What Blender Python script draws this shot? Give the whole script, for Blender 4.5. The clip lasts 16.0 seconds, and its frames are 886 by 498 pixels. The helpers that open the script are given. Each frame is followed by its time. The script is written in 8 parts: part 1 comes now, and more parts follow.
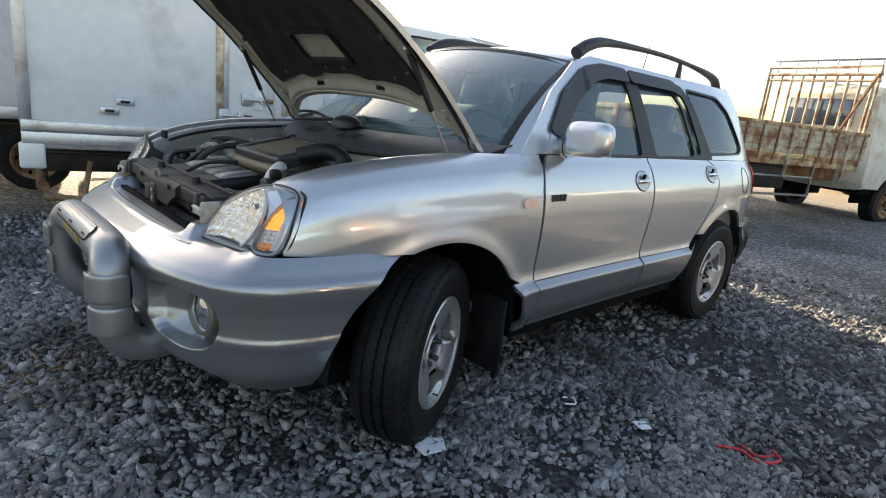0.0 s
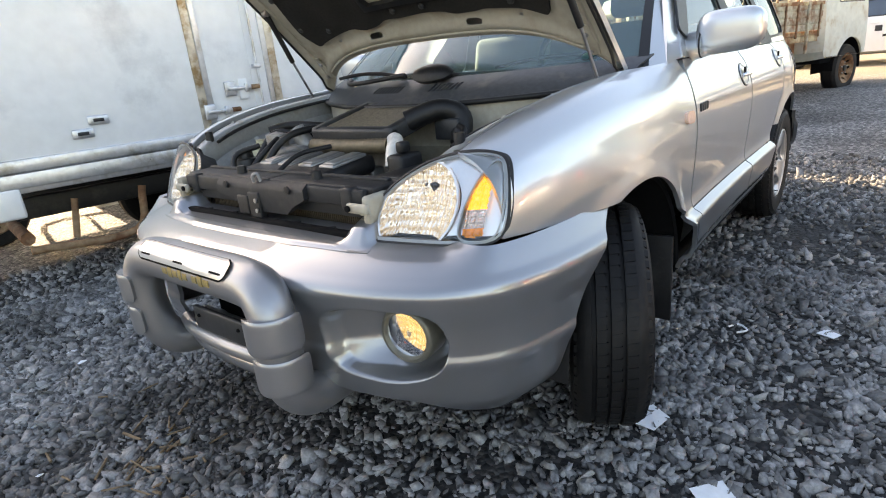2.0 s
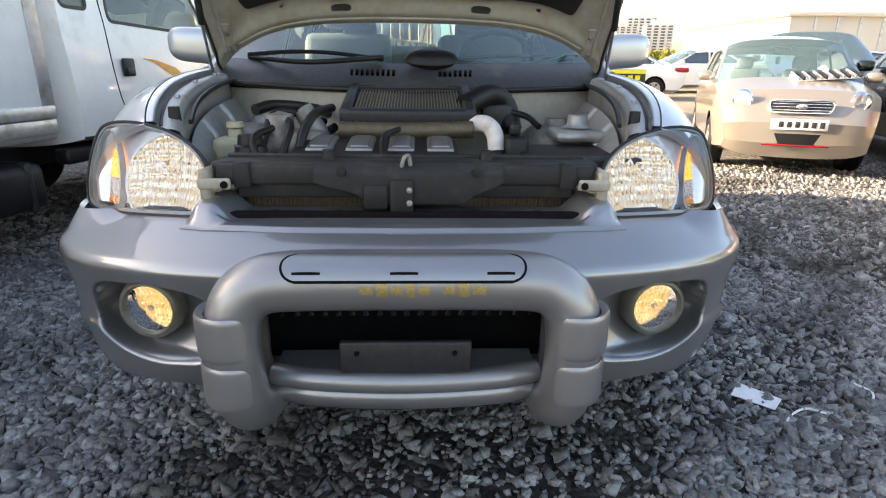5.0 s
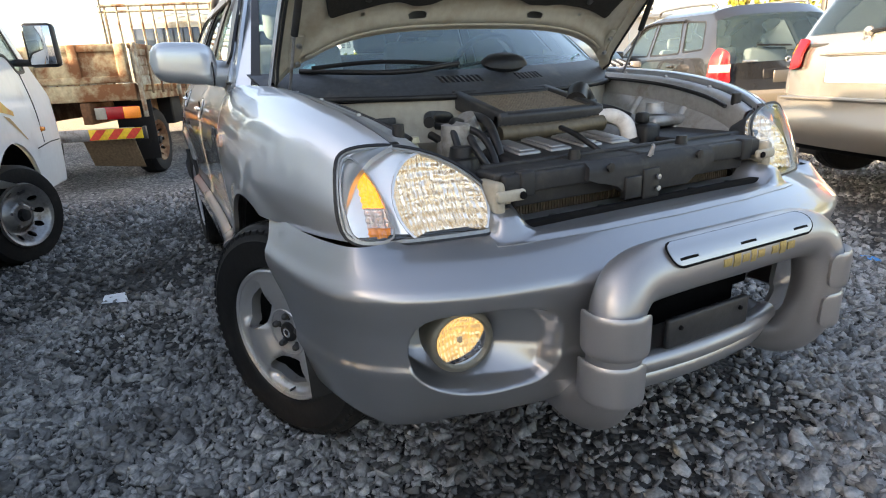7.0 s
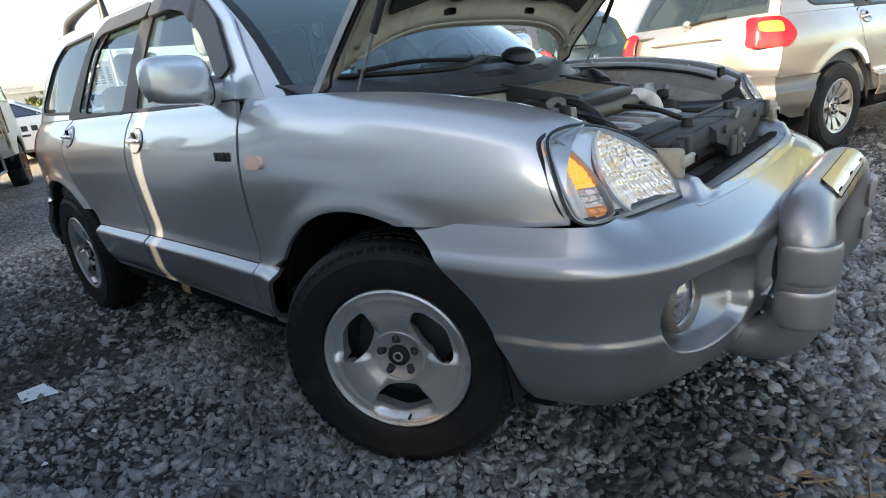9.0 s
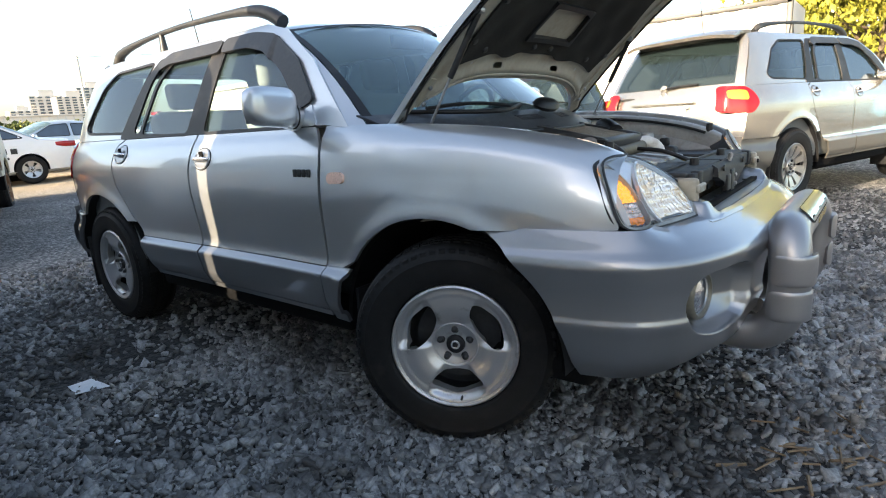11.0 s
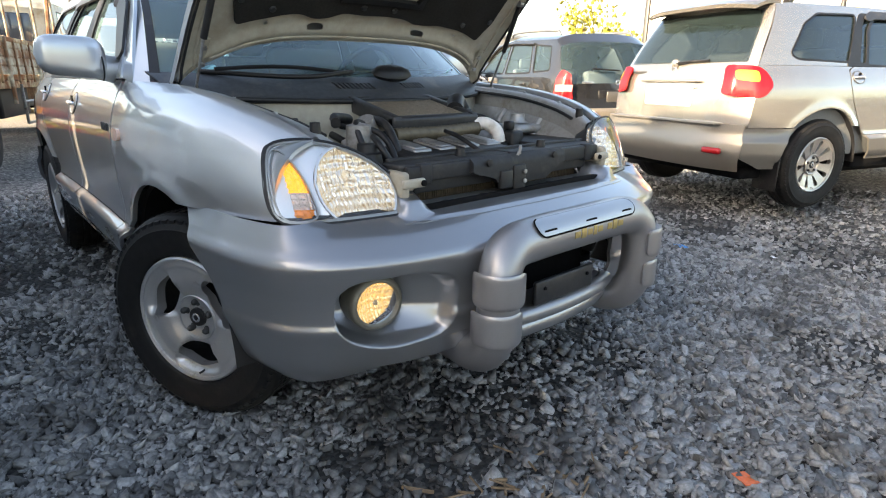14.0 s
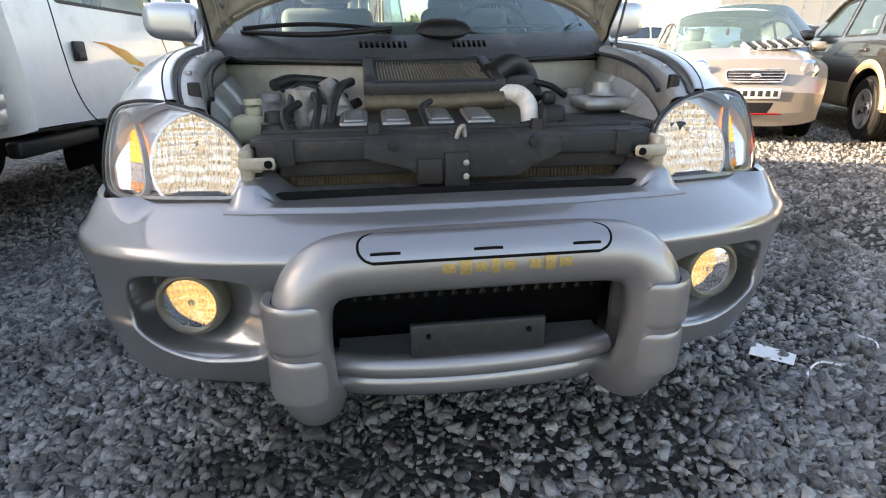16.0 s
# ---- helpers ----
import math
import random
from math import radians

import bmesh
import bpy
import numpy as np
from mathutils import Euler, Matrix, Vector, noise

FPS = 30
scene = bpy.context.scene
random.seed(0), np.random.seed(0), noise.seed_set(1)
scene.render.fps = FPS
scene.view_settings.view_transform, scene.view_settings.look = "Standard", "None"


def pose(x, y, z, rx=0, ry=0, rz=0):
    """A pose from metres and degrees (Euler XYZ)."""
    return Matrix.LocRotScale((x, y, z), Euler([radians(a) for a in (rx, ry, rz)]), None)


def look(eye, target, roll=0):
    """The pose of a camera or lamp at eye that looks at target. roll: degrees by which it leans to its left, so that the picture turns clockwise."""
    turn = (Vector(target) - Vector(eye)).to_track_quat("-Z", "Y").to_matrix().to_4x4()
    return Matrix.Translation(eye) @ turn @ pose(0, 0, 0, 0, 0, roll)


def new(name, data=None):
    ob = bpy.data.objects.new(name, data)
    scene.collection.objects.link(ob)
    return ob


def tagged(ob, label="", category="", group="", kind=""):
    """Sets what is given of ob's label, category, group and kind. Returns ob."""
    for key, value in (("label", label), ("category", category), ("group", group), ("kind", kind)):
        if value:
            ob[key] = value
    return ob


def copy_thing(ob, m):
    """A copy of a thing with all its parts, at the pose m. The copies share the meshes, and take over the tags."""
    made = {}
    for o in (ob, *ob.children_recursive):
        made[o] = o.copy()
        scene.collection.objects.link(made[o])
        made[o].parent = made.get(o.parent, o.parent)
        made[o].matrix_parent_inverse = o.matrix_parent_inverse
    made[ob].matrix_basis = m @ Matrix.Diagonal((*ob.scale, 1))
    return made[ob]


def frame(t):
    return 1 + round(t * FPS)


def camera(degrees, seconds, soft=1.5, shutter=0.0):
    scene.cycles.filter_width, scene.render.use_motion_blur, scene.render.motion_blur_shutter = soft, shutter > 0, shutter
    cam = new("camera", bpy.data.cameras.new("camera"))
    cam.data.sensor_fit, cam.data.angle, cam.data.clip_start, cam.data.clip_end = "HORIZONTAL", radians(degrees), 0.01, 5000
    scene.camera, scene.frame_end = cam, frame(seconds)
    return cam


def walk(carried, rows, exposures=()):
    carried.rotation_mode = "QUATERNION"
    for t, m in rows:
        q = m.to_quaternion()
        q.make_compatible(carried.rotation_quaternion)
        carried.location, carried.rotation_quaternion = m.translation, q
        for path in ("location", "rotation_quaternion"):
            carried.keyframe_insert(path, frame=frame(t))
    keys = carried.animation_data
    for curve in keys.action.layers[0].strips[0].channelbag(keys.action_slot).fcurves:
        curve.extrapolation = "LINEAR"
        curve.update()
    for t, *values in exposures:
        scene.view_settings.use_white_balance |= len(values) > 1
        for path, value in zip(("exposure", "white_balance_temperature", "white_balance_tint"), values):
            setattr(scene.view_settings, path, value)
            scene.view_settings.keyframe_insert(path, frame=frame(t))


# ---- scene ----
cam = camera(77.0, 16.0, soft=1.1)
PATH = [
    (0, (-1.44, -2.247, 1.264), (-0.082, -0.866, 0.768), 6.4),
    (0.5, (-1.5, -2.161, 1.237), (-0.172, -0.759, 0.717), 4.5),
    (1, (-1.602, -1.994, 1.212), (-0.205, -0.682, 0.64), 1.6),
    (1.5, (-1.65, -1.782, 1.166), (-0.215, -0.554, 0.511), -2.3),
    (2, (-1.689, -1.46, 1.176), (-0.236, -0.239, 0.545), -5.5),
    (2.5, (-1.76, -1.167, 1.153), (-0.167, -0.131, 0.529), -2.7),
    (3, (-1.813, -0.94, 1.115), (-0.067, -0.176, 0.508), -1.5),
    (3.2, (-1.828, -0.852, 1.112), (-0.042, -0.198, 0.495), -1.3),
    (5.3, (-2.07, 0.158, 1.109), (-0.181, -0.055, 0.488), 0.3),
    (5.5, (-2.072, 0.293, 1.128), (-0.197, -0.008, 0.501), -0.3),
    (6, (-1.973, 0.574, 1.126), (-0.122, 0.133, 0.51), -2.6),
    (6.5, (-1.844, 0.851, 1.124), (-0.062, 0.184, 0.508), -2.2),
    (7, (-1.786, 1.116, 1.122), (-0.085, 0.258, 0.513), -2.8),
    (7.5, (-1.649, 1.276, 1.112), (-0.063, 0.212, 0.518), -3.5),
    (8, (-1.527, 1.457, 1.134), (-0.06, 0.218, 0.573), -3.8),
    (8.5, (-1.4, 1.663, 1.138), (-0.026, 0.315, 0.594), -4.8),
    (9, (-1.231, 1.788, 1.117), (0.074, 0.396, 0.516), -7.2),
    (9.2, (-1.178, 1.852, 1.132), (0.096, 0.437, 0.521), -7.0),
    (11.3, (-1.24, 2.265, 1.099), (-0.024, 0.739, 0.66), -3.4),
    (11.5, (-1.258, 2.269, 1.096), (-0.053, 0.735, 0.656), -3.1),
    (12, (-1.365, 2.253, 1.099), (-0.238, 0.679, 0.599), -2.4),
    (12.5, (-1.486, 2.094, 1.071), (-0.389, 0.525, 0.491), -1.1),
    (13, (-1.645, 1.883, 1.08), (-0.465, 0.384, 0.478), -1.7),
    (13.5, (-1.86, 1.653, 1.11), (-0.594, 0.231, 0.498), -0.5),
    (14, (-1.948, 1.355, 1.127), (-0.513, 0.094, 0.537), 0.3),
    (14.5, (-2.046, 1.045, 1.13), (-0.411, 0.068, 0.52), -0.3),
    (15, (-2.094, 0.764, 1.109), (-0.378, 0.021, 0.398), 0.6),
    (15.5, (-2.023, 0.476, 1.105), (-0.251, -0.057, 0.345), 0.8),
    (16, (-1.984, 0.211, 1.074), (-0.118, -0.046, 0.401), -0.6),
]
walk(cam, [(t, look(eye, target, roll)) for t, eye, target, roll in PATH], [(0.0, 1.62, 7300.0, 12.0), (1.0, 1.72, 7500.0, 13.0), (2.0, 2.30, 8000.0, 16.0), (2.5, 2.10, 7700.0, 14.0), (3.0, 1.72, 7000.0, 11.0), (5.5, 2.18, 7800.0, 16.0), (7.0, 2.15, 7700.0, 15.0), (8.0, 1.88, 7100.0, 11.0), (12.0, 1.84, 7000.0, 11.0), (13.5, 2.04, 7200.0, 12.0), (15.0, 2.22, 7800.0, 15.0), (16.0, 2.26, 7900.0, 16.0)])


# ---- light ----
world = bpy.data.worlds.new("World")
scene.world = world
world.use_nodes = True
wn = world.node_tree
sky = wn.nodes.new("ShaderNodeTexSky")
sky.sky_type = "NISHITA"
sky.sun_disc = False
SUN_AZ, SUN_EL = 82.0, 18.0   # degrees from +x towards +y; above the ground
sky.sun_elevation = radians(SUN_EL)
sky.sun_rotation = radians(90 - SUN_AZ)
sky.air_density, sky.dust_density, sky.ozone_density = 1.0, 2.5, 1.0
wn.nodes["Background"].inputs["Strength"].default_value = 0.15
wn.links.new(sky.outputs[0], wn.nodes["Background"].inputs["Color"])
sun = new("sun", bpy.data.lights.new("sun", "SUN"))
sun.data.energy, sun.data.angle, sun.data.color = 5.0, radians(0.6), (1.0, 0.86, 0.66)
sx, sy, sz = (math.cos(radians(SUN_EL)) * math.cos(radians(SUN_AZ)), math.cos(radians(SUN_EL)) * math.sin(radians(SUN_AZ)), math.sin(radians(SUN_EL)))
sun.matrix_world = look((sx * 60, sy * 60, sz * 60), (0, 0, 0))


# ---- materials ----
def material(name, color, rough=0.5, metal=0.0, coat=0.0, grain=0.0, scale=60.0, bump=0.0, stain=None, stain_scale=3.0, stain_amount=0.5,
             spec=0.5, transmission=0.0, alpha=1.0, emit=None, emit_strength=0.0, island=0.0, rough_var=0.0, ior=1.45):
    m = bpy.data.materials.new(name)
    m.use_nodes = True
    nt = m.node_tree
    b = nt.nodes["Principled BSDF"]
    b.inputs["Coat IOR"].default_value = 1.75
    b.inputs["Roughness"].default_value = rough
    b.inputs["Metallic"].default_value = metal
    b.inputs["Specular IOR Level"].default_value = spec
    b.inputs["IOR"].default_value = ior
    b.inputs["Coat Weight"].default_value = coat
    b.inputs["Coat Roughness"].default_value = 0.04
    b.inputs["Transmission Weight"].default_value = transmission
    b.inputs["Alpha"].default_value = alpha
    rgba = (*color, 1.0)
    b.inputs["Base Color"].default_value = rgba
    if emit:
        b.inputs["Emission Color"].default_value = (*emit, 1.0)
        b.inputs["Emission Strength"].default_value = emit_strength
    tc = nt.nodes.new("ShaderNodeTexCoord")
    out = None
    if grain or stain or island:
        n1 = nt.nodes.new("ShaderNodeTexNoise")
        n1.inputs["Scale"].default_value = scale
        n1.inputs["Detail"].default_value = 6.0
        nt.links.new(tc.outputs["Object"], n1.inputs["Vector"])
        mix = nt.nodes.new("ShaderNodeMix")
        mix.data_type = "RGBA"
        mix.blend_type = "MIX"
        ramp = nt.nodes.new("ShaderNodeMapRange")
        ramp.inputs[1].default_value, ramp.inputs[2].default_value = 0.3, 0.7
        ramp.inputs[3].default_value, ramp.inputs[4].default_value = 1.0 - grain, 1.0 + grain
        nt.links.new(n1.outputs["Fac"], ramp.inputs[0])
        hsv = nt.nodes.new("ShaderNodeHueSaturation")
        hsv.inputs["Color"].default_value = rgba
        nt.links.new(ramp.outputs[0], hsv.inputs["Value"])
        out = hsv.outputs["Color"]
        if island:
            geo = nt.nodes.new("ShaderNodeNewGeometry")
            r2 = nt.nodes.new("ShaderNodeMapRange")
            r2.inputs[3].default_value, r2.inputs[4].default_value = 1.0 - island, 1.0 + island
            nt.links.new(geo.outputs["Random Per Island"], r2.inputs[0])
            h2 = nt.nodes.new("ShaderNodeHueSaturation")
            nt.links.new(out, h2.inputs["Color"])
            nt.links.new(r2.outputs[0], h2.inputs["Value"])
            out = h2.outputs["Color"]
        if stain:
            n2 = nt.nodes.new("ShaderNodeTexNoise")
            n2.inputs["Scale"].default_value = stain_scale
            n2.inputs["Detail"].default_value = 8.0
            n2.inputs["Roughness"].default_value = 0.65
            nt.links.new(tc.outputs["Object"], n2.inputs["Vector"])
            r3 = nt.nodes.new("ShaderNodeMapRange")
            r3.inputs[1].default_value, r3.inputs[2].default_value = 0.62 - 0.3 * stain_amount, 0.78 - 0.3 * stain_amount
            nt.links.new(n2.outputs["Fac"], r3.inputs[0])
            mix.inputs["B"].default_value = (*stain, 1.0)
            nt.links.new(out, mix.inputs["A"])
            nt.links.new(r3.outputs[0], mix.inputs["Factor"])
            out = mix.outputs["Result"]
        nt.links.new(out, b.inputs["Base Color"])
    if rough_var:
        n4 = nt.nodes.new("ShaderNodeTexNoise")
        n4.inputs["Scale"].default_value = 5.0
        n4.inputs["Detail"].default_value = 7.0
        nt.links.new(tc.outputs["Object"], n4.inputs["Vector"])
        r4 = nt.nodes.new("ShaderNodeMapRange")
        r4.inputs[1].default_value, r4.inputs[2].default_value = 0.3, 0.7
        r4.inputs[3].default_value, r4.inputs[4].default_value = rough - rough_var, rough + rough_var
        nt.links.new(n4.outputs["Fac"], r4.inputs[0])
        nt.links.new(r4.outputs[0], b.inputs["Roughness"])
    if bump:
        n3 = nt.nodes.new("ShaderNodeTexNoise")
        n3.inputs["Scale"].default_value = scale * 1.7
        n3.inputs["Detail"].default_value = 5.0
        nt.links.new(tc.outputs["Object"], n3.inputs["Vector"])
        bp = nt.nodes.new("ShaderNodeBump")
        bp.inputs["Strength"].default_value = bump
        bp.inputs["Distance"].default_value = 0.004
        nt.links.new(n3.outputs["Fac"], bp.inputs["Height"])
        nt.links.new(bp.outputs[0], b.inputs["Normal"])
    return m


M = {}
M["silver"] = material("silver_paint", (0.565, 0.58, 0.59), 0.33, 0.76, 1.0, grain=0.02, scale=900)
M["bluegrey"] = material("blue_grey_paint", (0.27, 0.277, 0.292), 0.34, 0.76, 1.0, grain=0.03, scale=900)
M["bargrey"] = material("bar_paint", (0.31, 0.31, 0.32), 0.38, 0.7, 0.3, grain=0.06, scale=700, rough_var=0.06)
M["champagne"] = material("champagne_paint", (0.42, 0.39, 0.34), 0.26, 0.8, 0.9, grain=0.05, scale=900)
M["suvbeige"] = material("suv_cladding_paint", (0.33, 0.28, 0.21), 0.4, 0.5, 0.3, grain=0.08, scale=300)
M["cowlgrey"] = material("cowl_plastic", (0.045, 0.05, 0.058), 0.5, grain=0.2, scale=60, stain=(0.12, 0.11, 0.10), stain_scale=6, stain_amount=0.3)
M["taupe"] = material("taupe_paint", (0.21, 0.195, 0.17), 0.35, 0.6, 0.5, grain=0.05, scale=900)
M["black"] = material("black_plastic", (0.008, 0.008, 0.009), 0.5, grain=0.25, scale=80, bump=0.15, stain=(0.035, 0.033, 0.03), stain_scale=5, stain_amount=0.2)
M["greyplastic"] = material("grey_plastic", (0.024, 0.025, 0.027), 0.45, grain=0.2, scale=60, bump=0.1, stain=(0.06, 0.056, 0.05), stain_scale=6, stain_amount=0.22)
# near-black for hollows and undersides; their deep shade is put into the colour
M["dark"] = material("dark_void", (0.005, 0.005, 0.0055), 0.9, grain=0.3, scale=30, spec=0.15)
M["rubber"] = material("tyre_rubber", (0.008, 0.008, 0.0085), 0.62, grain=0.25, scale=40, bump=0.2, stain=(0.022, 0.020, 0.018), stain_scale=7, stain_amount=0.28, spec=0.3)
M["rim"] = material("alloy_rim", (0.52, 0.52, 0.53), 0.36, 0.75, 0.3, grain=0.06, scale=300, stain=(0.22, 0.20, 0.18), stain_scale=14, stain_amount=0.12)
M["rimdark"] = material("dark_alloy_rim", (0.50, 0.48, 0.45), 0.28, 0.8, 0.3, grain=0.1, scale=200)
M["chrome"] = material("chrome", (0.86, 0.87, 0.88), 0.12, 0.85, grain=0.03, scale=60)
M["lampbowl"] = material("lamp_bowl", (0.92, 0.88, 0.80), 0.09, 1.0, grain=0.03, scale=60, emit=(1.0, 0.80, 0.48), emit_strength=0.04)
M["pinklens"] = material("pink_lens", (0.62, 0.20, 0.20), 0.2, coat=0.3, grain=0.1, scale=100)
M["reflector"] = material("lamp_reflector", (0.90, 0.91, 0.93), 0.16, 0.40, grain=0.03, scale=90)
M["fogring"] = material("fog_lamp_ring", (0.16, 0.15, 0.12), 0.4, 0.3, grain=0.1, scale=80)
# body paint darkened: the recess's shade put into the colour of a flat oval
M["handlebowl"] = material("handle_recess_shade", (0.34, 0.35, 0.37), 0.3, 0.7, 0.6, grain=0.05, scale=600)
M["steel"] = material("bare_steel", (0.36, 0.36, 0.36), 0.42, 0.9, grain=0.15, scale=50, stain=(0.14, 0.10, 0.07), stain_scale=8, stain_amount=0.25)
M["rust"] = material("rusty_steel", (0.16, 0.075, 0.035), 0.85, grain=0.35, scale=25, bump=0.4, stain=(0.32, 0.21, 0.12), stain_scale=5, stain_amount=0.45)
M["beigepanel"] = material("inner_metal_paint", (0.37, 0.345, 0.285), 0.5, grain=0.08, scale=40, stain=(0.30, 0.26, 0.20), stain_scale=6, stain_amount=0.4, rough_var=0.1)
M["innersilver"] = material("inner_fender_paint", (0.38, 0.39, 0.39), 0.42, 0.45, grain=0.08, scale=60, stain=(0.25, 0.23, 0.19), stain_scale=7, stain_amount=0.35)
M["cream"] = material("cream_plastic", (0.48, 0.44, 0.30), 0.4, grain=0.1, scale=30, stain=(0.35, 0.29, 0.15), stain_scale=9, stain_amount=0.4)
M["felt"] = material("hood_felt", (0.012, 0.011, 0.010), 0.95, grain=0.4, scale=120, bump=0.4)
M["foil"] = material("foil_duct", (0.12, 0.098, 0.066), 0.5, 0.4, grain=0.2, scale=40, bump=0.3)
M["brownfins"] = material("radiator_fins", (0.10, 0.075, 0.05), 0.7, 0.3, grain=0.3, scale=90)
M["seat"] = material("seat_cloth", (0.16, 0.17, 0.17), 0.9, grain=0.2, scale=150, bump=0.2)
M["seatlight"] = material("seat_cloth_light", (0.30, 0.31, 0.29), 0.9, grain=0.15, scale=150, bump=0.2)
M["dash"] = material("dash_vinyl", (0.07, 0.08, 0.09), 0.6, grain=0.15, scale=120, bump=0.15)
M["white"] = material("white_truck_paint", (0.80, 0.80, 0.78), 0.3, 0.0, 0.4, grain=0.03, scale=20, stain=(0.55, 0.53, 0.48), stain_scale=2.5, stain_amount=0.15)
M["boxwhite"] = material("white_box_panel", (0.78, 0.79, 0.79), 0.42, 0.0, 0.1, grain=0.04, scale=12, stain=(0.56, 0.57, 0.58), stain_scale=1.6, stain_amount=0.3, bump=0.05)
M["alu"] = material("box_aluminium", (0.62, 0.63, 0.65), 0.38, 0.85, grain=0.1, scale=30, stain=(0.36, 0.33, 0.28), stain_scale=6, stain_amount=0.3)
M["galv"] = material("mottled_strip", (0.60, 0.55, 0.46), 0.4, 0.6, grain=0.25, scale=14, stain=(0.30, 0.20, 0.10), stain_scale=9, stain_amount=0.5)
M["bedwood"] = material("weathered_bed_paint", (0.42, 0.39, 0.30), 0.85, grain=0.2, scale=25, bump=0.3, stain=(0.20, 0.10, 0.05), stain_scale=4, stain_amount=0.55)
M["bedrust"] = material("rusted_bed_paint", (0.50, 0.42, 0.26), 0.8, grain=0.2, scale=20, bump=0.3, stain=(0.22, 0.09, 0.035), stain_scale=3.2, stain_amount=0.75)
M["amber"] = material("amber_lens", (1.0, 0.30, 0.03), 0.2, 0.1, grain=0.15, scale=200, coat=0.6)
M["amberlit"] = material("blinking_amber_lens", (1.0, 0.32, 0.04), 0.2, 0.1, grain=0.2, scale=120, coat=0.6, emit=(1.0, 0.42, 0.04), emit_strength=0.34)
M["amberclear"] = material("pale_amber_lens", (0.93, 0.85, 0.81), 0.12, 0.75, coat=0.5, grain=0.1, scale=150)
M["red"] = material("red_lens", (0.32, 0.005, 0.008), 0.15, coat=0.25, grain=0.15, scale=150)
M["repeater"] = material("pale_repeater_lens", (0.80, 0.52, 0.40), 0.25, coat=0.5, grain=0.15, scale=150)
M["palepipe"] = material("pale_pipe", (0.62, 0.60, 0.57), 0.5, grain=0.12, scale=40, bump=0.15, stain=(0.30, 0.26, 0.21), stain_scale=8, stain_amount=0.3)
M["foglens"] = material("fog_lens", (0.98, 0.78, 0.46), 0.14, 0.7, grain=0.1, scale=70, emit=(1.0, 0.62, 0.22), emit_strength=0.112)
M["carrier"] = material("carrier_plastic", (0.014, 0.0145, 0.016), 0.62, grain=0.2, scale=60, bump=0.1, stain=(0.05, 0.046, 0.04), stain_scale=7, stain_amount=0.25)
M["castalu"] = material("cast_aluminium", (0.30, 0.29, 0.28), 0.55, 0.5, grain=0.15, scale=60, bump=0.2, stain=(0.16, 0.13, 0.10), stain_scale=9, stain_amount=0.35)
M["ribalu"] = material("bright_cover_rib", (0.27, 0.27, 0.27), 0.38, 0.7, grain=0.08, scale=60)
M["fins"] = material("cooler_fins", (0.26, 0.22, 0.17), 0.55, 0.4, grain=0.25, scale=90)
M["gold"] = material("gold_lettering", (0.42, 0.33, 0.14), 0.4, 0.6, grain=0.2, scale=200)
M["darkpaint"] = material("dark_suv_paint", (0.035, 0.034, 0.034), 0.25, 0.5, 0.8, grain=0.1, scale=500)
M["beigecar"] = material("beige_car_paint", (0.37, 0.33, 0.28), 0.28, 0.5, 0.8, grain=0.05, scale=500)
M["greywhite"] = material("truck_cab_paint", (0.55, 0.56, 0.50), 0.45, grain=0.1, scale=12, stain=(0.35, 0.28, 0.18), stain_scale=3, stain_amount=0.35)
M["farwhite"] = material("white_car_paint", (0.82, 0.82, 0.82), 0.25, 0.0, 0.6, grain=0.02, scale=10)
M["farblue"] = material("far_blue_glass", (0.05, 0.07, 0.10), 0.08, 0.0, 0.8, grain=0.1, scale=5)
M["paper"] = material("paper", (0.80, 0.82, 0.84), 0.85, grain=0.06, scale=40, bump=0.2)
M["redplastic"] = material("red_string", (0.55, 0.03, 0.04), 0.5, grain=0.2, scale=60)
M["blueplastic"] = material("blue_scrap", (0.02, 0.25, 0.60), 0.5, grain=0.2, scale=60)
M["orangeplastic"] = material("orange_scrap", (0.75, 0.16, 0.05), 0.5, grain=0.2, scale=60)
M["greenplastic"] = material("green_scrap", (0.03, 0.30, 0.08), 0.5, grain=0.2, scale=60)
M["stickw"] = material("wood_chip", (0.20, 0.14, 0.085), 0.9, grain=0.3, scale=40, bump=0.3)
M["plate"] = material("white_plate", (0.78, 0.78, 0.76), 0.4, grain=0.04, scale=20)
M["inkdark"] = material("dark_ink", (0.03, 0.03, 0.03), 0.6, grain=0.1, scale=20)
M["yellow"] = material("yellow_sheet", (0.75, 0.70, 0.03), 0.6, grain=0.1, scale=10)
M["chevyellow"] = material("chevron_yellow", (0.70, 0.50, 0.03), 0.5, grain=0.15, scale=30)
M["chevred"] = material("chevron_red", (0.60, 0.05, 0.03), 0.5, grain=0.15, scale=30)
M["orange"] = material("orange_decal", (0.80, 0.30, 0.04), 0.4, grain=0.15, scale=8, stain=(0.75, 0.50, 0.10), stain_scale=5, stain_amount=0.6)
M["browndecal"] = material("brown_decal", (0.42, 0.26, 0.10), 0.4, grain=0.15, scale=8)
M["concrete"] = material("far_concrete", (0.62, 0.60, 0.56), 0.9, grain=0.08, scale=0.3)
M["farwall"] = material("far_tower_wall", (0.70, 0.68, 0.64), 0.9, grain=0.06, scale=0.2)
M["leaf"] = material("leaves", (0.10, 0.12, 0.03), 0.7, grain=0.3, scale=1.2, island=0.45)
M["leafyellow"] = material("autumn_leaves", (0.25, 0.245, 0.03), 0.7, grain=0.3, scale=1.2, island=0.4)
M["bark"] = material("bark", (0.12, 0.09, 0.06), 0.9, grain=0.3, scale=8, bump=0.5)
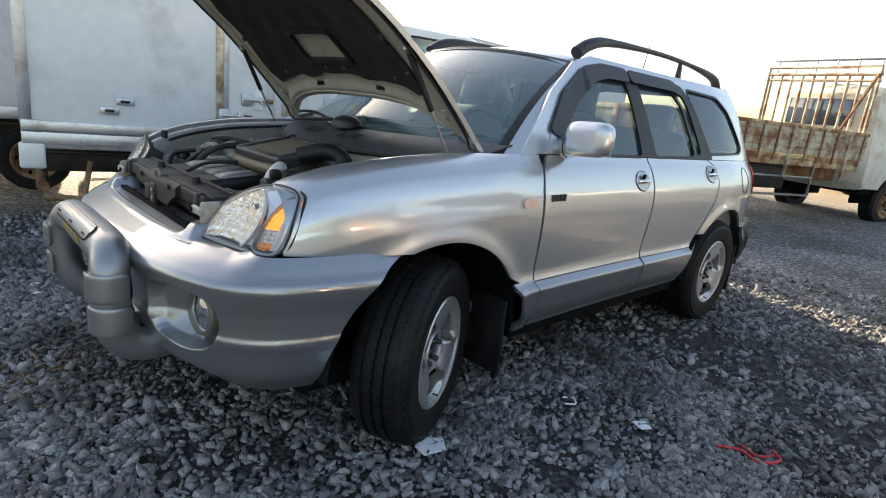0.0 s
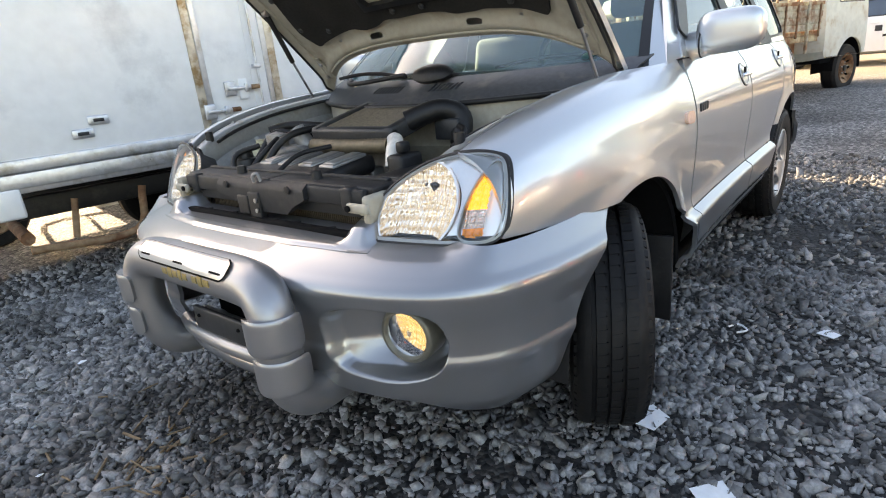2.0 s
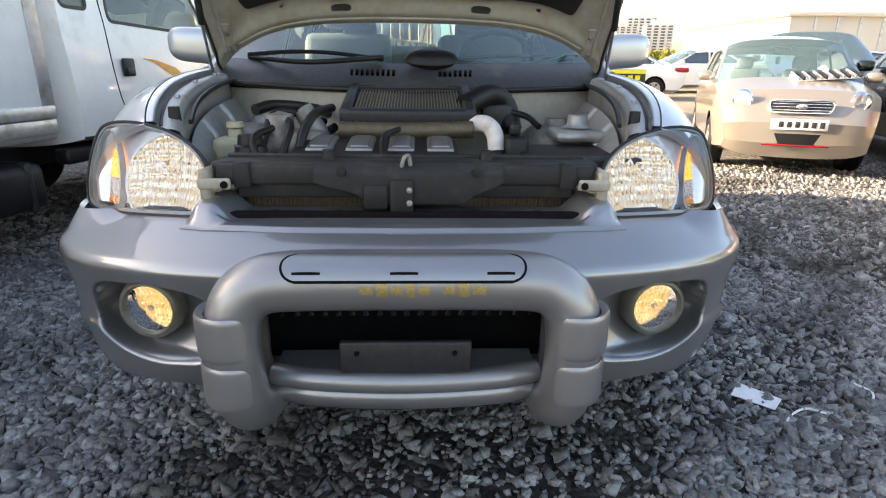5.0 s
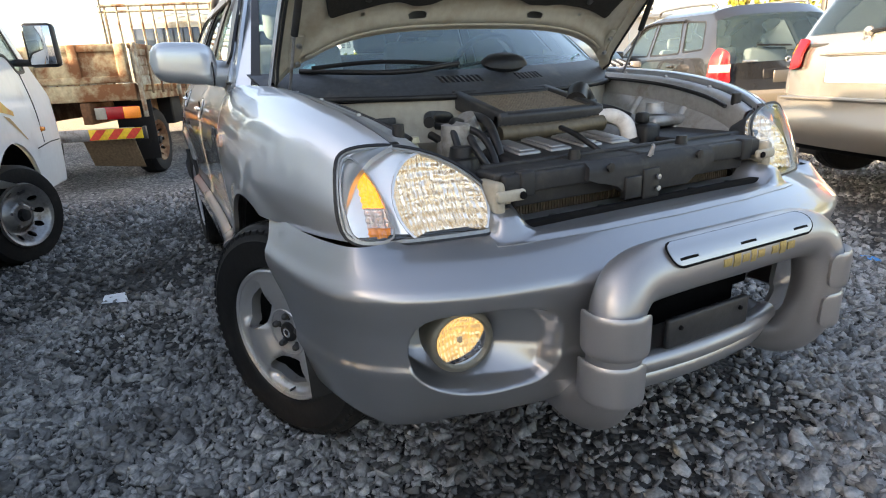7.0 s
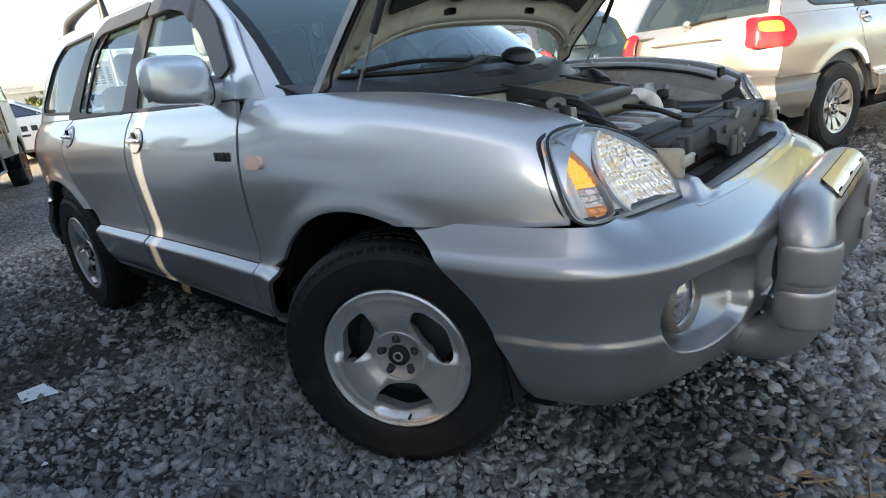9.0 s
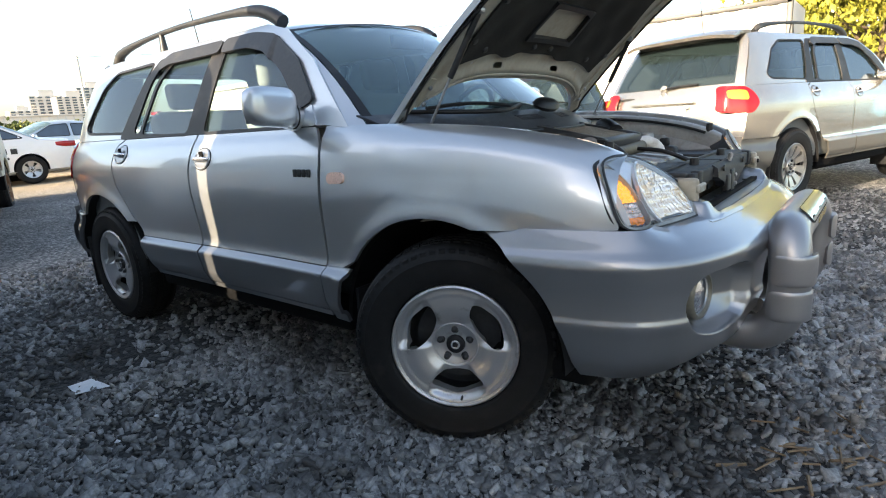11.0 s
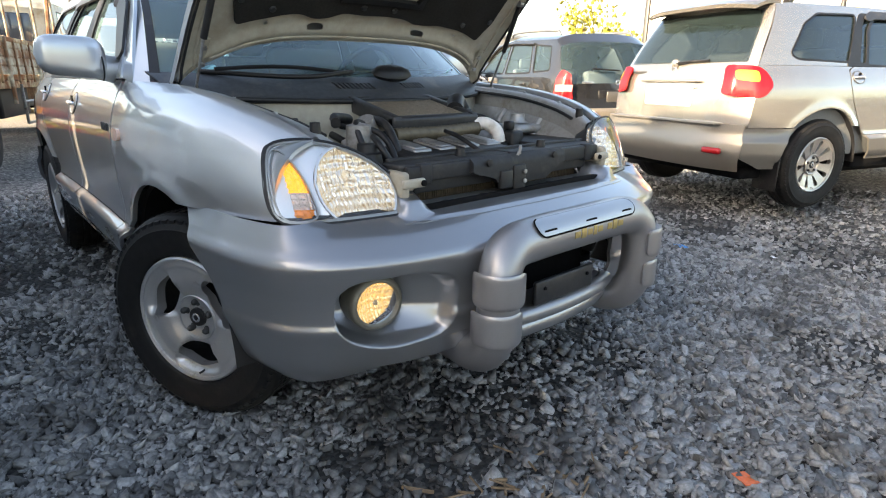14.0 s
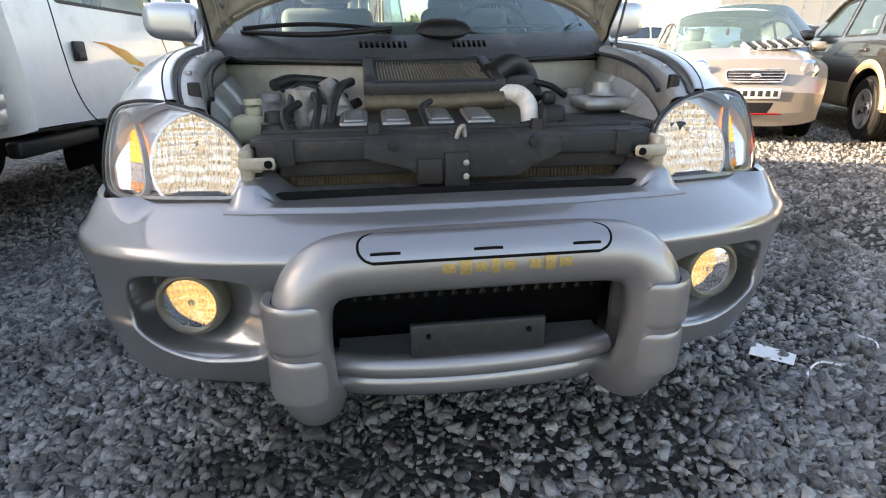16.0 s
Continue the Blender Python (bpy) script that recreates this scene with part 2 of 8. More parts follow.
M["skinblue"] = material("sticker_blue", (0.20, 0.48, 0.50), 0.4, grain=0.1, scale=60)
M["mirrorglass"] = material("mirror_glass", (0.75, 0.78, 0.8), 0.03, 1.0, grain=0.02, scale=8)


def fluted(m, scale, strength):
    """Fine upright flutes and cross ribs pressed into a lamp's mirror."""
    nt = m.node_tree
    b = nt.nodes["Principled BSDF"]
    tc = nt.nodes.new("ShaderNodeTexCoord")
    add = nt.nodes.new("ShaderNodeMath")
    add.operation = "ADD"
    for k, (way, sc) in enumerate((("Y", scale), ("Z", scale * 0.6))):
        w = nt.nodes.new("ShaderNodeTexWave")
        w.bands_direction = way
        w.inputs["Scale"].default_value = sc
        w.inputs["Distortion"].default_value = 2.5
        w.inputs["Detail"].default_value = 2.0
        w.inputs["Detail Scale"].default_value = 1.5
        nt.links.new(tc.outputs["Object"], w.inputs["Vector"])
        nt.links.new(w.outputs["Fac"], add.inputs[k])
    bp = nt.nodes.new("ShaderNodeBump")
    bp.inputs["Strength"].default_value = strength
    bp.inputs["Distance"].default_value = 0.004
    nt.links.new(add.outputs[0], bp.inputs["Height"])
    nt.links.new(bp.outputs[0], b.inputs["Normal"])


fluted(M["lampbowl"], 26.0, 0.8)
fluted(M["foglens"], 30.0, 0.7)
fluted(M["amberlit"], 40.0, 0.8)
fluted(M["amberclear"], 40.0, 0.6)


def glass(name, tint, rough=0.0, mix=0.5, sky_haze=0.0):
    """A thin pane: tinted clear coat over a see-through sheet."""
    m = bpy.data.materials.new(name)
    m.use_nodes = True
    nt = m.node_tree
    nt.nodes.remove(nt.nodes["Principled BSDF"])
    o = nt.nodes["Material Output"]
    tr = nt.nodes.new("ShaderNodeBsdfTransparent")
    tr.inputs["Color"].default_value = (*tint, 1.0)
    gl = nt.nodes.new("ShaderNodeBsdfGlossy")
    gl.inputs["Roughness"].default_value = rough
    gl.inputs["Color"].default_value = (0.9, 0.95, 1.0, 1.0)
    fr = nt.nodes.new("ShaderNodeFresnel")
    fr.inputs["IOR"].default_value = mix
    mx = nt.nodes.new("ShaderNodeMixShader")
    nt.links.new(fr.outputs[0], mx.inputs[0])
    nt.links.new(tr.outputs[0], mx.inputs[1])
    nt.links.new(gl.outputs[0], mx.inputs[2])
    last = mx
    # pale cyan diffuse layer: the sky's reflected haze put into the pane's colour
    if sky_haze:
        film = nt.nodes.new("ShaderNodeBsdfDiffuse")
        film.inputs["Color"].default_value = (0.48, 0.76, 0.80, 1.0)
        last = nt.nodes.new("ShaderNodeMixShader")
        last.inputs[0].default_value = sky_haze
        nt.links.new(mx.outputs[0], last.inputs[1])
        nt.links.new(film.outputs[0], last.inputs[2])
    nt.links.new(last.outputs[0], o.inputs["Surface"])
    return m


M["windscreen"] = glass("windscreen_glass", (0.74, 0.93, 0.95), 0.0, 1.65, 0.10)
M["sideglass"] = glass("side_glass", (0.80, 0.89, 0.90), 0.0, 1.6, 0.04)
M["tintglass"] = glass("tinted_glass", (0.30, 0.33, 0.33), 0.0, 1.6, 0.02)
M["lampglass"] = glass("lamp_glass", (0.97, 0.98, 0.98), 0.0, 1.45)
M["visor"] = glass("visor_plastic", (0.10, 0.10, 0.11), 0.05, 1.5)


# ---- mesh helpers ----
def spline(points, n):
    """A smooth open line through points, as n + 1 places."""
    p = np.array(points, float)
    t = np.concatenate([[0], np.cumsum(np.maximum(np.linalg.norm(np.diff(p, axis=0), axis=1), 1e-6) ** 0.5)])
    m = np.zeros_like(p)
    m[1:-1] = (p[2:] - p[:-2]) / (t[2:] - t[:-2])[:, None]
    m[0], m[-1] = (p[1] - p[0]) / (t[1] - t[0]), (p[-1] - p[-2]) / (t[-1] - t[-2])
    out = []
    for s in np.linspace(0, t[-1], n + 1):
        i = min(max(int(np.searchsorted(t, s)) - 1, 0), len(t) - 2)
        h = t[i + 1] - t[i]
        u = (s - t[i]) / h
        out.append((2 * u**3 - 3 * u**2 + 1) * p[i] + (u**3 - 2 * u**2 + u) * h * m[i] + (3 * u**2 - 2 * u**3) * p[i + 1] + (u**3 - u**2) * h * m[i + 1])
    return np.array(out)


def table(*pairs):
    """A smooth function through (x, y) pairs."""
    xs, ys = np.array([p[0] for p in pairs], float), np.array([p[1] for p in pairs], float)
    d = np.diff(ys) / np.diff(xs)
    m = np.zeros_like(ys)
    m[0], m[-1] = d[0], d[-1]
    for i in range(1, len(xs) - 1):
        m[i] = 0 if d[i - 1] * d[i] <= 0 else 2 * d[i - 1] * d[i] / (d[i - 1] + d[i])

    def f(x):
        x = np.clip(np.asarray(x, float), xs[0], xs[-1])
        i = np.clip(np.searchsorted(xs, x) - 1, 0, len(xs) - 2)
        h = xs[i + 1] - xs[i]
        u = (x - xs[i]) / h
        return (2 * u**3 - 3 * u**2 + 1) * ys[i] + (u**3 - 2 * u**2 + u) * h * m[i] + (3 * u**2 - 2 * u**3) * ys[i + 1] + (u**3 - u**2) * h * m[i + 1]
    return f


def polygon(points, grow=0.0):
    """The signed distance to a polygon, negative inside."""
    p = np.array(points, float)
    q = np.roll(p, -1, axis=0)

    def f(u, v):
        u, v = np.asarray(u, float), np.asarray(v, float)
        d = np.full(u.shape, 1e9)
        inside = np.zeros(u.shape, bool)
        for (ax, ay), (bx, by) in zip(p, q):
            ex, ey = bx - ax, by - ay
            t = np.clip(((u - ax) * ex + (v - ay) * ey) / (ex * ex + ey * ey + 1e-12), 0, 1)
            d = np.minimum(d, np.hypot(u - ax - t * ex, v - ay - t * ey))
            if ay != by:
                cross = ((ay > v) != (by > v)) & (u < ex * (v - ay) / ey + ax)
                inside ^= cross
        return np.where(inside, -d, d) - grow
    return f


def rounded(points, r=0.028):
    """Points of a closed outline with its corners rounded off."""
    p = [np.array(q, float) for q in points]
    out = []
    for i, c in enumerate(p):
        a, b = p[i - 1], p[(i + 1) % len(p)]
        la, lb = np.linalg.norm(a - c), np.linalg.norm(b - c)
        s, e = c + (a - c) * min(r / la, 0.48), c + (b - c) * min(r / lb, 0.48)
        for k in (0.0, 0.25, 0.5, 0.75, 1.0):
            out.append((1 - k) ** 2 * s + 2 * k * (1 - k) * c + k * k * e)
    return np.array(out)


def circle(cx, cy, r):
    return lambda u, v: np.hypot(u - cx, v - cy) - r


def minus(f, *gs):
    def h(u, v):
        d = f(u, v)
        for g in gs:
            d = np.maximum(d, -g(u, v))
        return d
    return h


def both(*fs):
    return lambda u, v: np.maximum.reduce([f(u, v) for f in fs])


def sheet(us, vs, f, surf, out=(0, 0, 1), flange=0.0):
    """A surface over the part of a grid in which f is negative: vertices and faces, with an edge turned in by flange."""
    U, V = np.meshgrid(np.asarray(us, float), np.asarray(vs, float), indexing="ij")
    if f is not None:
        d = f(U, V)
        ins = d < 0
        keep = ins[:-1, :-1] | ins[1:, :-1] | ins[:-1, 1:] | ins[1:, 1:]
        for _ in range(4):
            d = f(U, V)
            e = 1e-4
            gu, gv = (f(U + e, V) - f(U - e, V)) / (2 * e), (f(U, V + e) - f(U, V - e)) / (2 * e)
            g2 = np.maximum(gu * gu + gv * gv, 0.25)
            mv = np.where(ins, 0.0, np.maximum(d, 0))
            U, V = U - mv * gu / g2, V - mv * gv / g2
    else:
        keep = np.ones((len(us) - 1, len(vs) - 1), bool)
    X, Y, Z = surf(U, V)
    P = np.stack([X, Y + 0 * X, Z + 0 * X], -1).reshape(-1, 3)
    nv = len(vs)
    ii, jj = np.nonzero(keep)
    a = ii * nv + jj
    F = np.stack([a, a + nv, a + nv + 1, a + 1], 1)
    used, inv = np.unique(F, return_inverse=True)
    P, F = P[used], inv.reshape(F.shape)
    n = np.cross(P[F[:, 2]] - P[F[:, 0]], P[F[:, 3]] - P[F[:, 1]])
    if (n @ np.array(out, float)).sum() < 0:
        F, n = F[:, ::-1], -n
    if flange:
        vn = np.zeros_like(P)
        for k in range(4):
            np.add.at(vn, F[:, k], n)
        vn /= np.maximum(np.linalg.norm(vn, axis=1), 1e-12)[:, None]
        seen = {}
        for q in F:
            for k in range(4):
                x, y = int(q[k]), int(q[(k + 1) % 4])
                seen[(x, y)] = True
        edge = [(x, y) for x, y in seen if (y, x) not in seen and x != y]
        ring = sorted({v for e2 in edge for v in e2})
        low = {v: len(P) + i for i, v in enumerate(ring)}
        P = np.concatenate([P, P[ring] - flange * vn[ring]])
        F = np.concatenate([F, np.array([(y, x, low[x], low[y]) for x, y in edge])])
    return P, F


def lathe(profile, n=48, axis="y"):
    """A turned shape from (radius, along) pairs round the y axis."""
    a = np.linspace(0, 2 * np.pi, n, endpoint=False)
    pr = np.array(profile, float)
    P = np.stack([np.outer(np.cos(a), pr[:, 0]), np.tile(pr[:, 1], (n, 1)), np.outer(np.sin(a), pr[:, 0])], -1).reshape(-1, 3)
    m = len(pr)
    F = [((i * m + j), (i * m + j + 1), (((i + 1) % n) * m + j + 1), (((i + 1) % n) * m + j)) for i in range(n) for j in range(m - 1)]
    return P, np.array(F)


def tube(points, radius, n=12, smooth=0, caps=True, squash=1.0):
    """A pipe along points; radius may be a list along it."""
    p = spline(points, smooth) if smooth else np.array(points, float)
    r = np.full(len(p), radius) if np.isscalar(radius) else np.interp(np.linspace(0, 1, len(p)), np.linspace(0, 1, len(radius)), radius)
    t = np.gradient(p, axis=0)
    t /= np.linalg.norm(t, axis=1)[:, None] + 1e-12
    up = np.array([0.0, 0.0, 1.0]) if abs(t[0][2]) < 0.9 else np.array([0.0, 1.0, 0.0])
    V, F = [], []
    a = np.linspace(0, 2 * np.pi, n, endpoint=False)
    for i in range(len(p)):
        s = np.cross(t[i], up)
        s /= np.linalg.norm(s) + 1e-12
        up = np.cross(s, t[i])
        V.append(p[i] + r[i] * (np.outer(np.cos(a), s) + squash * np.outer(np.sin(a), up)))
    V = np.concatenate(V)
    for i in range(len(p) - 1):
        for k in range(n):
            F.append((i * n + k, i * n + (k + 1) % n, (i + 1) * n + (k + 1) % n, (i + 1) * n + k))
    faces = [tuple(f) for f in F]
    if caps:
        faces.append(tuple(range(n))[::-1])
        faces.append(tuple((len(p) - 1) * n + k for k in range(n)))
    return V, faces


def block(x0, x1, y0, y1, z0, z1, bevel=0.01, seg=2):
    """A box with rounded edges."""
    bm = bmesh.new()
    bmesh.ops.create_cube(bm, size=1.0)
    bmesh.ops.transform(bm, matrix=Matrix.LocRotScale(((x0 + x1) / 2, (y0 + y1) / 2, (z0 + z1) / 2), None, (x1 - x0, y1 - y0, z1 - z0)), verts=bm.verts)
    if bevel:
        bmesh.ops.bevel(bm, geom=bm.edges[:], offset=min(bevel, 0.45 * min(x1 - x0, y1 - y0, z1 - z0)), segments=seg, affect="EDGES", profile=0.5)
    V = np.array([v.co[:] for v in bm.verts])
    bm.verts.index_update()
    F = [tuple(v.index for v in f.verts) for f in bm.faces]
    bm.free()
    return V, F


def prism(outline, y0, y1):
    """An outline in x and z, drawn out from y0 to y1."""
    n = len(outline)
    V = np.array([(x, y0, z) for x, z in outline] + [(x, y1, z) for x, z in outline])
    F = [tuple(range(n)), tuple(range(2 * n - 1, n - 1, -1))] + [(i, n + i, n + (i + 1) % n, (i + 1) % n) for i in range(n)]
    return V, F


def join(*shapes):
    V, F, k = [], [], 0
    for v, f in shapes:
        V.append(np.asarray(v, float))
        F += [tuple(int(i) + k for i in q) for q in f]
        k += len(v)
    return np.concatenate(V), F


def moved(shape, m):
    v = np.asarray(shape[0], float)
    r = np.array(m.to_3x3())
    return v @ r.T + np.array(m.translation), shape[1]


def flip(shape):
    """The mirror image across the car's middle."""
    return np.asarray(shape[0], float) * (1, -1, 1), [tuple(q)[::-1] for q in shape[1]]


def part(name, shape, mat, parent=None, label="", smooth=50):
    me = bpy.data.meshes.new(name)
    V, F = shape
    me.from_pydata([tuple(v) for v in np.asarray(V, float)], [], [tuple(int(i) for i in dict.fromkeys(q)) for q in F if len(set(q)) > 2])
    me.materials.append(M[mat] if isinstance(mat, str) else mat)
    me.polygons.foreach_set("use_smooth", [smooth > 0] * len(me.polygons))
    if smooth:
        me.set_sharp_from_angle(angle=radians(smooth))
    ob = new(name, me)
    if parent is not None:
        ob.parent = parent
    return tagged(ob, label)


def thing(name, m, label, category, group="", kind=""):
    ob = new(name)
    ob.empty_display_size = 0.2
    ob.matrix_world = m
    return tagged(ob, label, category, group, kind)


def ground_z(x, y):
    """The yard rises a little away from the middle."""
    r = np.hypot(np.asarray(x, float) + 1.4, np.asarray(y, float))
    d = r - 3.6
    return 0.0225 * np.where(d > 0, d * d / (d + 1.2), 0.0)


# ---- the estate car ----
W_SIDE = table((-0.75, 0.73), (-0.66, 0.785), (-0.5, 0.838), (-0.3, 0.875), (0.0, 0.897), (0.35, 0.903), (0.8, 0.893), (1.3, 0.888), (2.0, 0.892), (2.5, 0.897), (2.85, 0.875), (3.15, 0.81), (3.32, 0.72))
DROP = table((0.22, 0.09), (0.30, 0.035), (0.40, 0.004), (0.46, -0.012), (0.545, -0.012), (0.575, 0.002), (0.62, 0.012), (0.72, 0.006), (0.85, 0.0), (0.94, 0.006), (1.0, 0.022), (1.06, 0.05), (1.10, 0.078), (1.20, 0.115), (1.40, 0.195), (1.55, 0.275), (1.62, 0.34))
FENDER_TOP = table((-0.75, 0.90), (-0.64, 0.967), (-0.56, 1.005), (-0.43, 1.042), (-0.16, 1.083), (0.19, 1.105), (0.6, 1.115))
CROWN = table((0.0, 0.15), (0.008, 0.12), (0.03, 0.075), (0.07, 0.035), (0.13, 0.012), (0.22, 0.0))
ARCHES = ((-0.08, 0.345, 0.455), (2.52, 0.345, 0.455))


MOULD = table((0.33, -0.012), (0.385, -0.006), (0.41, 0.004), (0.48, 0.013), (0.540, 0.020), (0.556, 0.021), (0.566, 0.016), (0.580, 0.001), (0.61, 0.0))


def side_y(x, z):
    flare = sum(0.014 * np.exp(-((np.hypot(x - cx, z - cz) - r) / 0.045) ** 2) for cx, cz, r in ARCHES)
    return W_SIDE(x) - DROP(z) + flare * (z > 0.4)


def fender_y(x, z):
    t = FENDER_TOP(x) - z
    k = np.clip((0.45 - x) / 0.40, 0, 1)
    k = k * k * (3 - 2 * k)
    return side_y(x, z * (1 - k) + np.minimum(z, 0.93) * k) - CROWN(np.maximum(t, 0)) * k


def bumper_front(s, z):
    """The front skin: s runs from 0 in the middle to 1 at the wheel arch."""
    plan = spline([(-0.955, 0), (-0.950, 0.25), (-0.926, 0.45), (-0.886, 0.61), (-0.812, 0.752), (-0.705, 0.838), (-0.50, 0.887), (-0.20, 0.908)], 200)
    tan = np.gradient(plan, axis=0)
    tan /= np.linalg.norm(tan, axis=1)[:, None]
    nor = np.stack([-tan[:, 1], tan[:, 0]], 1)
    k = np.clip(s, 0, 1) * 200
    px, py = np.interp(k, np.arange(201), plan[:, 0]), np.interp(k, np.arange(201), plan[:, 1])
    nx, ny = np.interp(k, np.arange(201), nor[:, 0]), np.interp(k, np.arange(201), nor[:, 1])
    low = ((0.28, -0.15), (0.34, -0.075), (0.40, -0.03), (0.48, -0.008), (0.52, 0.002), (0.54, -0.002), (0.60, 0.002), (0.66, 0.014), (0.688, 0.018))
    front = table(*low, (0.704, 0.012), (0.725, -0.012), (0.745, -0.043), (0.762, -0.080), (0.772, -0.105), (0.79, -0.19))(z)
    flank = table(*low, (0.704, 0.014), (0.73, -0.006), (0.755, -0.022), (0.79, -0.045))(z)
    k2 = np.clip((py - 0.70) / 0.13, 0, 1)
    o = front + (flank - front) * k2 * k2 * (3 - 2 * k2)
    bot = o - 0.02 * np.clip((0.45 - py) / 0.3, 0, 1) * (z < 0.45)
    # the lamp recess: sharp outside and below, soft towards the middle
    edge = polygon(rounded([(0.42, 0.462), (0.60, 0.446), (0.70, 0.480), (0.735, 0.56), (0.705, 0.652), (0.52, 0.662), (0.40, 0.630)], 0.06))(py, z)
    deep = np.clip(-edge / 0.022, 0, 1)
    slope = np.clip((z - 0.445) / 0.085, 0, 1)
    deep = deep * deep * (3 - 2 * deep) * np.clip((py - 0.35) / 0.20, 0, 1) * (0.30 + 0.70 * slope * slope * (3 - 2 * slope))
    return px + nx * bot + 0.120 * deep, py + ny * bot, z


def wheel(parent_name, label, m, parent=None, spokes=3, rim="rim", radius=0.358, width=0.225, kind="estate"):
    """A wheel whose outer face looks along +y; its centre is the origin."""
    w = part("wheel", lathe([(0.10, -0.06), (0.17, -0.07), (0.205, -0.06), (0.212, 0.0), (0.205, 0.05), (0.20, 0.06)], 40), "greyplastic", parent)
    w.matrix_local = m
    h = width / 2
    R = radius
    prof = [(0.205, -h * 0.8), (0.23, -h * 0.95), (0.29, -h), (R - 0.03, -h * 0.94), (R - 0.008, -h * 0.80), (R, -h * 0.62)]
    for y in (-0.40, -0.05, 0.30):
        prof += [(R + 0.002, h * (y - 0.09)), (R - 0.009, h * (y - 0.08)), (R - 0.009, h * (y + 0.02)), (R + 0.002, h * (y + 0.03))]
    prof += [(R, h * 0.62), (R - 0.008, h * 0.80), (R - 0.03, h * 0.94), (0.315, h * 0.99), (0.312, h * 1.02), (0.30, h * 1.0), (0.285, h), (0.235, h * 0.97), (0.225, h * 0.92), (0.222, h * 0.80), (0.205, h * 0.78)]
    tyre = part("tyre", lathe(prof, 72), "rubber", w)
    # tread and shoulder blocks
    V, F = [], []
    for i in range(64):
        a = 2 * math.pi * i / 64
        for k, (y0, y1) in enumerate(((-0.92, -0.66), (-0.36, -0.1), (-0.01, 0.24), (0.36, 0.60), (0.66, 0.93))):
            b = a + (0.03 if k % 2 else 0)
            rr = R + 0.004 - (0.010 if k in (0, 4) else 0)
            lo = rr - (0.012 if k in (0, 4) else 0)
            q = len(V)
            for da, yy, r0 in ((0, y0, lo if k == 0 else rr), (0.062, y0, lo if k == 0 else rr), (0.072, y1, lo if k == 4 else rr), (0.01, y1, lo if k == 4 else rr)):
                V.append((math.cos(b + da) * r0, yy * h, math.sin(b + da) * r0))
                V.append((math.cos(b + da) * (r0 - 0.012), yy * h, math.sin(b + da) * (r0 - 0.012)))
            F += [(q, q + 2, q + 4, q + 6), (q, q + 1, q + 3, q + 2), (q + 2, q + 3, q + 5, q + 4), (q + 4, q + 5, q + 7, q + 6), (q + 6, q + 7, q + 1, q)]
    tagged(part("tread", (np.array(V), F), "rubber", w, smooth=0), kind="stuff")
    # the rim's face
    if spokes == 3:
        holes = []
        for i in range(3):
            a = math.radians(90 + 60 + 120 * i)
            pts = []
            for ang, r in ((-34, 0.172), (-36, 0.146), (-28, 0.106), (-9, 0.089), (12, 0.091), (28, 0.110), (34, 0.14), (32, 0.172), (0, 0.182)):
                pts.append((r * math.cos(a + math.radians(ang)), r * math.sin(a + math.radians(ang))))
            holes.append(polygon(rounded(pts, 0.03)))
        f = minus(circle(0, 0, 0.206), *holes)
        dish = table((0.0, 0.062), (0.045, 0.062), (0.06, 0.066), (0.09, 0.074), (0.15, 0.086), (0.182, 0.086), (0.19, 0.092), (0.21, 0.097))
    else:
        holes = []
        for i in range(spokes):
            a = 2 * math.pi * (i + 0.5) / spokes + 0.2
            d = 1.0 / spokes
            pts = [(r * math.cos(a + ang * d), r * math.sin(a + ang * d)) for ang, r in ((-0.9, 0.185), (-0.4, 0.08), (0.5, 0.08), (1.5, 0.185), (0.2, 0.195))]
            holes.append(polygon(pts))
        f = minus(circle(0, 0, 0.216), *holes)
        dish = table((0.0, 0.07), (0.05, 0.07), (0.08, 0.062), (0.15, 0.078), (0.19, 0.088), (0.22, 0.095))
    g = np.linspace(-0.222, 0.222, 75)
    face = part("rim_face", sheet(g, g, f, lambda u, v: (u, dish(np.hypot(u, v)) + 0.004 + (0.010 * np.clip(3.5 * np.cos(3 * (np.arctan2(v, u) - math.pi / 2)), -1, 0.7) * np.clip((np.hypot(u, v) - 0.078) / 0.03, 0, 1) * np.clip((0.198 - np.hypot(u, v)) / 0.012, 0, 1) if spokes == 3 else 0), v), (0, 1, 0), 0.035), rim, w)
    part("hub_ring", lathe([(0.070, 0.066), (0.073, 0.078), (0.078, 0.080), (0.083, 0.073)], 40), rim, w)
    part("rim_lip", lathe([(0.202, 0.075), (0.206, 0.104), (0.214, 0.108), (0.220, 0.104), (0.221, 0.09)], 56), rim, w)
    part("brake_disc", lathe([(0.03, 0.0), (0.15, 0.0), (0.15, -0.015)], 40), "greyplastic", w)
    part("centre_cap", lathe([(0.0, 0.079), (0.022, 0.078), (0.031, 0.075), (0.034, 0.064)], 24), "black", w)
    part("cap_badge", lathe([(0.009, 0.0785), (0.013, 0.080), (0.0165, 0.0785)], 20), "chrome", w)
    for i in range(5):
        a = 2 * math.pi * (i + 0.25) / 5
        nut = moved(lathe([(0.0, 0.086), (0.007, 0.085), (0.0105, 0.080), (0.0115, 0.068), (0.0165, 0.066), (0.018, 0.06)], 12), pose(0.055 * math.cos(a), 0, 0.055 * math.sin(a)))
        part("lug_nut", nut, "greyplastic", w)
    part("valve", moved(lathe([(0.0, 0.108), (0.004, 0.107), (0.004, 0.085)], 8), pose(0.19 * math.cos(-1.65), 0, 0.19 * math.sin(-1.65))), "black", w)
    return w


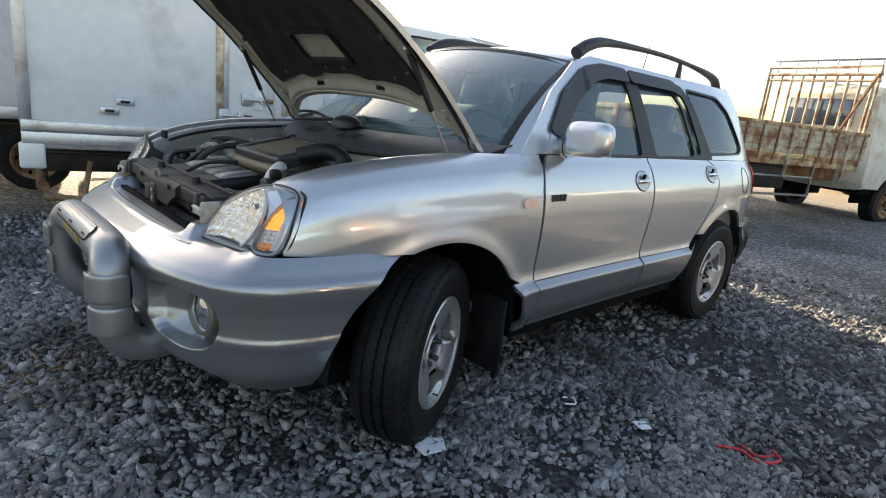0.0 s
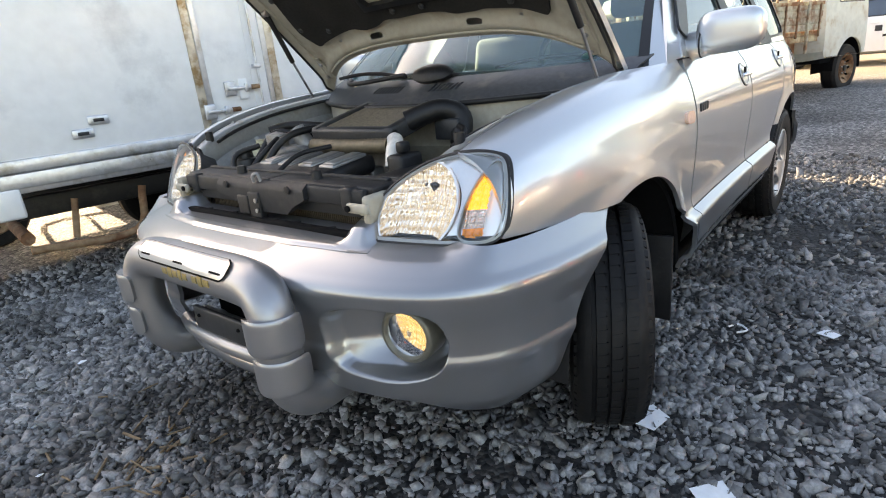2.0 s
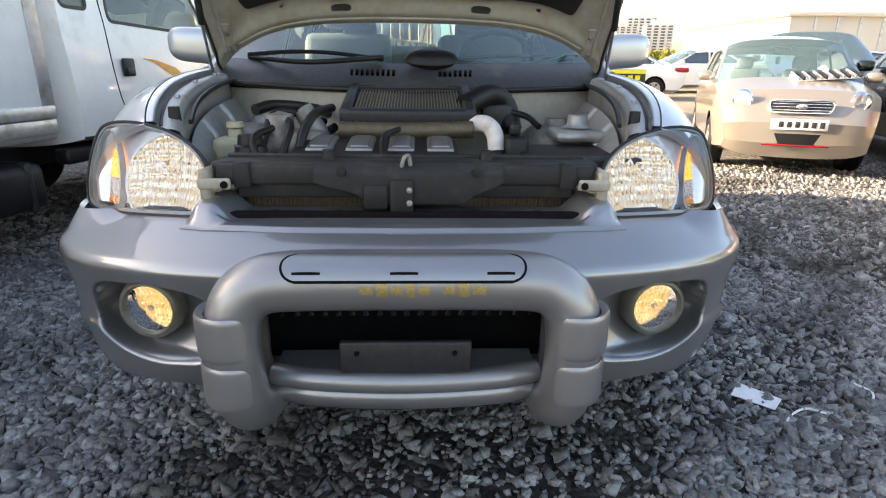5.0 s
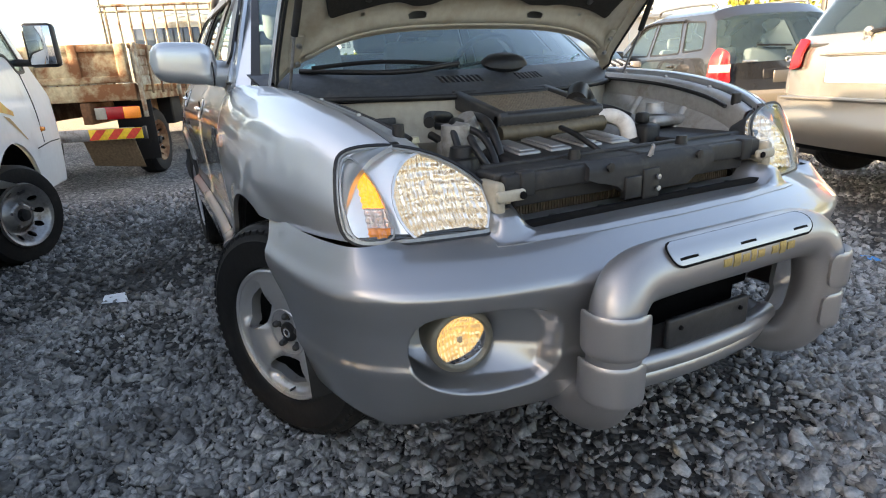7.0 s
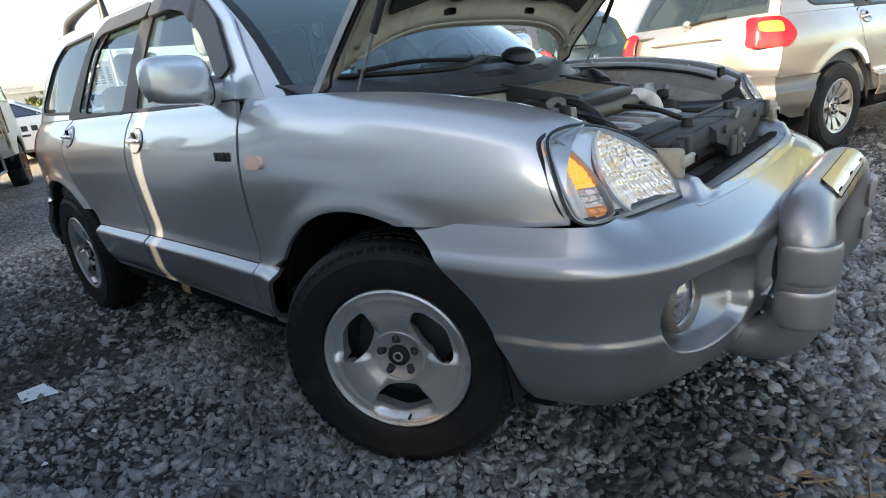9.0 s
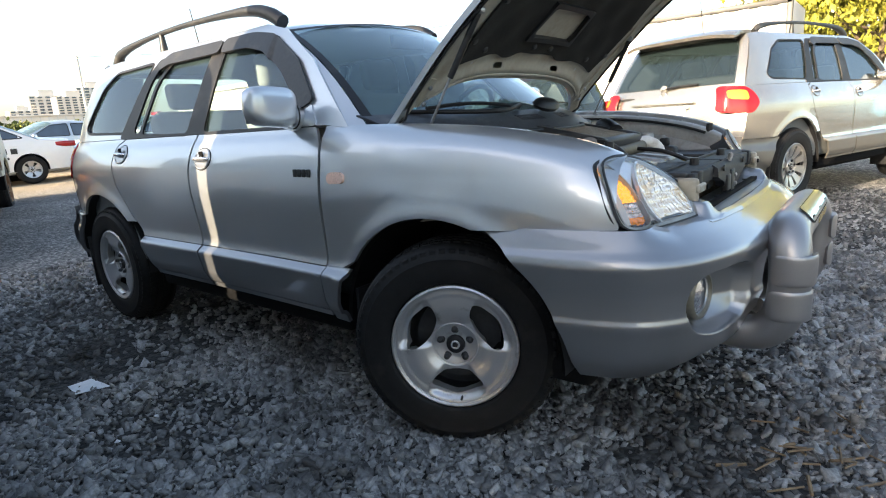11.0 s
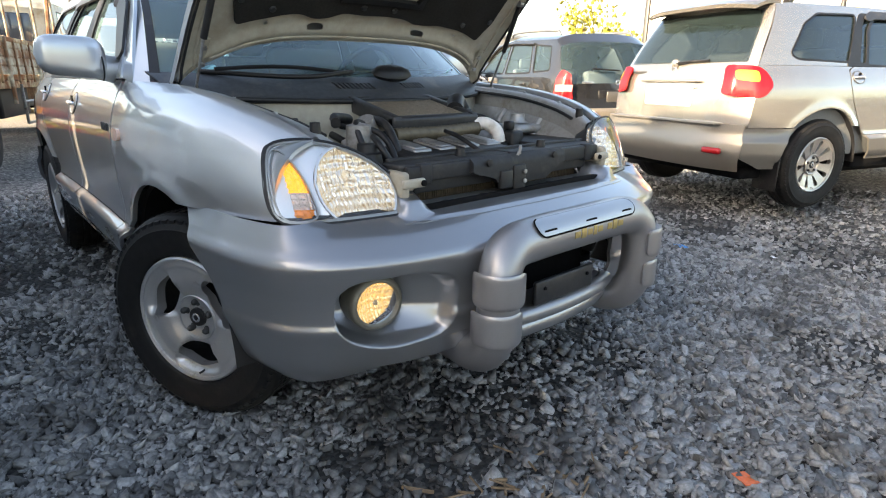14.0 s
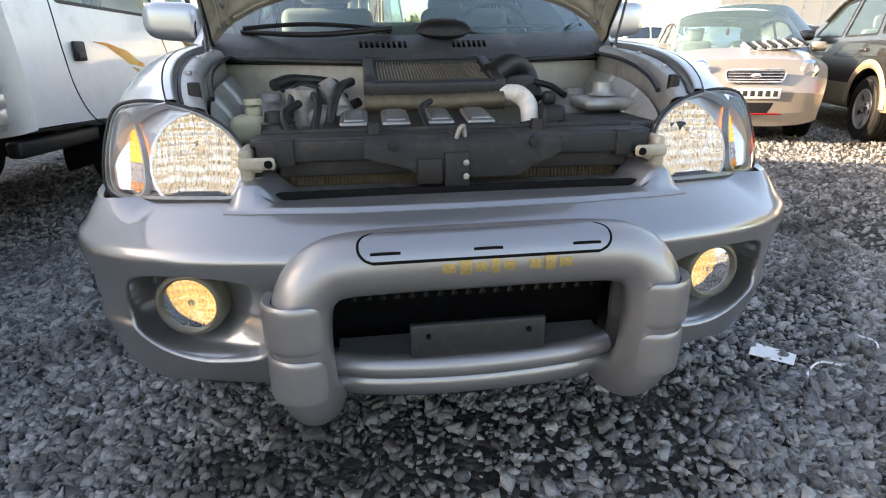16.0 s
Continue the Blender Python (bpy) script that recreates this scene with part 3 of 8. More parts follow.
def estate_car(m, label, up, low, group="", hood=0.0, steer=0.0, bar=True, rims=3, full=True, glow=False):
    """A three-box sport utility car that looks along -x; the origin lies under its front axle."""
    car = thing("estate_car", m, label, "car", group)
    sides = ((1, lambda s: s), (-1, flip))
    pane = "sideglass" if bar else "tintglass"

    def pair(name, shape, mat, lab="", smooth=50, parent=None):
        return [part(name, g(shape), mat, parent or car, lab, smooth) for _, g in sides]

    front_arch, rear_arch = circle(*ARCHES[0]), circle(*ARCHES[1])
    zs = np.linspace(0.24, 1.12, 74)
    side = lambda x, z: (x, side_y(x, z), z)
    # front fender
    u = np.linspace(0, 1, 60)
    zf = lambda x, q: 0.50 + (FENDER_TOP(x) - 0.001 - 0.50) * q
    fx = np.linspace(-0.70, 0.455, 84)
    xz_poly = polygon([(-0.66, 0.778), (-0.24, 0.771), (-0.05, 0.771), (0.36, 0.585), (0.445, 0.585), (0.438, 0.75), (0.43, 0.97), (0.45, 1.05), (0.50, 1.2), (-0.5, 1.2), (-0.632, 0.975), (-0.645, 0.90)])
    fender_f = minus(lambda x, q: xz_poly(x, zf(x, q)), lambda x, q: front_arch(x, zf(x, q)))
    pair("front_fender", sheet(fx, 1 - (1 - u) ** 2, fender_f, lambda x, q: (x, fender_y(x, zf(x, q)), zf(x, q)), (0, 1, 0.3), 0.015), up)
    # fender top edge, turned down into the engine bay
    xs = np.linspace(-0.62, 0.40, 50)
    v = np.linspace(0, 1, 7)
    pair("fender_lip", sheet(xs, v, None, lambda x, q: (x, fender_y(x, FENDER_TOP(x)) - 0.022 * np.minimum(q * 1.6, 1), FENDER_TOP(x) - 0.002 - 0.030 * np.maximum(q - 0.62, 0) / 0.38), (0, 0, 1)), up)
    for _, g in sides:
        ch = part("fender_channel", g(sheet(xs, np.linspace(0, 1, 9), None, lambda x, q: (x, fender_y(x, FENDER_TOP(x)) - 0.021 - 0.065 * np.minimum(q * 1.4, 1), FENDER_TOP(x) - 0.030 + 0.010 * np.sin(np.pi * np.clip(q * 1.4, 0, 1)) - 0.10 * np.maximum(q - 0.72, 0) / 0.28), (0, 0, 1))), "innersilver", car)
        part("channel_seal", g(tube([(x, float(fender_y(x, FENDER_TOP(x))) - 0.034, float(FENDER_TOP(x)) - 0.027) for x in np.linspace(-0.60, 0.36, 20)], 0.006, 6)), "black", ch)
        for cx in (-0.42, -0.20, 0.02, 0.22):
            part("fender_bolt", g(moved(lathe([(0.0, 0.009), (0.007, 0.008), (0.008, 0.002), (0.013, 0.0)], 10), pose(cx, float(fender_y(cx, FENDER_TOP(cx))) - 0.055, float(FENDER_TOP(cx)) - 0.022, 90, 0, 0))), "steel", ch)
    # doors and rear quarter
    doors = [("front_door", [(0.452, 0.375), (0.452, 0.75), (0.444, 0.97), (0.462, 1.05), (0.52, 1.112), (1.418, 1.112), (1.425, 0.9), (1.40, 0.6), (1.352, 0.375)]),
             ("rear_door", [(1.362, 0.375), (1.410, 0.6), (1.435, 0.9), (1.428, 1.112), (2.20, 1.112), (2.27, 1.08), (2.29, 0.98), (2.25, 0.86), (2.13, 0.70), (2.02, 0.58), (1.955, 0.45), (1.93, 0.375)])]
    for nm, pts in doors:
        f = polygon(pts, -0.002)
        upper = both(f, lambda x, z: 0.583 - z)
        lower = both(f, lambda x, z: z - 0.579, lambda x, z: 0.402 - z)
        sill = both(f, lambda x, z: z - 0.398)
        lo, hi = min(p[0] for p in pts), max(p[0] for p in pts)
        gx = np.linspace(lo - 0.01, hi + 0.01, 70)
        made = pair(nm, sheet(gx, zs, upper, side, (0, 1, 0), 0.015), up)
        for (sg, g), d in zip(sides, made):
            part("side_moulding", g(sheet(gx, np.linspace(0.395, 0.588, 42), lower, lambda x, z: (x, side_y(x, z) + MOULD(z), z), (0, 1, 0), 0.012)), low, d, "blue-grey side moulding")
            part("sill_skin", g(sheet(gx, np.linspace(0.365, 0.405, 8), sill, side, (0, 1, 0), 0.012)), low, d)
            hx, hz = (1.305, 0.998) if nm == "front_door" else (2.19, 1.03)
            dy = float(side_y(hx, hz))
            a = np.linspace(0, 2 * np.pi, 24, endpoint=False)
            bowl = sheet(np.linspace(-0.075, 0.075, 30), np.linspace(-0.05, 0.05, 22), lambda u2, w2: (np.hypot(u2 / 0.066, w2 / 0.043) - 1) * 0.043, lambda u2, w2: (hx + u2, side_y(hx + u2, hz + w2) + 0.003 - 0.0 * u2, hz + w2), (0, 1, 0), 0.004)
            hd = part("handle_bowl", g(bowl), "handlebowl", d, "oval handle recess, its shade given as darker grey")
            part("bowl_rim", g(tube([(hx + 0.067 * math.cos(k), float(side_y(hx + 0.067 * math.cos(k), hz + 0.044 * math.sin(k))) + 0.003, hz + 0.044 * math.sin(k)) for k in np.linspace(0, 2 * math.pi, 33)], 0.0035, 6, 0, False)), up, hd)
            part("bowl_gap", g(tube([(hx + 0.073 * math.cos(k), float(side_y(hx + 0.073 * math.cos(k), hz + 0.050 * math.sin(k))) + 0.0005, hz + 0.050 * math.sin(k)) for k in np.linspace(0, 2 * math.pi, 33)], 0.0022, 6, 0, False)), "black", hd)
            part("door_handle", g(tube([(hx - 0.062, dy + 0.006, hz), (hx - 0.03, dy + 0.018, hz + 0.003), (hx + 0.03, dy + 0.018, hz + 0.003), (hx + 0.062, dy + 0.006, hz)], [0.009, 0.013, 0.013, 0.009], 10, 10, squash=0.8)), "chrome", hd, "chrome pull handle")
            # raised near-black block, the cup's shade given as colour
            part("handle_cup", g(block(hx - 0.016, hx + 0.016, dy + 0.001, dy + 0.008, hz + 0.008, hz + 0.036, 0.006)), "dark", hd)
    # the moulding's end on the fender behind the front wheel
    fend_low = minus(polygon([(0.20, 0.345), (0.449, 0.362), (0.449, 0.590), (0.20, 0.590)]), front_arch)
    for _, g in sides:
        fm = part("fender_moulding", g(sheet(np.linspace(0.20, 0.455, 40), np.linspace(0.33, 0.60, 44), fend_low, lambda x, z: (x, side_y(x, z) + MOULD(z) * (z < 0.583), z), (0, 1, 0), 0.015)), low, car, "blue-grey moulding behind the front wheel")
    quarter = polygon([(2.21, 1.112), (2.28, 1.085), (2.30, 0.98), (2.26, 0.86), (2.14, 0.70), (2.03, 0.57), (2.03, 0.375), (3.10, 0.45), (3.215, 0.62), (3.21, 0.8), (3.185, 1.0), (3.15, 1.112)])
    q_up = minus(both(quarter, lambda x, z: 0.655 - z), rear_arch)
    pair("rear_quarter", sheet(np.linspace(2.0, 3.34, 80), zs, q_up, side, (0, 1, 0), 0.015), up)
    rb = minus(both(polygon([(2.6, 0.34), (3.1, 0.34), (3.26, 0.42), (3.27, 0.65), (2.6, 0.65)]), lambda x, z: z - 0.65), rear_arch)
    pair("rear_bumper_side", sheet(np.linspace(2.6, 3.4, 40), np.linspace(0.3, 0.67, 26), rb, lambda x, z: (x, side_y(x, z) + 0.02, z), (0, 1, 0), 0.02), low)
    # rear end: tailgate, glass, bumper
    yr = np.linspace(-1, 1, 40)
    rear_x = lambda z: table((0.3, 3.30), (0.45, 3.36), (0.62, 3.33), (1.0, 3.29), (1.12, 3.25), (1.58, 3.0))(z)
    rear = lambda u2, z: (rear_x(z) - 0.10 * np.abs(u2) ** 3, u2 * (side_y(np.minimum(rear_x(z) - 0.10, 3.2), z)), z)
    part("tailgate", sheet(yr, np.linspace(0.62, 1.12, 20), None, rear, (1, 0, 0)), up, car)
    part("rear_window", sheet(np.linspace(-0.9, 0.9, 24), np.linspace(1.14, 1.54, 10), None, lambda u2, z: (rear(u2, z)[0] + 0.004, rear(u2, z)[1], z), (1, 0, 0)), pane, car)
    part("tailgate_frame", sheet(yr, np.linspace(1.115, 1.60, 20), lambda u2, z: np.maximum(np.maximum(np.abs(u2) - 1, 1.115 - z), -np.maximum(np.maximum(np.abs(u2) - 0.88, 1.15 - z), z - 1.53)), rear, (1, 0, 0)), up, car)
    part("rear_bumper", sheet(yr, np.linspace(0.32, 0.68, 18), None, lambda u2, z: (rear(u2, z)[0] + 0.05, rear(u2, z)[1] * 1.02, z), (1, 0, 0)), low, car)
    for sg, g in sides:
        lamp = sheet(np.linspace(2.9, 3.4, 30), np.linspace(0.8, 1.14, 22), polygon(rounded([(3.13, 1.105), (3.34, 1.125), (3.39, 0.90), (3.15, 0.875), (3.07, 0.97)], 0.05)), lambda x, z: (np.minimum(x, rear_x(z) + 0.01), np.where(x < 3.2, side_y(np.minimum(x, 3.28), z) + 0.008, side_y(3.2 + 0 * x, z) + 0.008 - (x - 3.2) * 1.3), z), (0.5, 1, 0), 0.02)
        part("bumper_reflector", g(block(3.355, 3.405, 0.52, 0.70, 0.45, 0.50, 0.02)), "red", car, "red bumper reflector")
        tl = part("tail_light", g(lamp), "red", car, "red tail light")
        amb = sheet(np.linspace(2.9, 3.4, 20), np.linspace(0.8, 1.14, 18), polygon(rounded([(3.17, 1.075), (3.28, 1.085), (3.29, 1.01), (3.18, 0.99)])), lambda x, z: (np.minimum(x, rear_x(z) + 0.014), np.where(x < 3.2, side_y(np.minimum(x, 3.28), z) + 0.013, side_y(3.2 + 0 * x, z) + 0.013 - (x - 3.2) * 1.3), z), (0.5, 1, 0), 0.004)
        part("amber_lens", g(amb), "amber", tl)
    # greenhouse
    glasses = [("front_window", [(0.60, 1.125), (0.66, 1.20), (0.82, 1.37), (0.98, 1.475), (1.10, 1.505), (1.315, 1.515), (1.375, 1.125)]),
               ("rear_window_side", [(1.53, 1.125), (1.44, 1.515), (1.80, 1.515), (1.93, 1.40), (2.02, 1.135)]),
               ("vent_window", [(2.05, 1.14), (1.965, 1.40), (1.86, 1.515), (1.93, 1.515), (2.02, 1.42), (2.12, 1.145)]),
               ("quarter_window", [(2.26, 1.155), (2.07, 1.51), (2.52, 1.50), (2.68, 1.42), (2.86, 1.20), (2.80, 1.17)])]
    gz = np.linspace(1.09, 1.64, 56)
    outline = polygon([(0.33, 1.100), (0.62, 1.38), (0.86, 1.530), (1.05, 1.580), (2.75, 1.585), (2.90, 1.57), (3.15, 1.114), (2.4, 1.116), (0.46, 1.114)])
    holes = [polygon(rounded(p), 0.012) for _, p in glasses]
    pair("side_frame", sheet(np.linspace(0.30, 3.28, 190), gz, minus(outline, *holes), side, (0, 1, 0.3), 0.012), up)
    black_band = minus(polygon(rounded([(1.33, 1.118), (1.345, 1.53), (2.0, 1.53), (2.1, 1.42), (2.28, 1.118)]), 0.004), *[polygon(rounded(p), 0.002) for _, p in glasses])
    pair("pillar_trim", sheet(np.linspace(1.30, 2.32, 100), np.linspace(1.10, 1.56, 50), black_band, lambda x, z: (x, side_y(x, z) + 0.004, z), (0, 1, 0.3), 0.006), "black")
    for nm, pts in glasses:
        pair(nm, sheet(np.linspace(min(p[0] for p in pts) - 0.02, max(p[0] for p in pts) + 0.02, 40), gz, polygon(rounded(pts), 0.014), lambda x, z: (x, side_y(x, z) - 0.010, z), (0, 1, 0.3)), pane, smooth=60)
        ring = minus(polygon(rounded(pts), 0.016), polygon(rounded(pts), 0.002))
        pair("window_seal", sheet(np.linspace(min(p[0] for p in pts) - 0.03, max(p[0] for p in pts) + 0.03, 110), np.linspace(1.09, 1.56, 90), ring, lambda x, z: (x, side_y(x, z) + 0.003, z), (0, 1, 0.3), 0.008), "black")
    # wind deflectors over the side windows
    for pts in ([(0.55, 1.215), (0.70, 1.388), (0.92, 1.520), (1.10, 1.552), (1.345, 1.555), (1.345, 1.487), (1.12, 1.485), (0.97, 1.450), (0.80, 1.345), (0.63, 1.180)],
                [(1.36, 1.553), (1.88, 1.553), (1.98, 1.50), (1.93, 1.465), (1.86, 1.490), (1.36, 1.492)]):
        pair("wind_deflector", sheet(np.linspace(min(p[0] for p in pts) - 0.02, max(p[0] for p in pts) + 0.02, 60), np.linspace(1.15, 1.58, 40), polygon(rounded(pts)), lambda x, z: (x, side_y(x, z) + 0.016 + 0.18 * np.maximum(1.565 - z, 0) * (x > 0.9) * 0.4, z), (0, 1, 0.3), 0.01), "greyplastic", "smoked grey wind deflector")
    # windscreen and roof
    lo = lambda q: (-0.01 + 0.29 * q**2, 0.78 * q, 1.084 + 0.018 * q**2)
    hi = lambda q: (0.80 + 0.11 * q**2, 0.61 * q, 1.580 - 0.052 * q**2)

    def screen(q, t):
        a, b = lo(q), hi(q)
        return tuple(a[i] * (1 - t) + b[i] * t + (0.035 * np.sin(np.pi * t) * (-0.55, 0, 0.8)[i]) for i in range(3))
    part("windscreen", sheet(np.linspace(-1, 1, 40), np.linspace(0, 1, 24), None, screen, (-1, 0, 1)), "windscreen", car, "bluish windscreen", 80)
    band = lambda q, t: (screen(q, t)[0] - 0.004, screen(q, t)[1], screen(q, t)[2] + 0.004)
    part("windscreen_seal", sheet(np.linspace(-1, 1, 120), np.linspace(0, 1, 90), lambda q, t: -np.maximum(np.abs(q) - 0.962, np.maximum(0.05 - t, t - 0.968)), band, (-1, 0, 1)), "black", car)
    pair("a_pillar", sheet(np.linspace(0, 1, 30), np.linspace(0, 1, 5), None, lambda t, k: tuple((1 - k) * screen(1.0 + 0 * t, t)[i] + k * (0.33 + 0.56 * t, side_y(0.34 + 0.60 * t, 1.105 + 0.46 * t), 1.102 + 0.444 * t)[i] for i in range(3)), (-0.3, 1, 0.3)), up)
    rz = table((0.80, 1.580), (1.1, 1.620), (1.6, 1.645), (2.2, 1.640), (2.7, 1.620), (3.0, 1.590))

    def roof(x, q):
        zz = rz(x) - 0.065 * np.abs(q) ** 3
        edge = np.minimum(side_y(np.maximum(x, 1.0), 1.59 + 0 * x), 0.60)
        xx = x + 0.13 * np.clip((1.0 - x) / 0.2, 0, 1) * q**2
        return xx, edge * q * np.where(x < 1.0, 0.955 + 0.045 * (x - 0.8) / 0.2, 1), zz
    part("roof", sheet(np.linspace(0.80, 3.02, 60), np.linspace(-1, 1, 40), None, roof, (0, 0, 1)), up, car)
    for sg, g in sides:
        rail = part("roof_rail", g(tube([(1.00, 0.545, 1.585), (1.08, 0.55, 1.632), (1.20, 0.55, 1.664), (1.45, 0.555, 1.682), (1.9, 0.56, 1.690), (2.35, 0.555, 1.675), (2.66, 0.55, 1.640), (2.74, 0.545, 1.585)], [0.034, 0.030, 0.020, 0.015, 0.014, 0.015, 0.024, 0.034], 10, 40)), "greyplastic", car, "dark grey roof rail")
        part("rail_foot", g(tube([(2.10, 0.555, 1.58), (2.10, 0.558, 1.684)], [0.024, 0.014], 10)), "greyplastic", rail)
    if full:
        aerial = part("aerial", tube([(2.66, 0.0, 1.615), (2.70, 0.0, 1.80), (2.74, 0.0, 1.98)], [0.008, 0.004, 0.003], 8, 6), "black", car, "thin black roof aerial")
        part("aerial_foot", moved(lathe([(0.0, 0.03), (0.018, 0.02), (0.03, 0.0)], 14), pose(2.66, 0, 1.612, 90, 0, 0)), "black", aerial)
        flap = [(2.80 + 0.075 * math.cos(k), float(side_y(2.80 + 0.075 * math.cos(k), 0.985 + 0.085 * math.sin(k))) + 0.0005, 0.985 + 0.085 * math.sin(k)) for k in np.linspace(0, 2 * math.pi, 41)]
        part("fuel_flap_gap", flip(tube(flap, 0.0025, 6, 0, False)), "black", car)
    # mirrors
    for sg, g in sides:
        sq = lambda c: np.sign(c) * np.abs(c) ** 0.60
        prof = lambda k: np.clip(1 - np.abs(2 * k - 1) ** 5, 0, 1) ** 0.5
        head = sheet(np.linspace(0, 1, 34), np.linspace(0, 2 * np.pi, 49), None, lambda k, a: (0.612 - 0.020 * k + (0.060 - 0.012 * k) * sq(np.cos(a)) * prof(k), 0.838 + 0.232 * k, 1.186 + 0.014 * k + (0.078 - 0.008 * k) * sq(np.sin(a)) * prof(k)), (-1, 1, 0))
        mi = part("door_mirror", g(head), up, car, "silver door mirror")
        part("mirror_arm", g(tube([(0.68, 0.765, 1.145), (0.65, 0.81, 1.148), (0.62, 0.88, 1.160)], [0.060, 0.052, 0.048], 14, 12)), up, mi)
        part("arm_seam", g(tube([(0.60 + 0.048 * math.cos(k), 0.862, 1.160 + 0.052 * math.sin(k)) for k in np.linspace(math.pi * 0.6, math.pi * 1.5, 12)], 0.003, 6)), "black", mi)
        part("mirror_glass", g(sheet(np.linspace(-0.09, 0.09, 14), np.linspace(-0.06, 0.06, 10), lambda a, b: np.maximum(np.abs(a) - 0.085, np.abs(b) - 0.058), lambda a, b: (0.668 - 0.03 * (a + 0.09) / 0.18, 0.958 + a, 1.194 + b), (1, 0, 0), 0.004)), "mirrorglass", mi)
        part("mirror_sail", g(sheet(np.linspace(0.5, 0.78, 20), np.linspace(1.10, 1.30, 16), polygon(rounded([(0.51, 1.115), (0.73, 1.115), (0.735, 1.17), (0.62, 1.28)])), lambda x, z: (x, side_y(x, z) + 0.006, z), (0, 1, 0), 0.01)), up, mi)
    # wheel wells and underside
    for cx, cz, r in ARCHES:
        a = np.linspace(0.02, np.pi - 0.02, 30)
        well = sheet(a, np.linspace(0.46, 0.875, 8), None, lambda t, y: (cx + (r + 0.006) * np.cos(t), y, cz + (r + 0.006) * np.sin(t)), (0, 0, -1))
        pair("wheel_well", well, "black")
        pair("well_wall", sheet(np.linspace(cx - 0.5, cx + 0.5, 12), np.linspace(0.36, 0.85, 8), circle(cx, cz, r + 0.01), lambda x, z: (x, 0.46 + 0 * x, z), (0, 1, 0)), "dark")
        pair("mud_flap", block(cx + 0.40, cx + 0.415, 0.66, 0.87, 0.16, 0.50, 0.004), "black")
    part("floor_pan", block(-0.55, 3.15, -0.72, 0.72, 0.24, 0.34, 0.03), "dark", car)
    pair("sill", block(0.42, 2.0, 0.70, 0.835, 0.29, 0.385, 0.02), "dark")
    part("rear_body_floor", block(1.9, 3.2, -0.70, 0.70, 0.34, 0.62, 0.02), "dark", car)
    part("exhaust", tube([(0.4, 0.2, 0.27), (2.3, 0.25, 0.27), (3.1, 0.4, 0.30)], 0.04, 10, 20), "rust", car)
    # wheels
    for cx, st in ((-0.08, steer), (2.52, 0.0)):
        for sg in (1, -1):
            off = 0.775
            mm = pose(cx, sg * off, 0.352, 0, 0, st) if sg > 0 else pose(cx, -off, 0.352, 0, 0, 180 + st)
            wheel("", "", mm, car, rims, "rim" if rims == 3 else "rimdark")
    for _, g in sides:
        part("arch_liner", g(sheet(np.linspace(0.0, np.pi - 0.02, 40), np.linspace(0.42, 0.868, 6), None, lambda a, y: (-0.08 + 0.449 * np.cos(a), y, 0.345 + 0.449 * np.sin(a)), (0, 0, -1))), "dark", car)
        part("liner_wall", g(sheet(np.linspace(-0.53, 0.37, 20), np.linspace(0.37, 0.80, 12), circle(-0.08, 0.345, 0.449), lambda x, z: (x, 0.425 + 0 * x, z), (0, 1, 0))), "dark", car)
    # front bumper
    ss = np.linspace(0, 1, 330)
    bz = np.linspace(0.29, 0.782, 150)

    def bf(s, z):
        x, y, zz = bumper_front(s, z)
        g1 = front_arch(x, zz)
        g2 = polygon([(-0.1, 0.40), (0.285, 0.40), (0.30, 0.43), (0.30, 0.60), (0.285, 0.655), (-0.1, 0.655)])(y, zz)
        ease = lambda k: np.clip(k, 0, 1) ** 2 * (3 - 2 * np.clip(k, 0, 1))
        lim = np.maximum(0.395 - 0.075 * ease((y - 0.60) / 0.22) - zz, np.minimum(zz - 0.765, 0.50 - y))
        return np.maximum(np.maximum(np.maximum(0.0125 - g1 * 1.0, -g2 if bar else -1e3 + 0 * y), lim), x + 0.205)
    bumps = [part("front_bumper", g(sheet(ss, bz, lambda s, z: bf(s, z) * 0.5, bumper_front, (-1, 0.6, 0), 0.012)), low, car, "blue-grey metallic bumper half", 85) for _, g in sides]
    # bumper top shelf with raised corners
    def shelf(y, t):
        ya = np.abs(y)
        xf = np.interp(ya, [0, 0.25, 0.45, 0.6], [-0.878, -0.873, -0.850, -0.815])
        x = xf + t * (-0.735 - xf)
        ease = lambda k: np.clip(k, 0, 1) ** 2 * (3 - 2 * np.clip(k, 0, 1))
        rise = 0.040 * ease((ya - 0.365 - 0.035 * (1 - t)) / 0.055) * ease((t - 0.06) / 0.34) * (1 - ease((ya - 0.470) / 0.035))
        lip = 0.008 * ease(t / 0.08) - 0.007 * ease((t - 0.24) / 0.05)
        return x, y, 0.763 + 0.026 * t + lip * (1 - ease((ya - 0.40) / 0.06)) + rise
    top_shelf = part("bumper_shelf", sheet(np.linspace(-0.506, 0.506, 160), np.linspace(0, 1, 44), None, shelf, (0, 0, 1), 0.012), low, car, "stepped bumper top with raised shoulders")
    for y in (-0.31, -0.16, 0.0, 0.16, 0.31):
        part("shelf_clip", moved(lathe([(0.0, 0.004), (0.010, 0.003), (0.012, 0.0)], 12), pose(-0.772, y, 0.7855, 90, 0, 0)), "black", top_shelf)
    part("bumper_back", block(-0.80, -0.775, -0.46, 0.46, 0.62, 0.79, 0.004), "dark", car)
    fogs = []
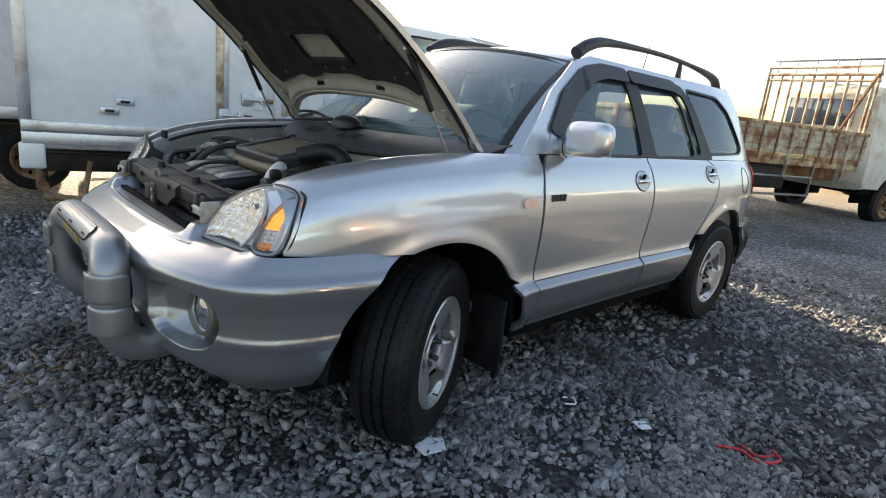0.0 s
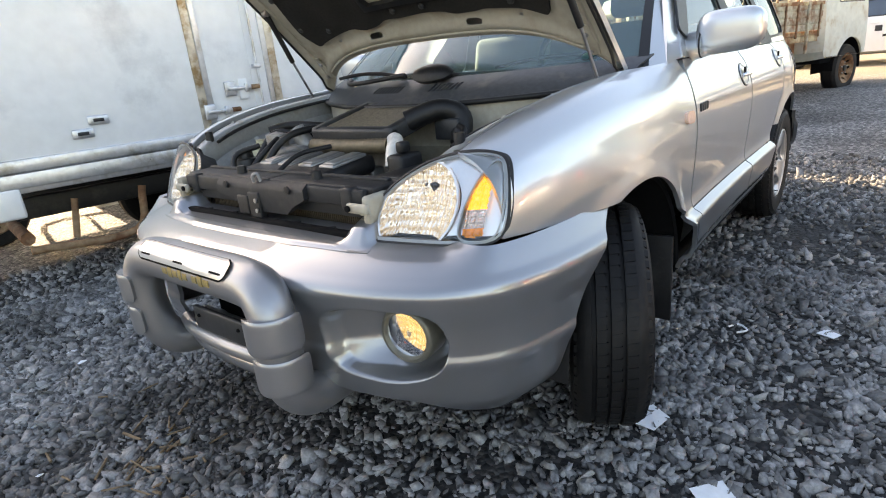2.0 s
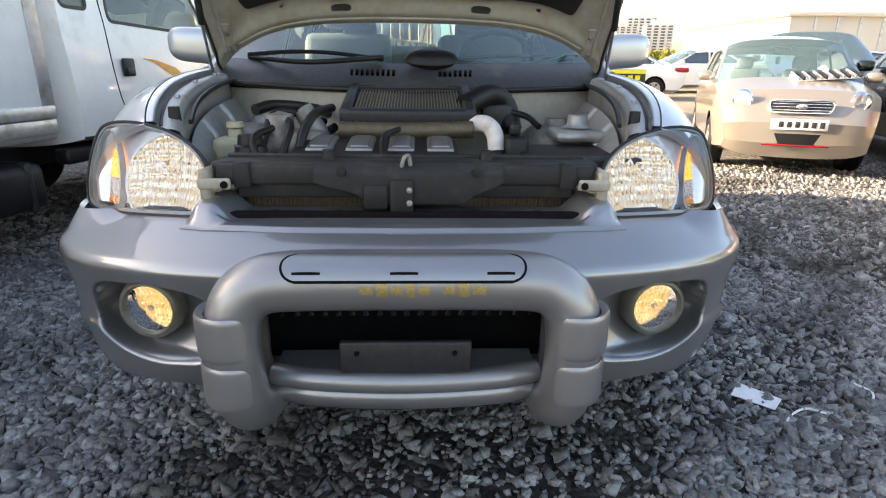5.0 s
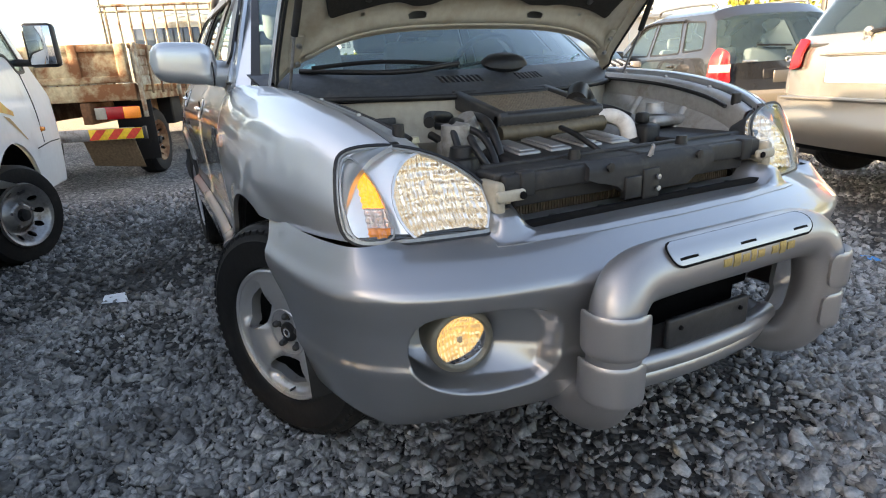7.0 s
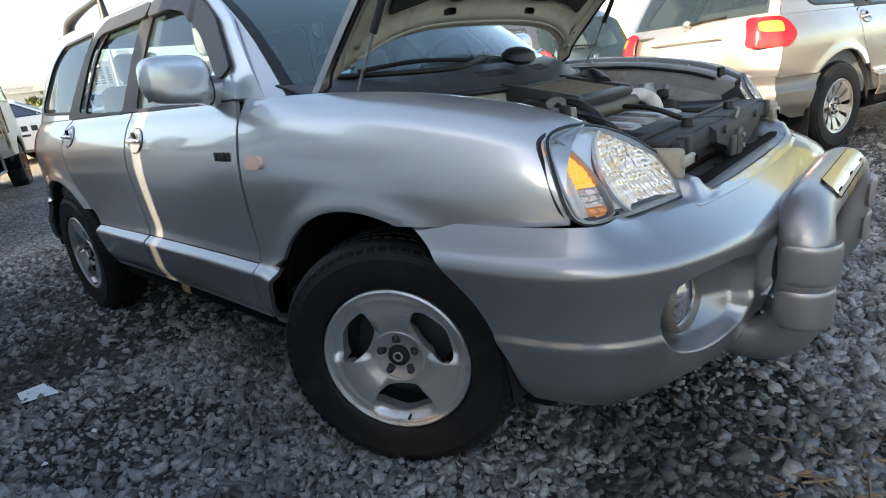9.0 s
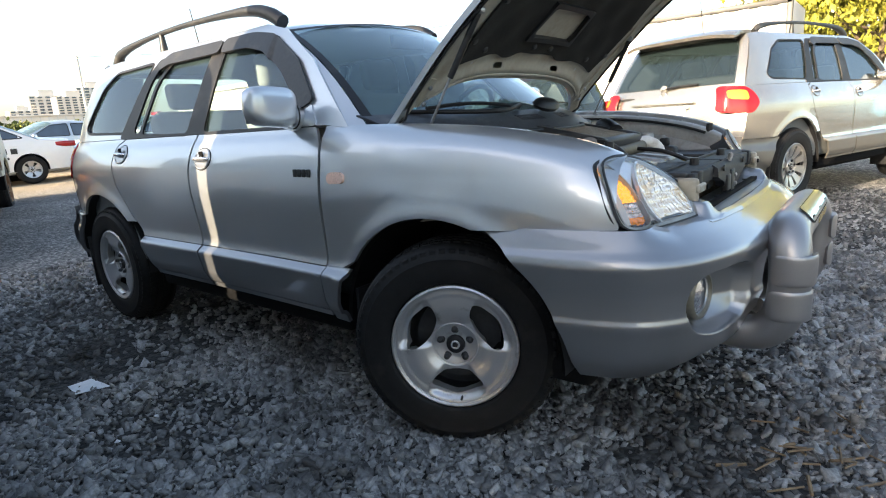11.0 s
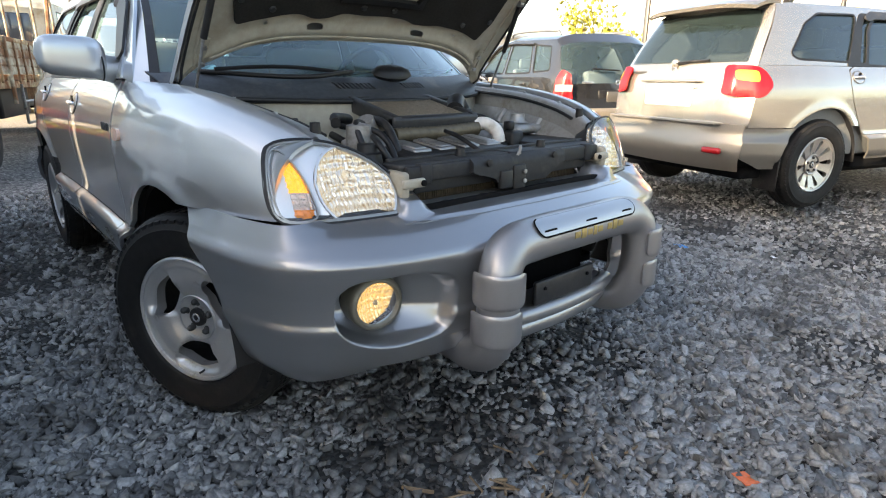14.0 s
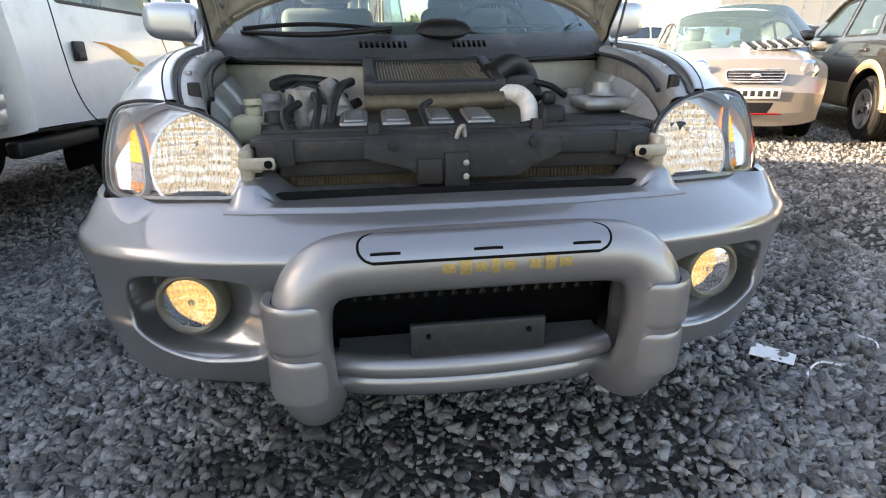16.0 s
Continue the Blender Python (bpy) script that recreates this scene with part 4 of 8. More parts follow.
    for sg, g in sides:
        at = pose(-0.822, 0.600, 0.566, 0, 0, 82)
        fog = part("fog_lamp", g(moved(lathe([(0.0, -0.03), (0.06, -0.03), (0.074, -0.03), (0.074, -0.06)], 32), at)), "dark", car, "round yellowish fog lamp, lit")
        part("lamp_rim", g(moved(lathe([(0.056, 0.002), (0.0575, 0.015), (0.062, 0.020), (0.069, 0.019), (0.074, 0.011), (0.076, -0.004), (0.076, -0.05)], 44), at)), "fogring", fog, "dull olive lamp rim")
        bowl = lambda a, b: (a, -0.016 + 7.5 * (a * a + b * b) + 0.0020 * np.abs(np.sin(a * 150)) * (b > -0.005) + 0.0024 * np.abs(np.sin(b * 170 + a * 60)) * (b <= -0.005), b)
        part("lamp_bowl", g(moved(sheet(np.linspace(-0.06, 0.06, 44), np.linspace(-0.06, 0.06, 44), circle(0, 0, 0.0568), bowl, (0, 1, 0)), at)), "foglens", fog, smooth=25)
        part("bulb_cap", g(moved(lathe([(0.0, 0.006), (0.008, 0.004), (0.011, -0.003), (0.011, -0.014)], 14), at)), "lampbowl", fog)
        part("lamp_lens", g(moved(lathe([(0.0, 0.024), (0.02, 0.0232), (0.04, 0.0200), (0.0575, 0.0140)], 32), at)), "lampglass", fog)
    # headlamps
    xb = table((0.40, -0.822), (0.486, -0.795), (0.60, -0.765), (0.70, -0.73), (0.79, -0.677), (0.82, -0.64))
    lamp_out = rounded([(0.462, 0.782), (0.786, 0.775), (0.796, 0.84), (0.774, 0.952), (0.74, 0.972), (0.66, 0.974), (0.562, 0.950), (0.486, 0.900), (0.450, 0.832)], 0.05)
    lx = lambda y, z: xb(y) + (z - 0.78) * (0.30 + np.clip(0.79 - y, 0, 1) * 1.15) + 0.9 * (z - 0.78) ** 2
    gy, gzz = np.linspace(0.43, 0.83, 60), np.linspace(0.765, 0.985, 40)
    for sg, g in sides:
        hl = part("headlamp", g(sheet(np.linspace(0.43, 0.83, 90), np.linspace(0.765, 0.985, 60), minus(polygon(lamp_out, -0.010), circle(0.576, 0.850, 0.096)), lambda y, z: (lx(y, z) + 0.030 + 0.010 * np.cos(40 * (y - 0.70)), y, z), (-1, 0.3, 0))), "reflector", car, "clear headlamp with amber indicator")
        part("lamp_cover", g(sheet(gy, gzz, polygon(lamp_out, -0.003), lambda y, z: (lx(y, z) - 0.002, y, z), (-1, 0.3, 0))), "lampglass", hl, smooth=80)
        part("lamp_gasket", g(sheet(np.linspace(0.43, 0.84, 150), np.linspace(0.755, 0.99, 100), minus(polygon(lamp_out, 0.0045), polygon(lamp_out, -0.0005)), lambda y, z: (lx(y, z) - 0.001, y, z), (-1, 0.3, 0), 0.003)), "black", hl)
        part("lamp_bezel", g(sheet(np.linspace(0.43, 0.84, 120), np.linspace(0.755, 0.99, 80), minus(polygon(lamp_out, 0.001), polygon(lamp_out, -0.006)), lambda y, z: (lx(y, z) + 0.004, y, z), (-1, 0.3, 0), 0.010)), "innersilver", hl)
        part("lamp_housing", g(sheet(np.linspace(0.43, 0.84, 90), np.linspace(0.755, 0.99, 60), minus(polygon(lamp_out, -0.003), polygon(lamp_out, -0.010)), lambda y, z: (lx(y, z) + 0.03, y, z), (-1, 0.3, 0), 0.07)), "greyplastic", hl)
        mr = both(circle(0.576, 0.850, 0.098), polygon(lamp_out, -0.008))
        dish = lambda y, z: np.clip(1 - ((y - 0.576) ** 2 + (z - 0.850) ** 2) / 0.0098, 0, 1)
        part("main_reflector", g(sheet(np.linspace(0.468, 0.695, 110), np.linspace(0.765, 0.972, 70), mr, lambda y, z: (lx(y, z) + 0.012 + 0.046 * dish(y, z) ** 0.8 - 0.0042 * np.abs(np.sin((y - 0.58) * 125)) * (0.4 + 0.6 * (z > 0.85)) - 0.0040 * np.abs(np.sin(z * 105 + 1.5 * np.sin(y * 50))) * (0.35 + 0.65 * (z < 0.87)), y, z), (-1, 0, 0), 0.006)), "lampbowl", hl, smooth=30)
        part("reflector_rim", g(sheet(np.linspace(0.47, 0.70, 80), np.linspace(0.76, 0.98, 80), minus(both(circle(0.576, 0.850, 0.103), polygon(lamp_out, -0.006)), circle(0.576, 0.850, 0.098)), lambda y, z: (lx(y, z) + 0.009, y, z), (-1, 0, 0), 0.012)), "reflector", hl)
        part("bulb_shield", g(moved(lathe([(0.0, 0.012), (0.008, 0.011), (0.012, -0.01)], 16), pose(-0.685, 0.582, 0.880, 0, 0, 78))), "lampbowl", hl)
        amber_out = rounded([(0.702, 0.782), (0.772, 0.782), (0.779, 0.86), (0.764, 0.938), (0.744, 0.958), (0.716, 0.922), (0.697, 0.865), (0.690, 0.80)], 0.03)
        for k, (z0, z1, mt) in enumerate(((0.778, 0.804, "amber"), (0.8045, 0.845, "amberclear"), (0.8455, 0.97, "amberlit"))):
            part("indicator", g(sheet(np.linspace(0.69, 0.81, 44), np.linspace(0.775, 0.97, 60), both(polygon(amber_out), lambda y, z: np.maximum(z0 - z, z - z1)), lambda y, z: (lx(y, z) + 0.018 + 0.010 * np.clip(1 - ((y - 0.745) / 0.04) ** 2, 0, 1) + 0.004 * np.abs(np.sin(z * 230)) + 0.004 * np.abs(np.sin(y * 210)), y, z), (-1, 0.5, 0), 0.006)), mt, hl, "clear indicator facet" if mt == "amberclear" else "amber indicator lens", smooth=25)
        part("indicator_rim", g(sheet(np.linspace(0.68, 0.82, 60), np.linspace(0.765, 0.97, 80), minus(polygon(amber_out, 0.0035), polygon(amber_out, 0.0)), lambda y, z: (lx(y, z) + 0.009, y, z), (-1, 0.5, 0), 0.02)), "innersilver", hl)
        # side repeater and badge
        part("side_repeater", g(sheet(np.linspace(0.28, 0.40, 20), np.linspace(0.89, 0.96, 12), polygon(rounded([(0.298, 0.905), (0.30, 0.948), (0.385, 0.945), (0.388, 0.903)])), lambda x, z: (x, side_y(x, z) + 0.010, z), (0, 1, 0), 0.012)), "repeater", car, "pale side repeater lamp")
        for k in range(4):
            x0 = 0.49 + 0.028 * k
            part("badge_bar", g(block(x0, x0 + 0.020, float(side_y(x0, 0.94)) - 0.002, float(side_y(x0, 0.94)) + 0.006, 0.925, 0.955, 0.003)), "inkdark", car, "dark trim lettering as bars")
    return car


def sf_hood(m, angle, up):
    """The bonnet with its inner frame, turned up about its rear corners."""
    hood = thing("car_hood", m @ pose(0.23, 0, 1.09) @ pose(0, 0, 0, 0, angle, 0), "raised silver bonnet with black felt lining and bare beige inner frame", "car hood")
    edge_z = table((0.0, 0.0), (0.3, -0.005), (0.6, -0.03), (0.85, -0.085), (1.02, -0.16), (1.10, -0.22))
    half = table((0.0, 0.735), (0.4, 0.715), (0.75, 0.66), (0.95, 0.56), (1.05, 0.44), (1.10, 0.36))
    rear = lambda q: 0.205 * (1 - np.abs(q) ** 5) ** 0.9

    def top(q, t):
        s = rear(np.abs(q)) + t * (1.10 - 0.16 * np.abs(q) ** 2.5 - rear(np.abs(q)))
        hw = half(s)
        crown = 0.065 * (1 - np.abs(q) ** 2.2)
        return -s, q * hw, edge_z(s) + crown
    q, t = np.linspace(-1, 1, 61), np.linspace(0, 1, 50)
    part("outer_skin", sheet(q, t, None, top, (0, 0, 1), 0.02), up, hood)
    inner = lambda a, b: (top(a, b)[0], top(a, b)[1] * 0.992, top(a, b)[2] - 0.028 + 0.012 * np.sin(np.clip((np.abs(a) - 0.83) / 0.17, 0, 1) * np.pi) - 0.015 * np.exp(-((b - 0.06) / 0.03) ** 2))
    frame_f = minus(lambda a, b: np.maximum(np.maximum(np.abs(a) - 0.995, -b + 0.003), b - 0.997) * 0.5, *[polygon(rounded([(c - 0.05, 0.074), (c + 0.05, 0.074), (c + 0.05, 0.100), (c - 0.05, 0.100)], 0.012)) for c in (-0.34, 0.34)], *[circle(c, 0.12, 0.012) for c in (-0.62, -0.5, 0.5, 0.62)])
    part("inner_frame", sheet(np.linspace(-1, 1, 140), np.linspace(0, 1, 90), frame_f, inner, (0, 0, -1)), "beigepanel", hood, "bare beige inner frame")
    lining = polygon(rounded([(-0.78, 0.16), (-0.45, 0.155), (-0.38, 0.135), (-0.28, 0.135), (-0.2, 0.16), (0.2, 0.16), (0.28, 0.135), (0.38, 0.135), (0.45, 0.155), (0.78, 0.16), (0.83, 0.3), (0.80, 0.7), (0.70, 0.90), (0.3, 0.94), (-0.3, 0.94), (-0.70, 0.90), (-0.80, 0.7), (-0.83, 0.3)]))
    hole = polygon([(-0.26, 0.24), (0.26, 0.24), (0.24, 0.42), (-0.24, 0.42)])
    part("felt_lining", sheet(np.linspace(-0.88, 0.88, 120), np.linspace(0.1, 0.97, 80), minus(lining, hole), lambda a, b: (inner(a, b)[0], inner(a, b)[1], inner(a, b)[2] - 0.012 - 0.005 * np.sin(a * 22) * np.sin(b * 16)), (0, 0, -1), 0.008), "felt", hood, "black felt lining")
    part("scoop_duct", sheet(np.linspace(-0.27, 0.27, 24), np.linspace(0.22, 0.44, 18), minus(polygon([(-0.27, 0.23), (0.27, 0.23), (0.25, 0.435), (-0.25, 0.435)]), polygon([(-0.245, 0.255), (0.245, 0.255), (0.225, 0.41), (-0.225, 0.41)])), lambda a, b: (inner(a, b)[0], inner(a, b)[1], inner(a, b)[2] - 0.024), (0, 0, -1), 0.02), "black", hood)
    at = lambda a, b, d: tuple(float(k) for k in (inner(np.array(a), np.array(b))[0], inner(np.array(a), np.array(b))[1], inner(np.array(a), np.array(b))[2] - d))
    for sg in (1, -1):
        part("frame_bead", tube([at(sg * 0.93, b, 0.002) for b in np.linspace(0.05, 0.93, 24)], 0.006, 6), "beigepanel", hood)
        part("edge_seal", tube([at(sg * 0.985, b, 0.003) for b in np.linspace(0.02, 0.97, 24)], 0.005, 6), "black", hood)
        hinge = part("hinge_plate", join(*[tube([at(sg * 0.90, 0.02, 0.006), at(sg * 0.90, 0.16, 0.010)], 0.016, 8, squash=0.35)]), "beigepanel", hood, "bare hinge plate with bolts")
        for b in (0.05, 0.12):
            x, y, z = at(sg * 0.90, b, 0.016)
            part("hinge_bolt", moved(lathe([(0.0, -0.008), (0.008, -0.006), (0.010, 0.002)], 10), pose(x, y, z, 90, 0, 0)), "steel", hinge)
        for a, b in ((0.80, 0.30), (0.81, 0.50), (0.77, 0.72), (0.62, 0.20), (0.10, 0.20)):
            x, y, z = at(sg * a, b, 0.016)
            part("felt_clip", moved(lathe([(0.0, -0.005), (0.010, -0.004), (0.013, 0.002)], 12), pose(x, y, z, 90, 0, 0)), "greyplastic", hood)
    part("rear_bead", tube([at(a, 0.035, 0.002) for a in np.linspace(-0.86, 0.86, 40)], 0.006, 6), "beigepanel", hood)
    part("duct_bottom", sheet(np.linspace(-0.26, 0.26, 8), np.linspace(0.24, 0.43, 8), None, lambda a, b: (inner(a, b)[0], inner(a, b)[1], inner(a, b)[2] + 0.006), (0, 0, -1)), "foil", hood, "bare brownish duct")
    return hood


# ---- the yard's ground ----
def gravel_material():
    m = bpy.data.materials.new("gravel_ground")
    m.use_nodes = True
    nt = m.node_tree
    b = nt.nodes["Principled BSDF"]
    b.inputs["Roughness"].default_value = 0.85
    tc = nt.nodes.new("ShaderNodeTexCoord")
    vo = nt.nodes.new("ShaderNodeTexVoronoi")
    vo.inputs["Scale"].default_value = 42.0
    vo.inputs["Randomness"].default_value = 1.0
    nt.links.new(tc.outputs["Object"], vo.inputs["Vector"])
    sep = nt.nodes.new("ShaderNodeSeparateColor")
    nt.links.new(vo.outputs["Color"], sep.inputs[0])
    ramp = nt.nodes.new("ShaderNodeValToRGB")
    for pos, c in ((0.0, (0.045, 0.045, 0.046)), (0.45, (0.115, 0.115, 0.114)), (0.8, (0.20, 0.196, 0.188)), (1.0, (0.34, 0.33, 0.31))):
        e = ramp.color_ramp.elements.new(pos) if pos not in (0.0, 1.0) else ramp.color_ramp.elements[0 if pos == 0.0 else -1]
        e.color = (*c, 1)
    nt.links.new(sep.outputs[0], ramp.inputs[0])
    big = nt.nodes.new("ShaderNodeTexNoise")
    big.inputs["Scale"].default_value = 0.7
    big.inputs["Detail"].default_value = 7.0
    nt.links.new(tc.outputs["Object"], big.inputs["Vector"])
    r = nt.nodes.new("ShaderNodeMapRange")
    r.inputs[1].default_value, r.inputs[2].default_value = 0.35, 0.65
    r.inputs[3].default_value, r.inputs[4].default_value = 0.55, 1.25
    nt.links.new(big.outputs["Fac"], r.inputs[0])
    hsv = nt.nodes.new("ShaderNodeHueSaturation")
    nt.links.new(ramp.outputs[0], hsv.inputs["Color"])
    nt.links.new(r.outputs[0], hsv.inputs["Value"])
    # darker within 2.6 m of the car's front, rising to full tone at 5.2 m
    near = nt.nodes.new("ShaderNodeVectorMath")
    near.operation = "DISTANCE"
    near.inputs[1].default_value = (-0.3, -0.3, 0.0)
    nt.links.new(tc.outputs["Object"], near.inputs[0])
    near_tone = nt.nodes.new("ShaderNodeMapRange")
    near_tone.inputs[1].default_value, near_tone.inputs[2].default_value = 2.6, 5.2
    near_tone.inputs[3].default_value, near_tone.inputs[4].default_value = 0.22, 1.2
    nt.links.new(near.outputs["Value"], near_tone.inputs[0])
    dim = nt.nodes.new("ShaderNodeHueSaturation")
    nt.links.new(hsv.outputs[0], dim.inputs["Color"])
    nt.links.new(near_tone.outputs[0], dim.inputs["Value"])
    # the sandy track far behind the yard
    xyz = nt.nodes.new("ShaderNodeSeparateXYZ")
    nt.links.new(tc.outputs["Object"], xyz.inputs[0])
    far = nt.nodes.new("ShaderNodeMapRange")
    far.inputs[1].default_value, far.inputs[2].default_value = 10.5, 13.5
    nt.links.new(xyz.outputs[0], far.inputs[0])
    mx = nt.nodes.new("ShaderNodeMix")
    mx.data_type = "RGBA"
    mx.inputs["B"].default_value = (0.30, 0.25, 0.18, 1)
    nt.links.new(far.outputs[0], mx.inputs["Factor"])
    nt.links.new(dim.outputs[0], mx.inputs["A"])
    nt.links.new(mx.outputs["Result"], b.inputs["Base Color"])
    bp = nt.nodes.new("ShaderNodeBump")
    bp.inputs["Strength"].default_value = 0.9
    bp.inputs["Distance"].default_value = 0.02
    bp.invert = True
    nt.links.new(vo.outputs["Distance"], bp.inputs["Height"])
    nt.links.new(bp.outputs[0], b.inputs["Normal"])
    return m


def ground_sheet():
    g = np.sign(np.linspace(-1, 1, 161)) * np.abs(np.linspace(-1, 1, 161)) ** 3.2 * 900
    P, F = sheet(g + 1.0, g, None, lambda x, y: (x, y, ground_z(x, y)), (0, 0, 1))
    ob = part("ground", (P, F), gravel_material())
    tagged(ob, "grey crushed-stone yard with dark damp patches", "ground", kind="structure")


ground_sheet()

# ---- the silver car with its bonnet up ----
CAR = estate_car(Matrix(), "silver and blue-grey sport utility car with raised bonnet", "silver", "bluegrey", steer=27.0)
HOOD = sf_hood(Matrix(), 46.0, "silver")
SF2 = estate_car(pose(-0.62 + 1.68 - 0.78 + 2.52 * -0.33, -3.75, 0, 0, 0, 0), "champagne silver sport utility car parked with its tail this way", "champagne", "taupe", bar=False, rims=10)
h2 = math.degrees(math.atan2(-0.944, -0.33))
ax = Vector((-0.33, -0.944, 0))
rear_mid = Vector((-0.50, -3.98, 0)) + Vector((0.944, -0.33, 0)) * 0.80
SF2.matrix_world = Matrix.Translation(rear_mid + ax * 2.52 + Vector((0, 0, 0.11))) @ pose(0, 0, 0, 0, 0, h2 + 180) @ Matrix.Translation((0.08, 0, 0))


def bull_bar(car):
    """The tubular guard before the bumper, with its pads, inset strip and number-plate bracket."""
    half = [(-0.68, 0.325, 0.375), (-0.84, 0.33, 0.372), (-0.95, 0.338, 0.385), (-1.005, 0.345, 0.44), (-1.022, 0.348, 0.53), (-1.022, 0.346, 0.60), (-1.016, 0.332, 0.657), (-1.006, 0.29, 0.692), (-1.001, 0.20, 0.701), (-1.003, 0.0, 0.703)]
    path = half + [(x, -y, z) for x, y, z in half[-2::-1]]
    g = part("guard_bar", tube(path, [0.05, 0.052, 0.056, 0.057, 0.057, 0.057, 0.057, 0.060, 0.062, 0.062, 0.062, 0.062, 0.060, 0.057, 0.057, 0.057, 0.057, 0.056, 0.052, 0.05], 24, 110), "bargrey", car, "grey tubular nudge bar")
    strip = sheet(np.linspace(-0.235, 0.235, 60), np.linspace(0.25, 1.35, 14), minus(lambda y, a: (np.hypot(np.maximum(np.abs(y) - 0.205, 0), np.maximum(np.abs(a - 0.775) - 0.02, 0) * 0.0645) - 0.027), *[polygon([(c - 0.027, 0.42), (c + 0.027, 0.42), (c + 0.027, 0.60), (c - 0.027, 0.60)]) for c in (-0.186, 0.0, 0.186)]), lambda y, a: (-1.002 - 0.0645 * np.cos(a), y, 0.703 + 0.0645 * np.sin(a)), (-1, 0, 1), 0.004)
    rim_f = lambda y, a, e: np.hypot(np.maximum(np.abs(y) - 0.205, 0), np.maximum(np.abs(a - 0.775) - 0.02, 0) * 0.0645) - 0.027 - e
    part("strip_gap", sheet(np.linspace(-0.245, 0.245, 110), np.linspace(0.15, 1.45, 44), minus(lambda y, a: rim_f(y, a, 0.005), lambda y, a: rim_f(y, a, 0.0)), lambda y, a: (-1.002 - 0.0634 * np.cos(a), y, 0.703 + 0.0634 * np.sin(a)), (-1, 0, 1)), "dark", g)
    part("inset_strip", strip, "bluegrey", g, "smooth inset strip with three slots")
    for c in (-0.186, 0.0, 0.186):
        part("slot", sheet(np.linspace(c - 0.028, c + 0.028, 4), np.linspace(0.41, 0.61, 4), None, lambda y, a: (-1.002 - 0.0635 * np.cos(a), y, 0.703 + 0.0635 * np.sin(a)), (-1, 0, 1)), "dark", g)
    # worn golden lettering, as bars
    k = 0
    for i, wd in enumerate((0.024, 0.022, 0.022, 0.016, 0.022, 0.0, 0.022, 0.020, 0.026)):
        if wd:
            y0 = 0.085 - k
            part("letter_bar", sheet(np.linspace(y0 - wd, y0, 4), np.linspace(-0.20, 0.24, 9), lambda y, a, y0=y0, wd=wd: -np.maximum(np.abs(y - y0 + wd / 2) - wd * 0.30, np.abs(a - 0.02) - 0.12) * (1 if i % 2 else -1) - (0.01 if i % 2 else 0.02), lambda y, a: (-1.002 - 0.0638 * np.cos(a), y, 0.703 + 0.0638 * np.sin(a)), (-1, 0, 0), 0.002), "gold", g, "worn golden lettering as bars")
        k += wd + 0.007 if wd else 0.02
    for sg, fl in ((1, lambda s: s), (-1, flip)):
        for zc, xc in ((0.607, -1.022), (0.497, -1.016)):
            pad = sheet(np.linspace(-0.062, 0.150, 46), np.linspace(-0.052, 0.052, 26), polygon(rounded([(-0.040, -0.047), (0.140, -0.047), (0.140, 0.047), (-0.040, 0.047)], 0.025)), lambda a, b: (xc - (0.070 - 0.006 * (np.abs(b) / 0.049) ** 10) * np.cos(a / 0.062), 0.346 + (0.070 - 0.006 * (np.abs(b) / 0.049) ** 10) * np.sin(a / 0.062), zc + b), (-1, 0.3, 0), 0.016)
            part("bar_pad", fl(pad), "bargrey", g, "", 28)
    plate = part("plate_bracket", block(-0.985, -0.968, -0.142, 0.142, 0.478, 0.553, 0.006), "greyplastic", car, "grey blank number-plate bracket")
    for y in (-0.105, 0.105):
        part("screw", moved(lathe([(0.0, 0.006), (0.005, 0.005), (0.006, 0.0)], 10), pose(-0.986, y, 0.528, 0, 0, 90)), "dark", plate)
    lowbar = spline([(-0.935, -0.295, 0.455), (-0.96, -0.2, 0.452), (-0.972, 0, 0.45), (-0.96, 0.2, 0.452), (-0.935, 0.295, 0.455)], 24)
    part("lower_grille_bar", tube(lowbar, 0.026, 14, squash=1.0), "bargrey", car)
    part("lower_lip", tube(lowbar + np.array([0.03, 0, -0.05]), 0.035, 12), "bluegrey", car)
    part("grille_shelf", sheet(np.linspace(-0.29, 0.29, 30), np.linspace(0, 1, 5), None, lambda y, t: (-0.95 + 0.08 * t, y, 0.470 + 0.006 * t), (0, 0, 1), 0.01), "bargrey", car)
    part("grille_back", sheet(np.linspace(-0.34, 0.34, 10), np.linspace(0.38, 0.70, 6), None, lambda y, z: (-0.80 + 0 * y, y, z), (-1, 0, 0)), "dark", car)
    V, F = [], []
    mesh = []
    for i in range(18):
        y = -0.27 + 0.54 * i / 17
        mesh.append(tube([(-0.86, y - 0.02, 0.56), (-0.86, y + 0.02, 0.66)], 0.004, 5))
        mesh.append(tube([(-0.862, y + 0.02, 0.56), (-0.862, y - 0.02, 0.66)], 0.004, 5))
    part("grille_mesh", join(*mesh), "black", car)


bull_bar(CAR)


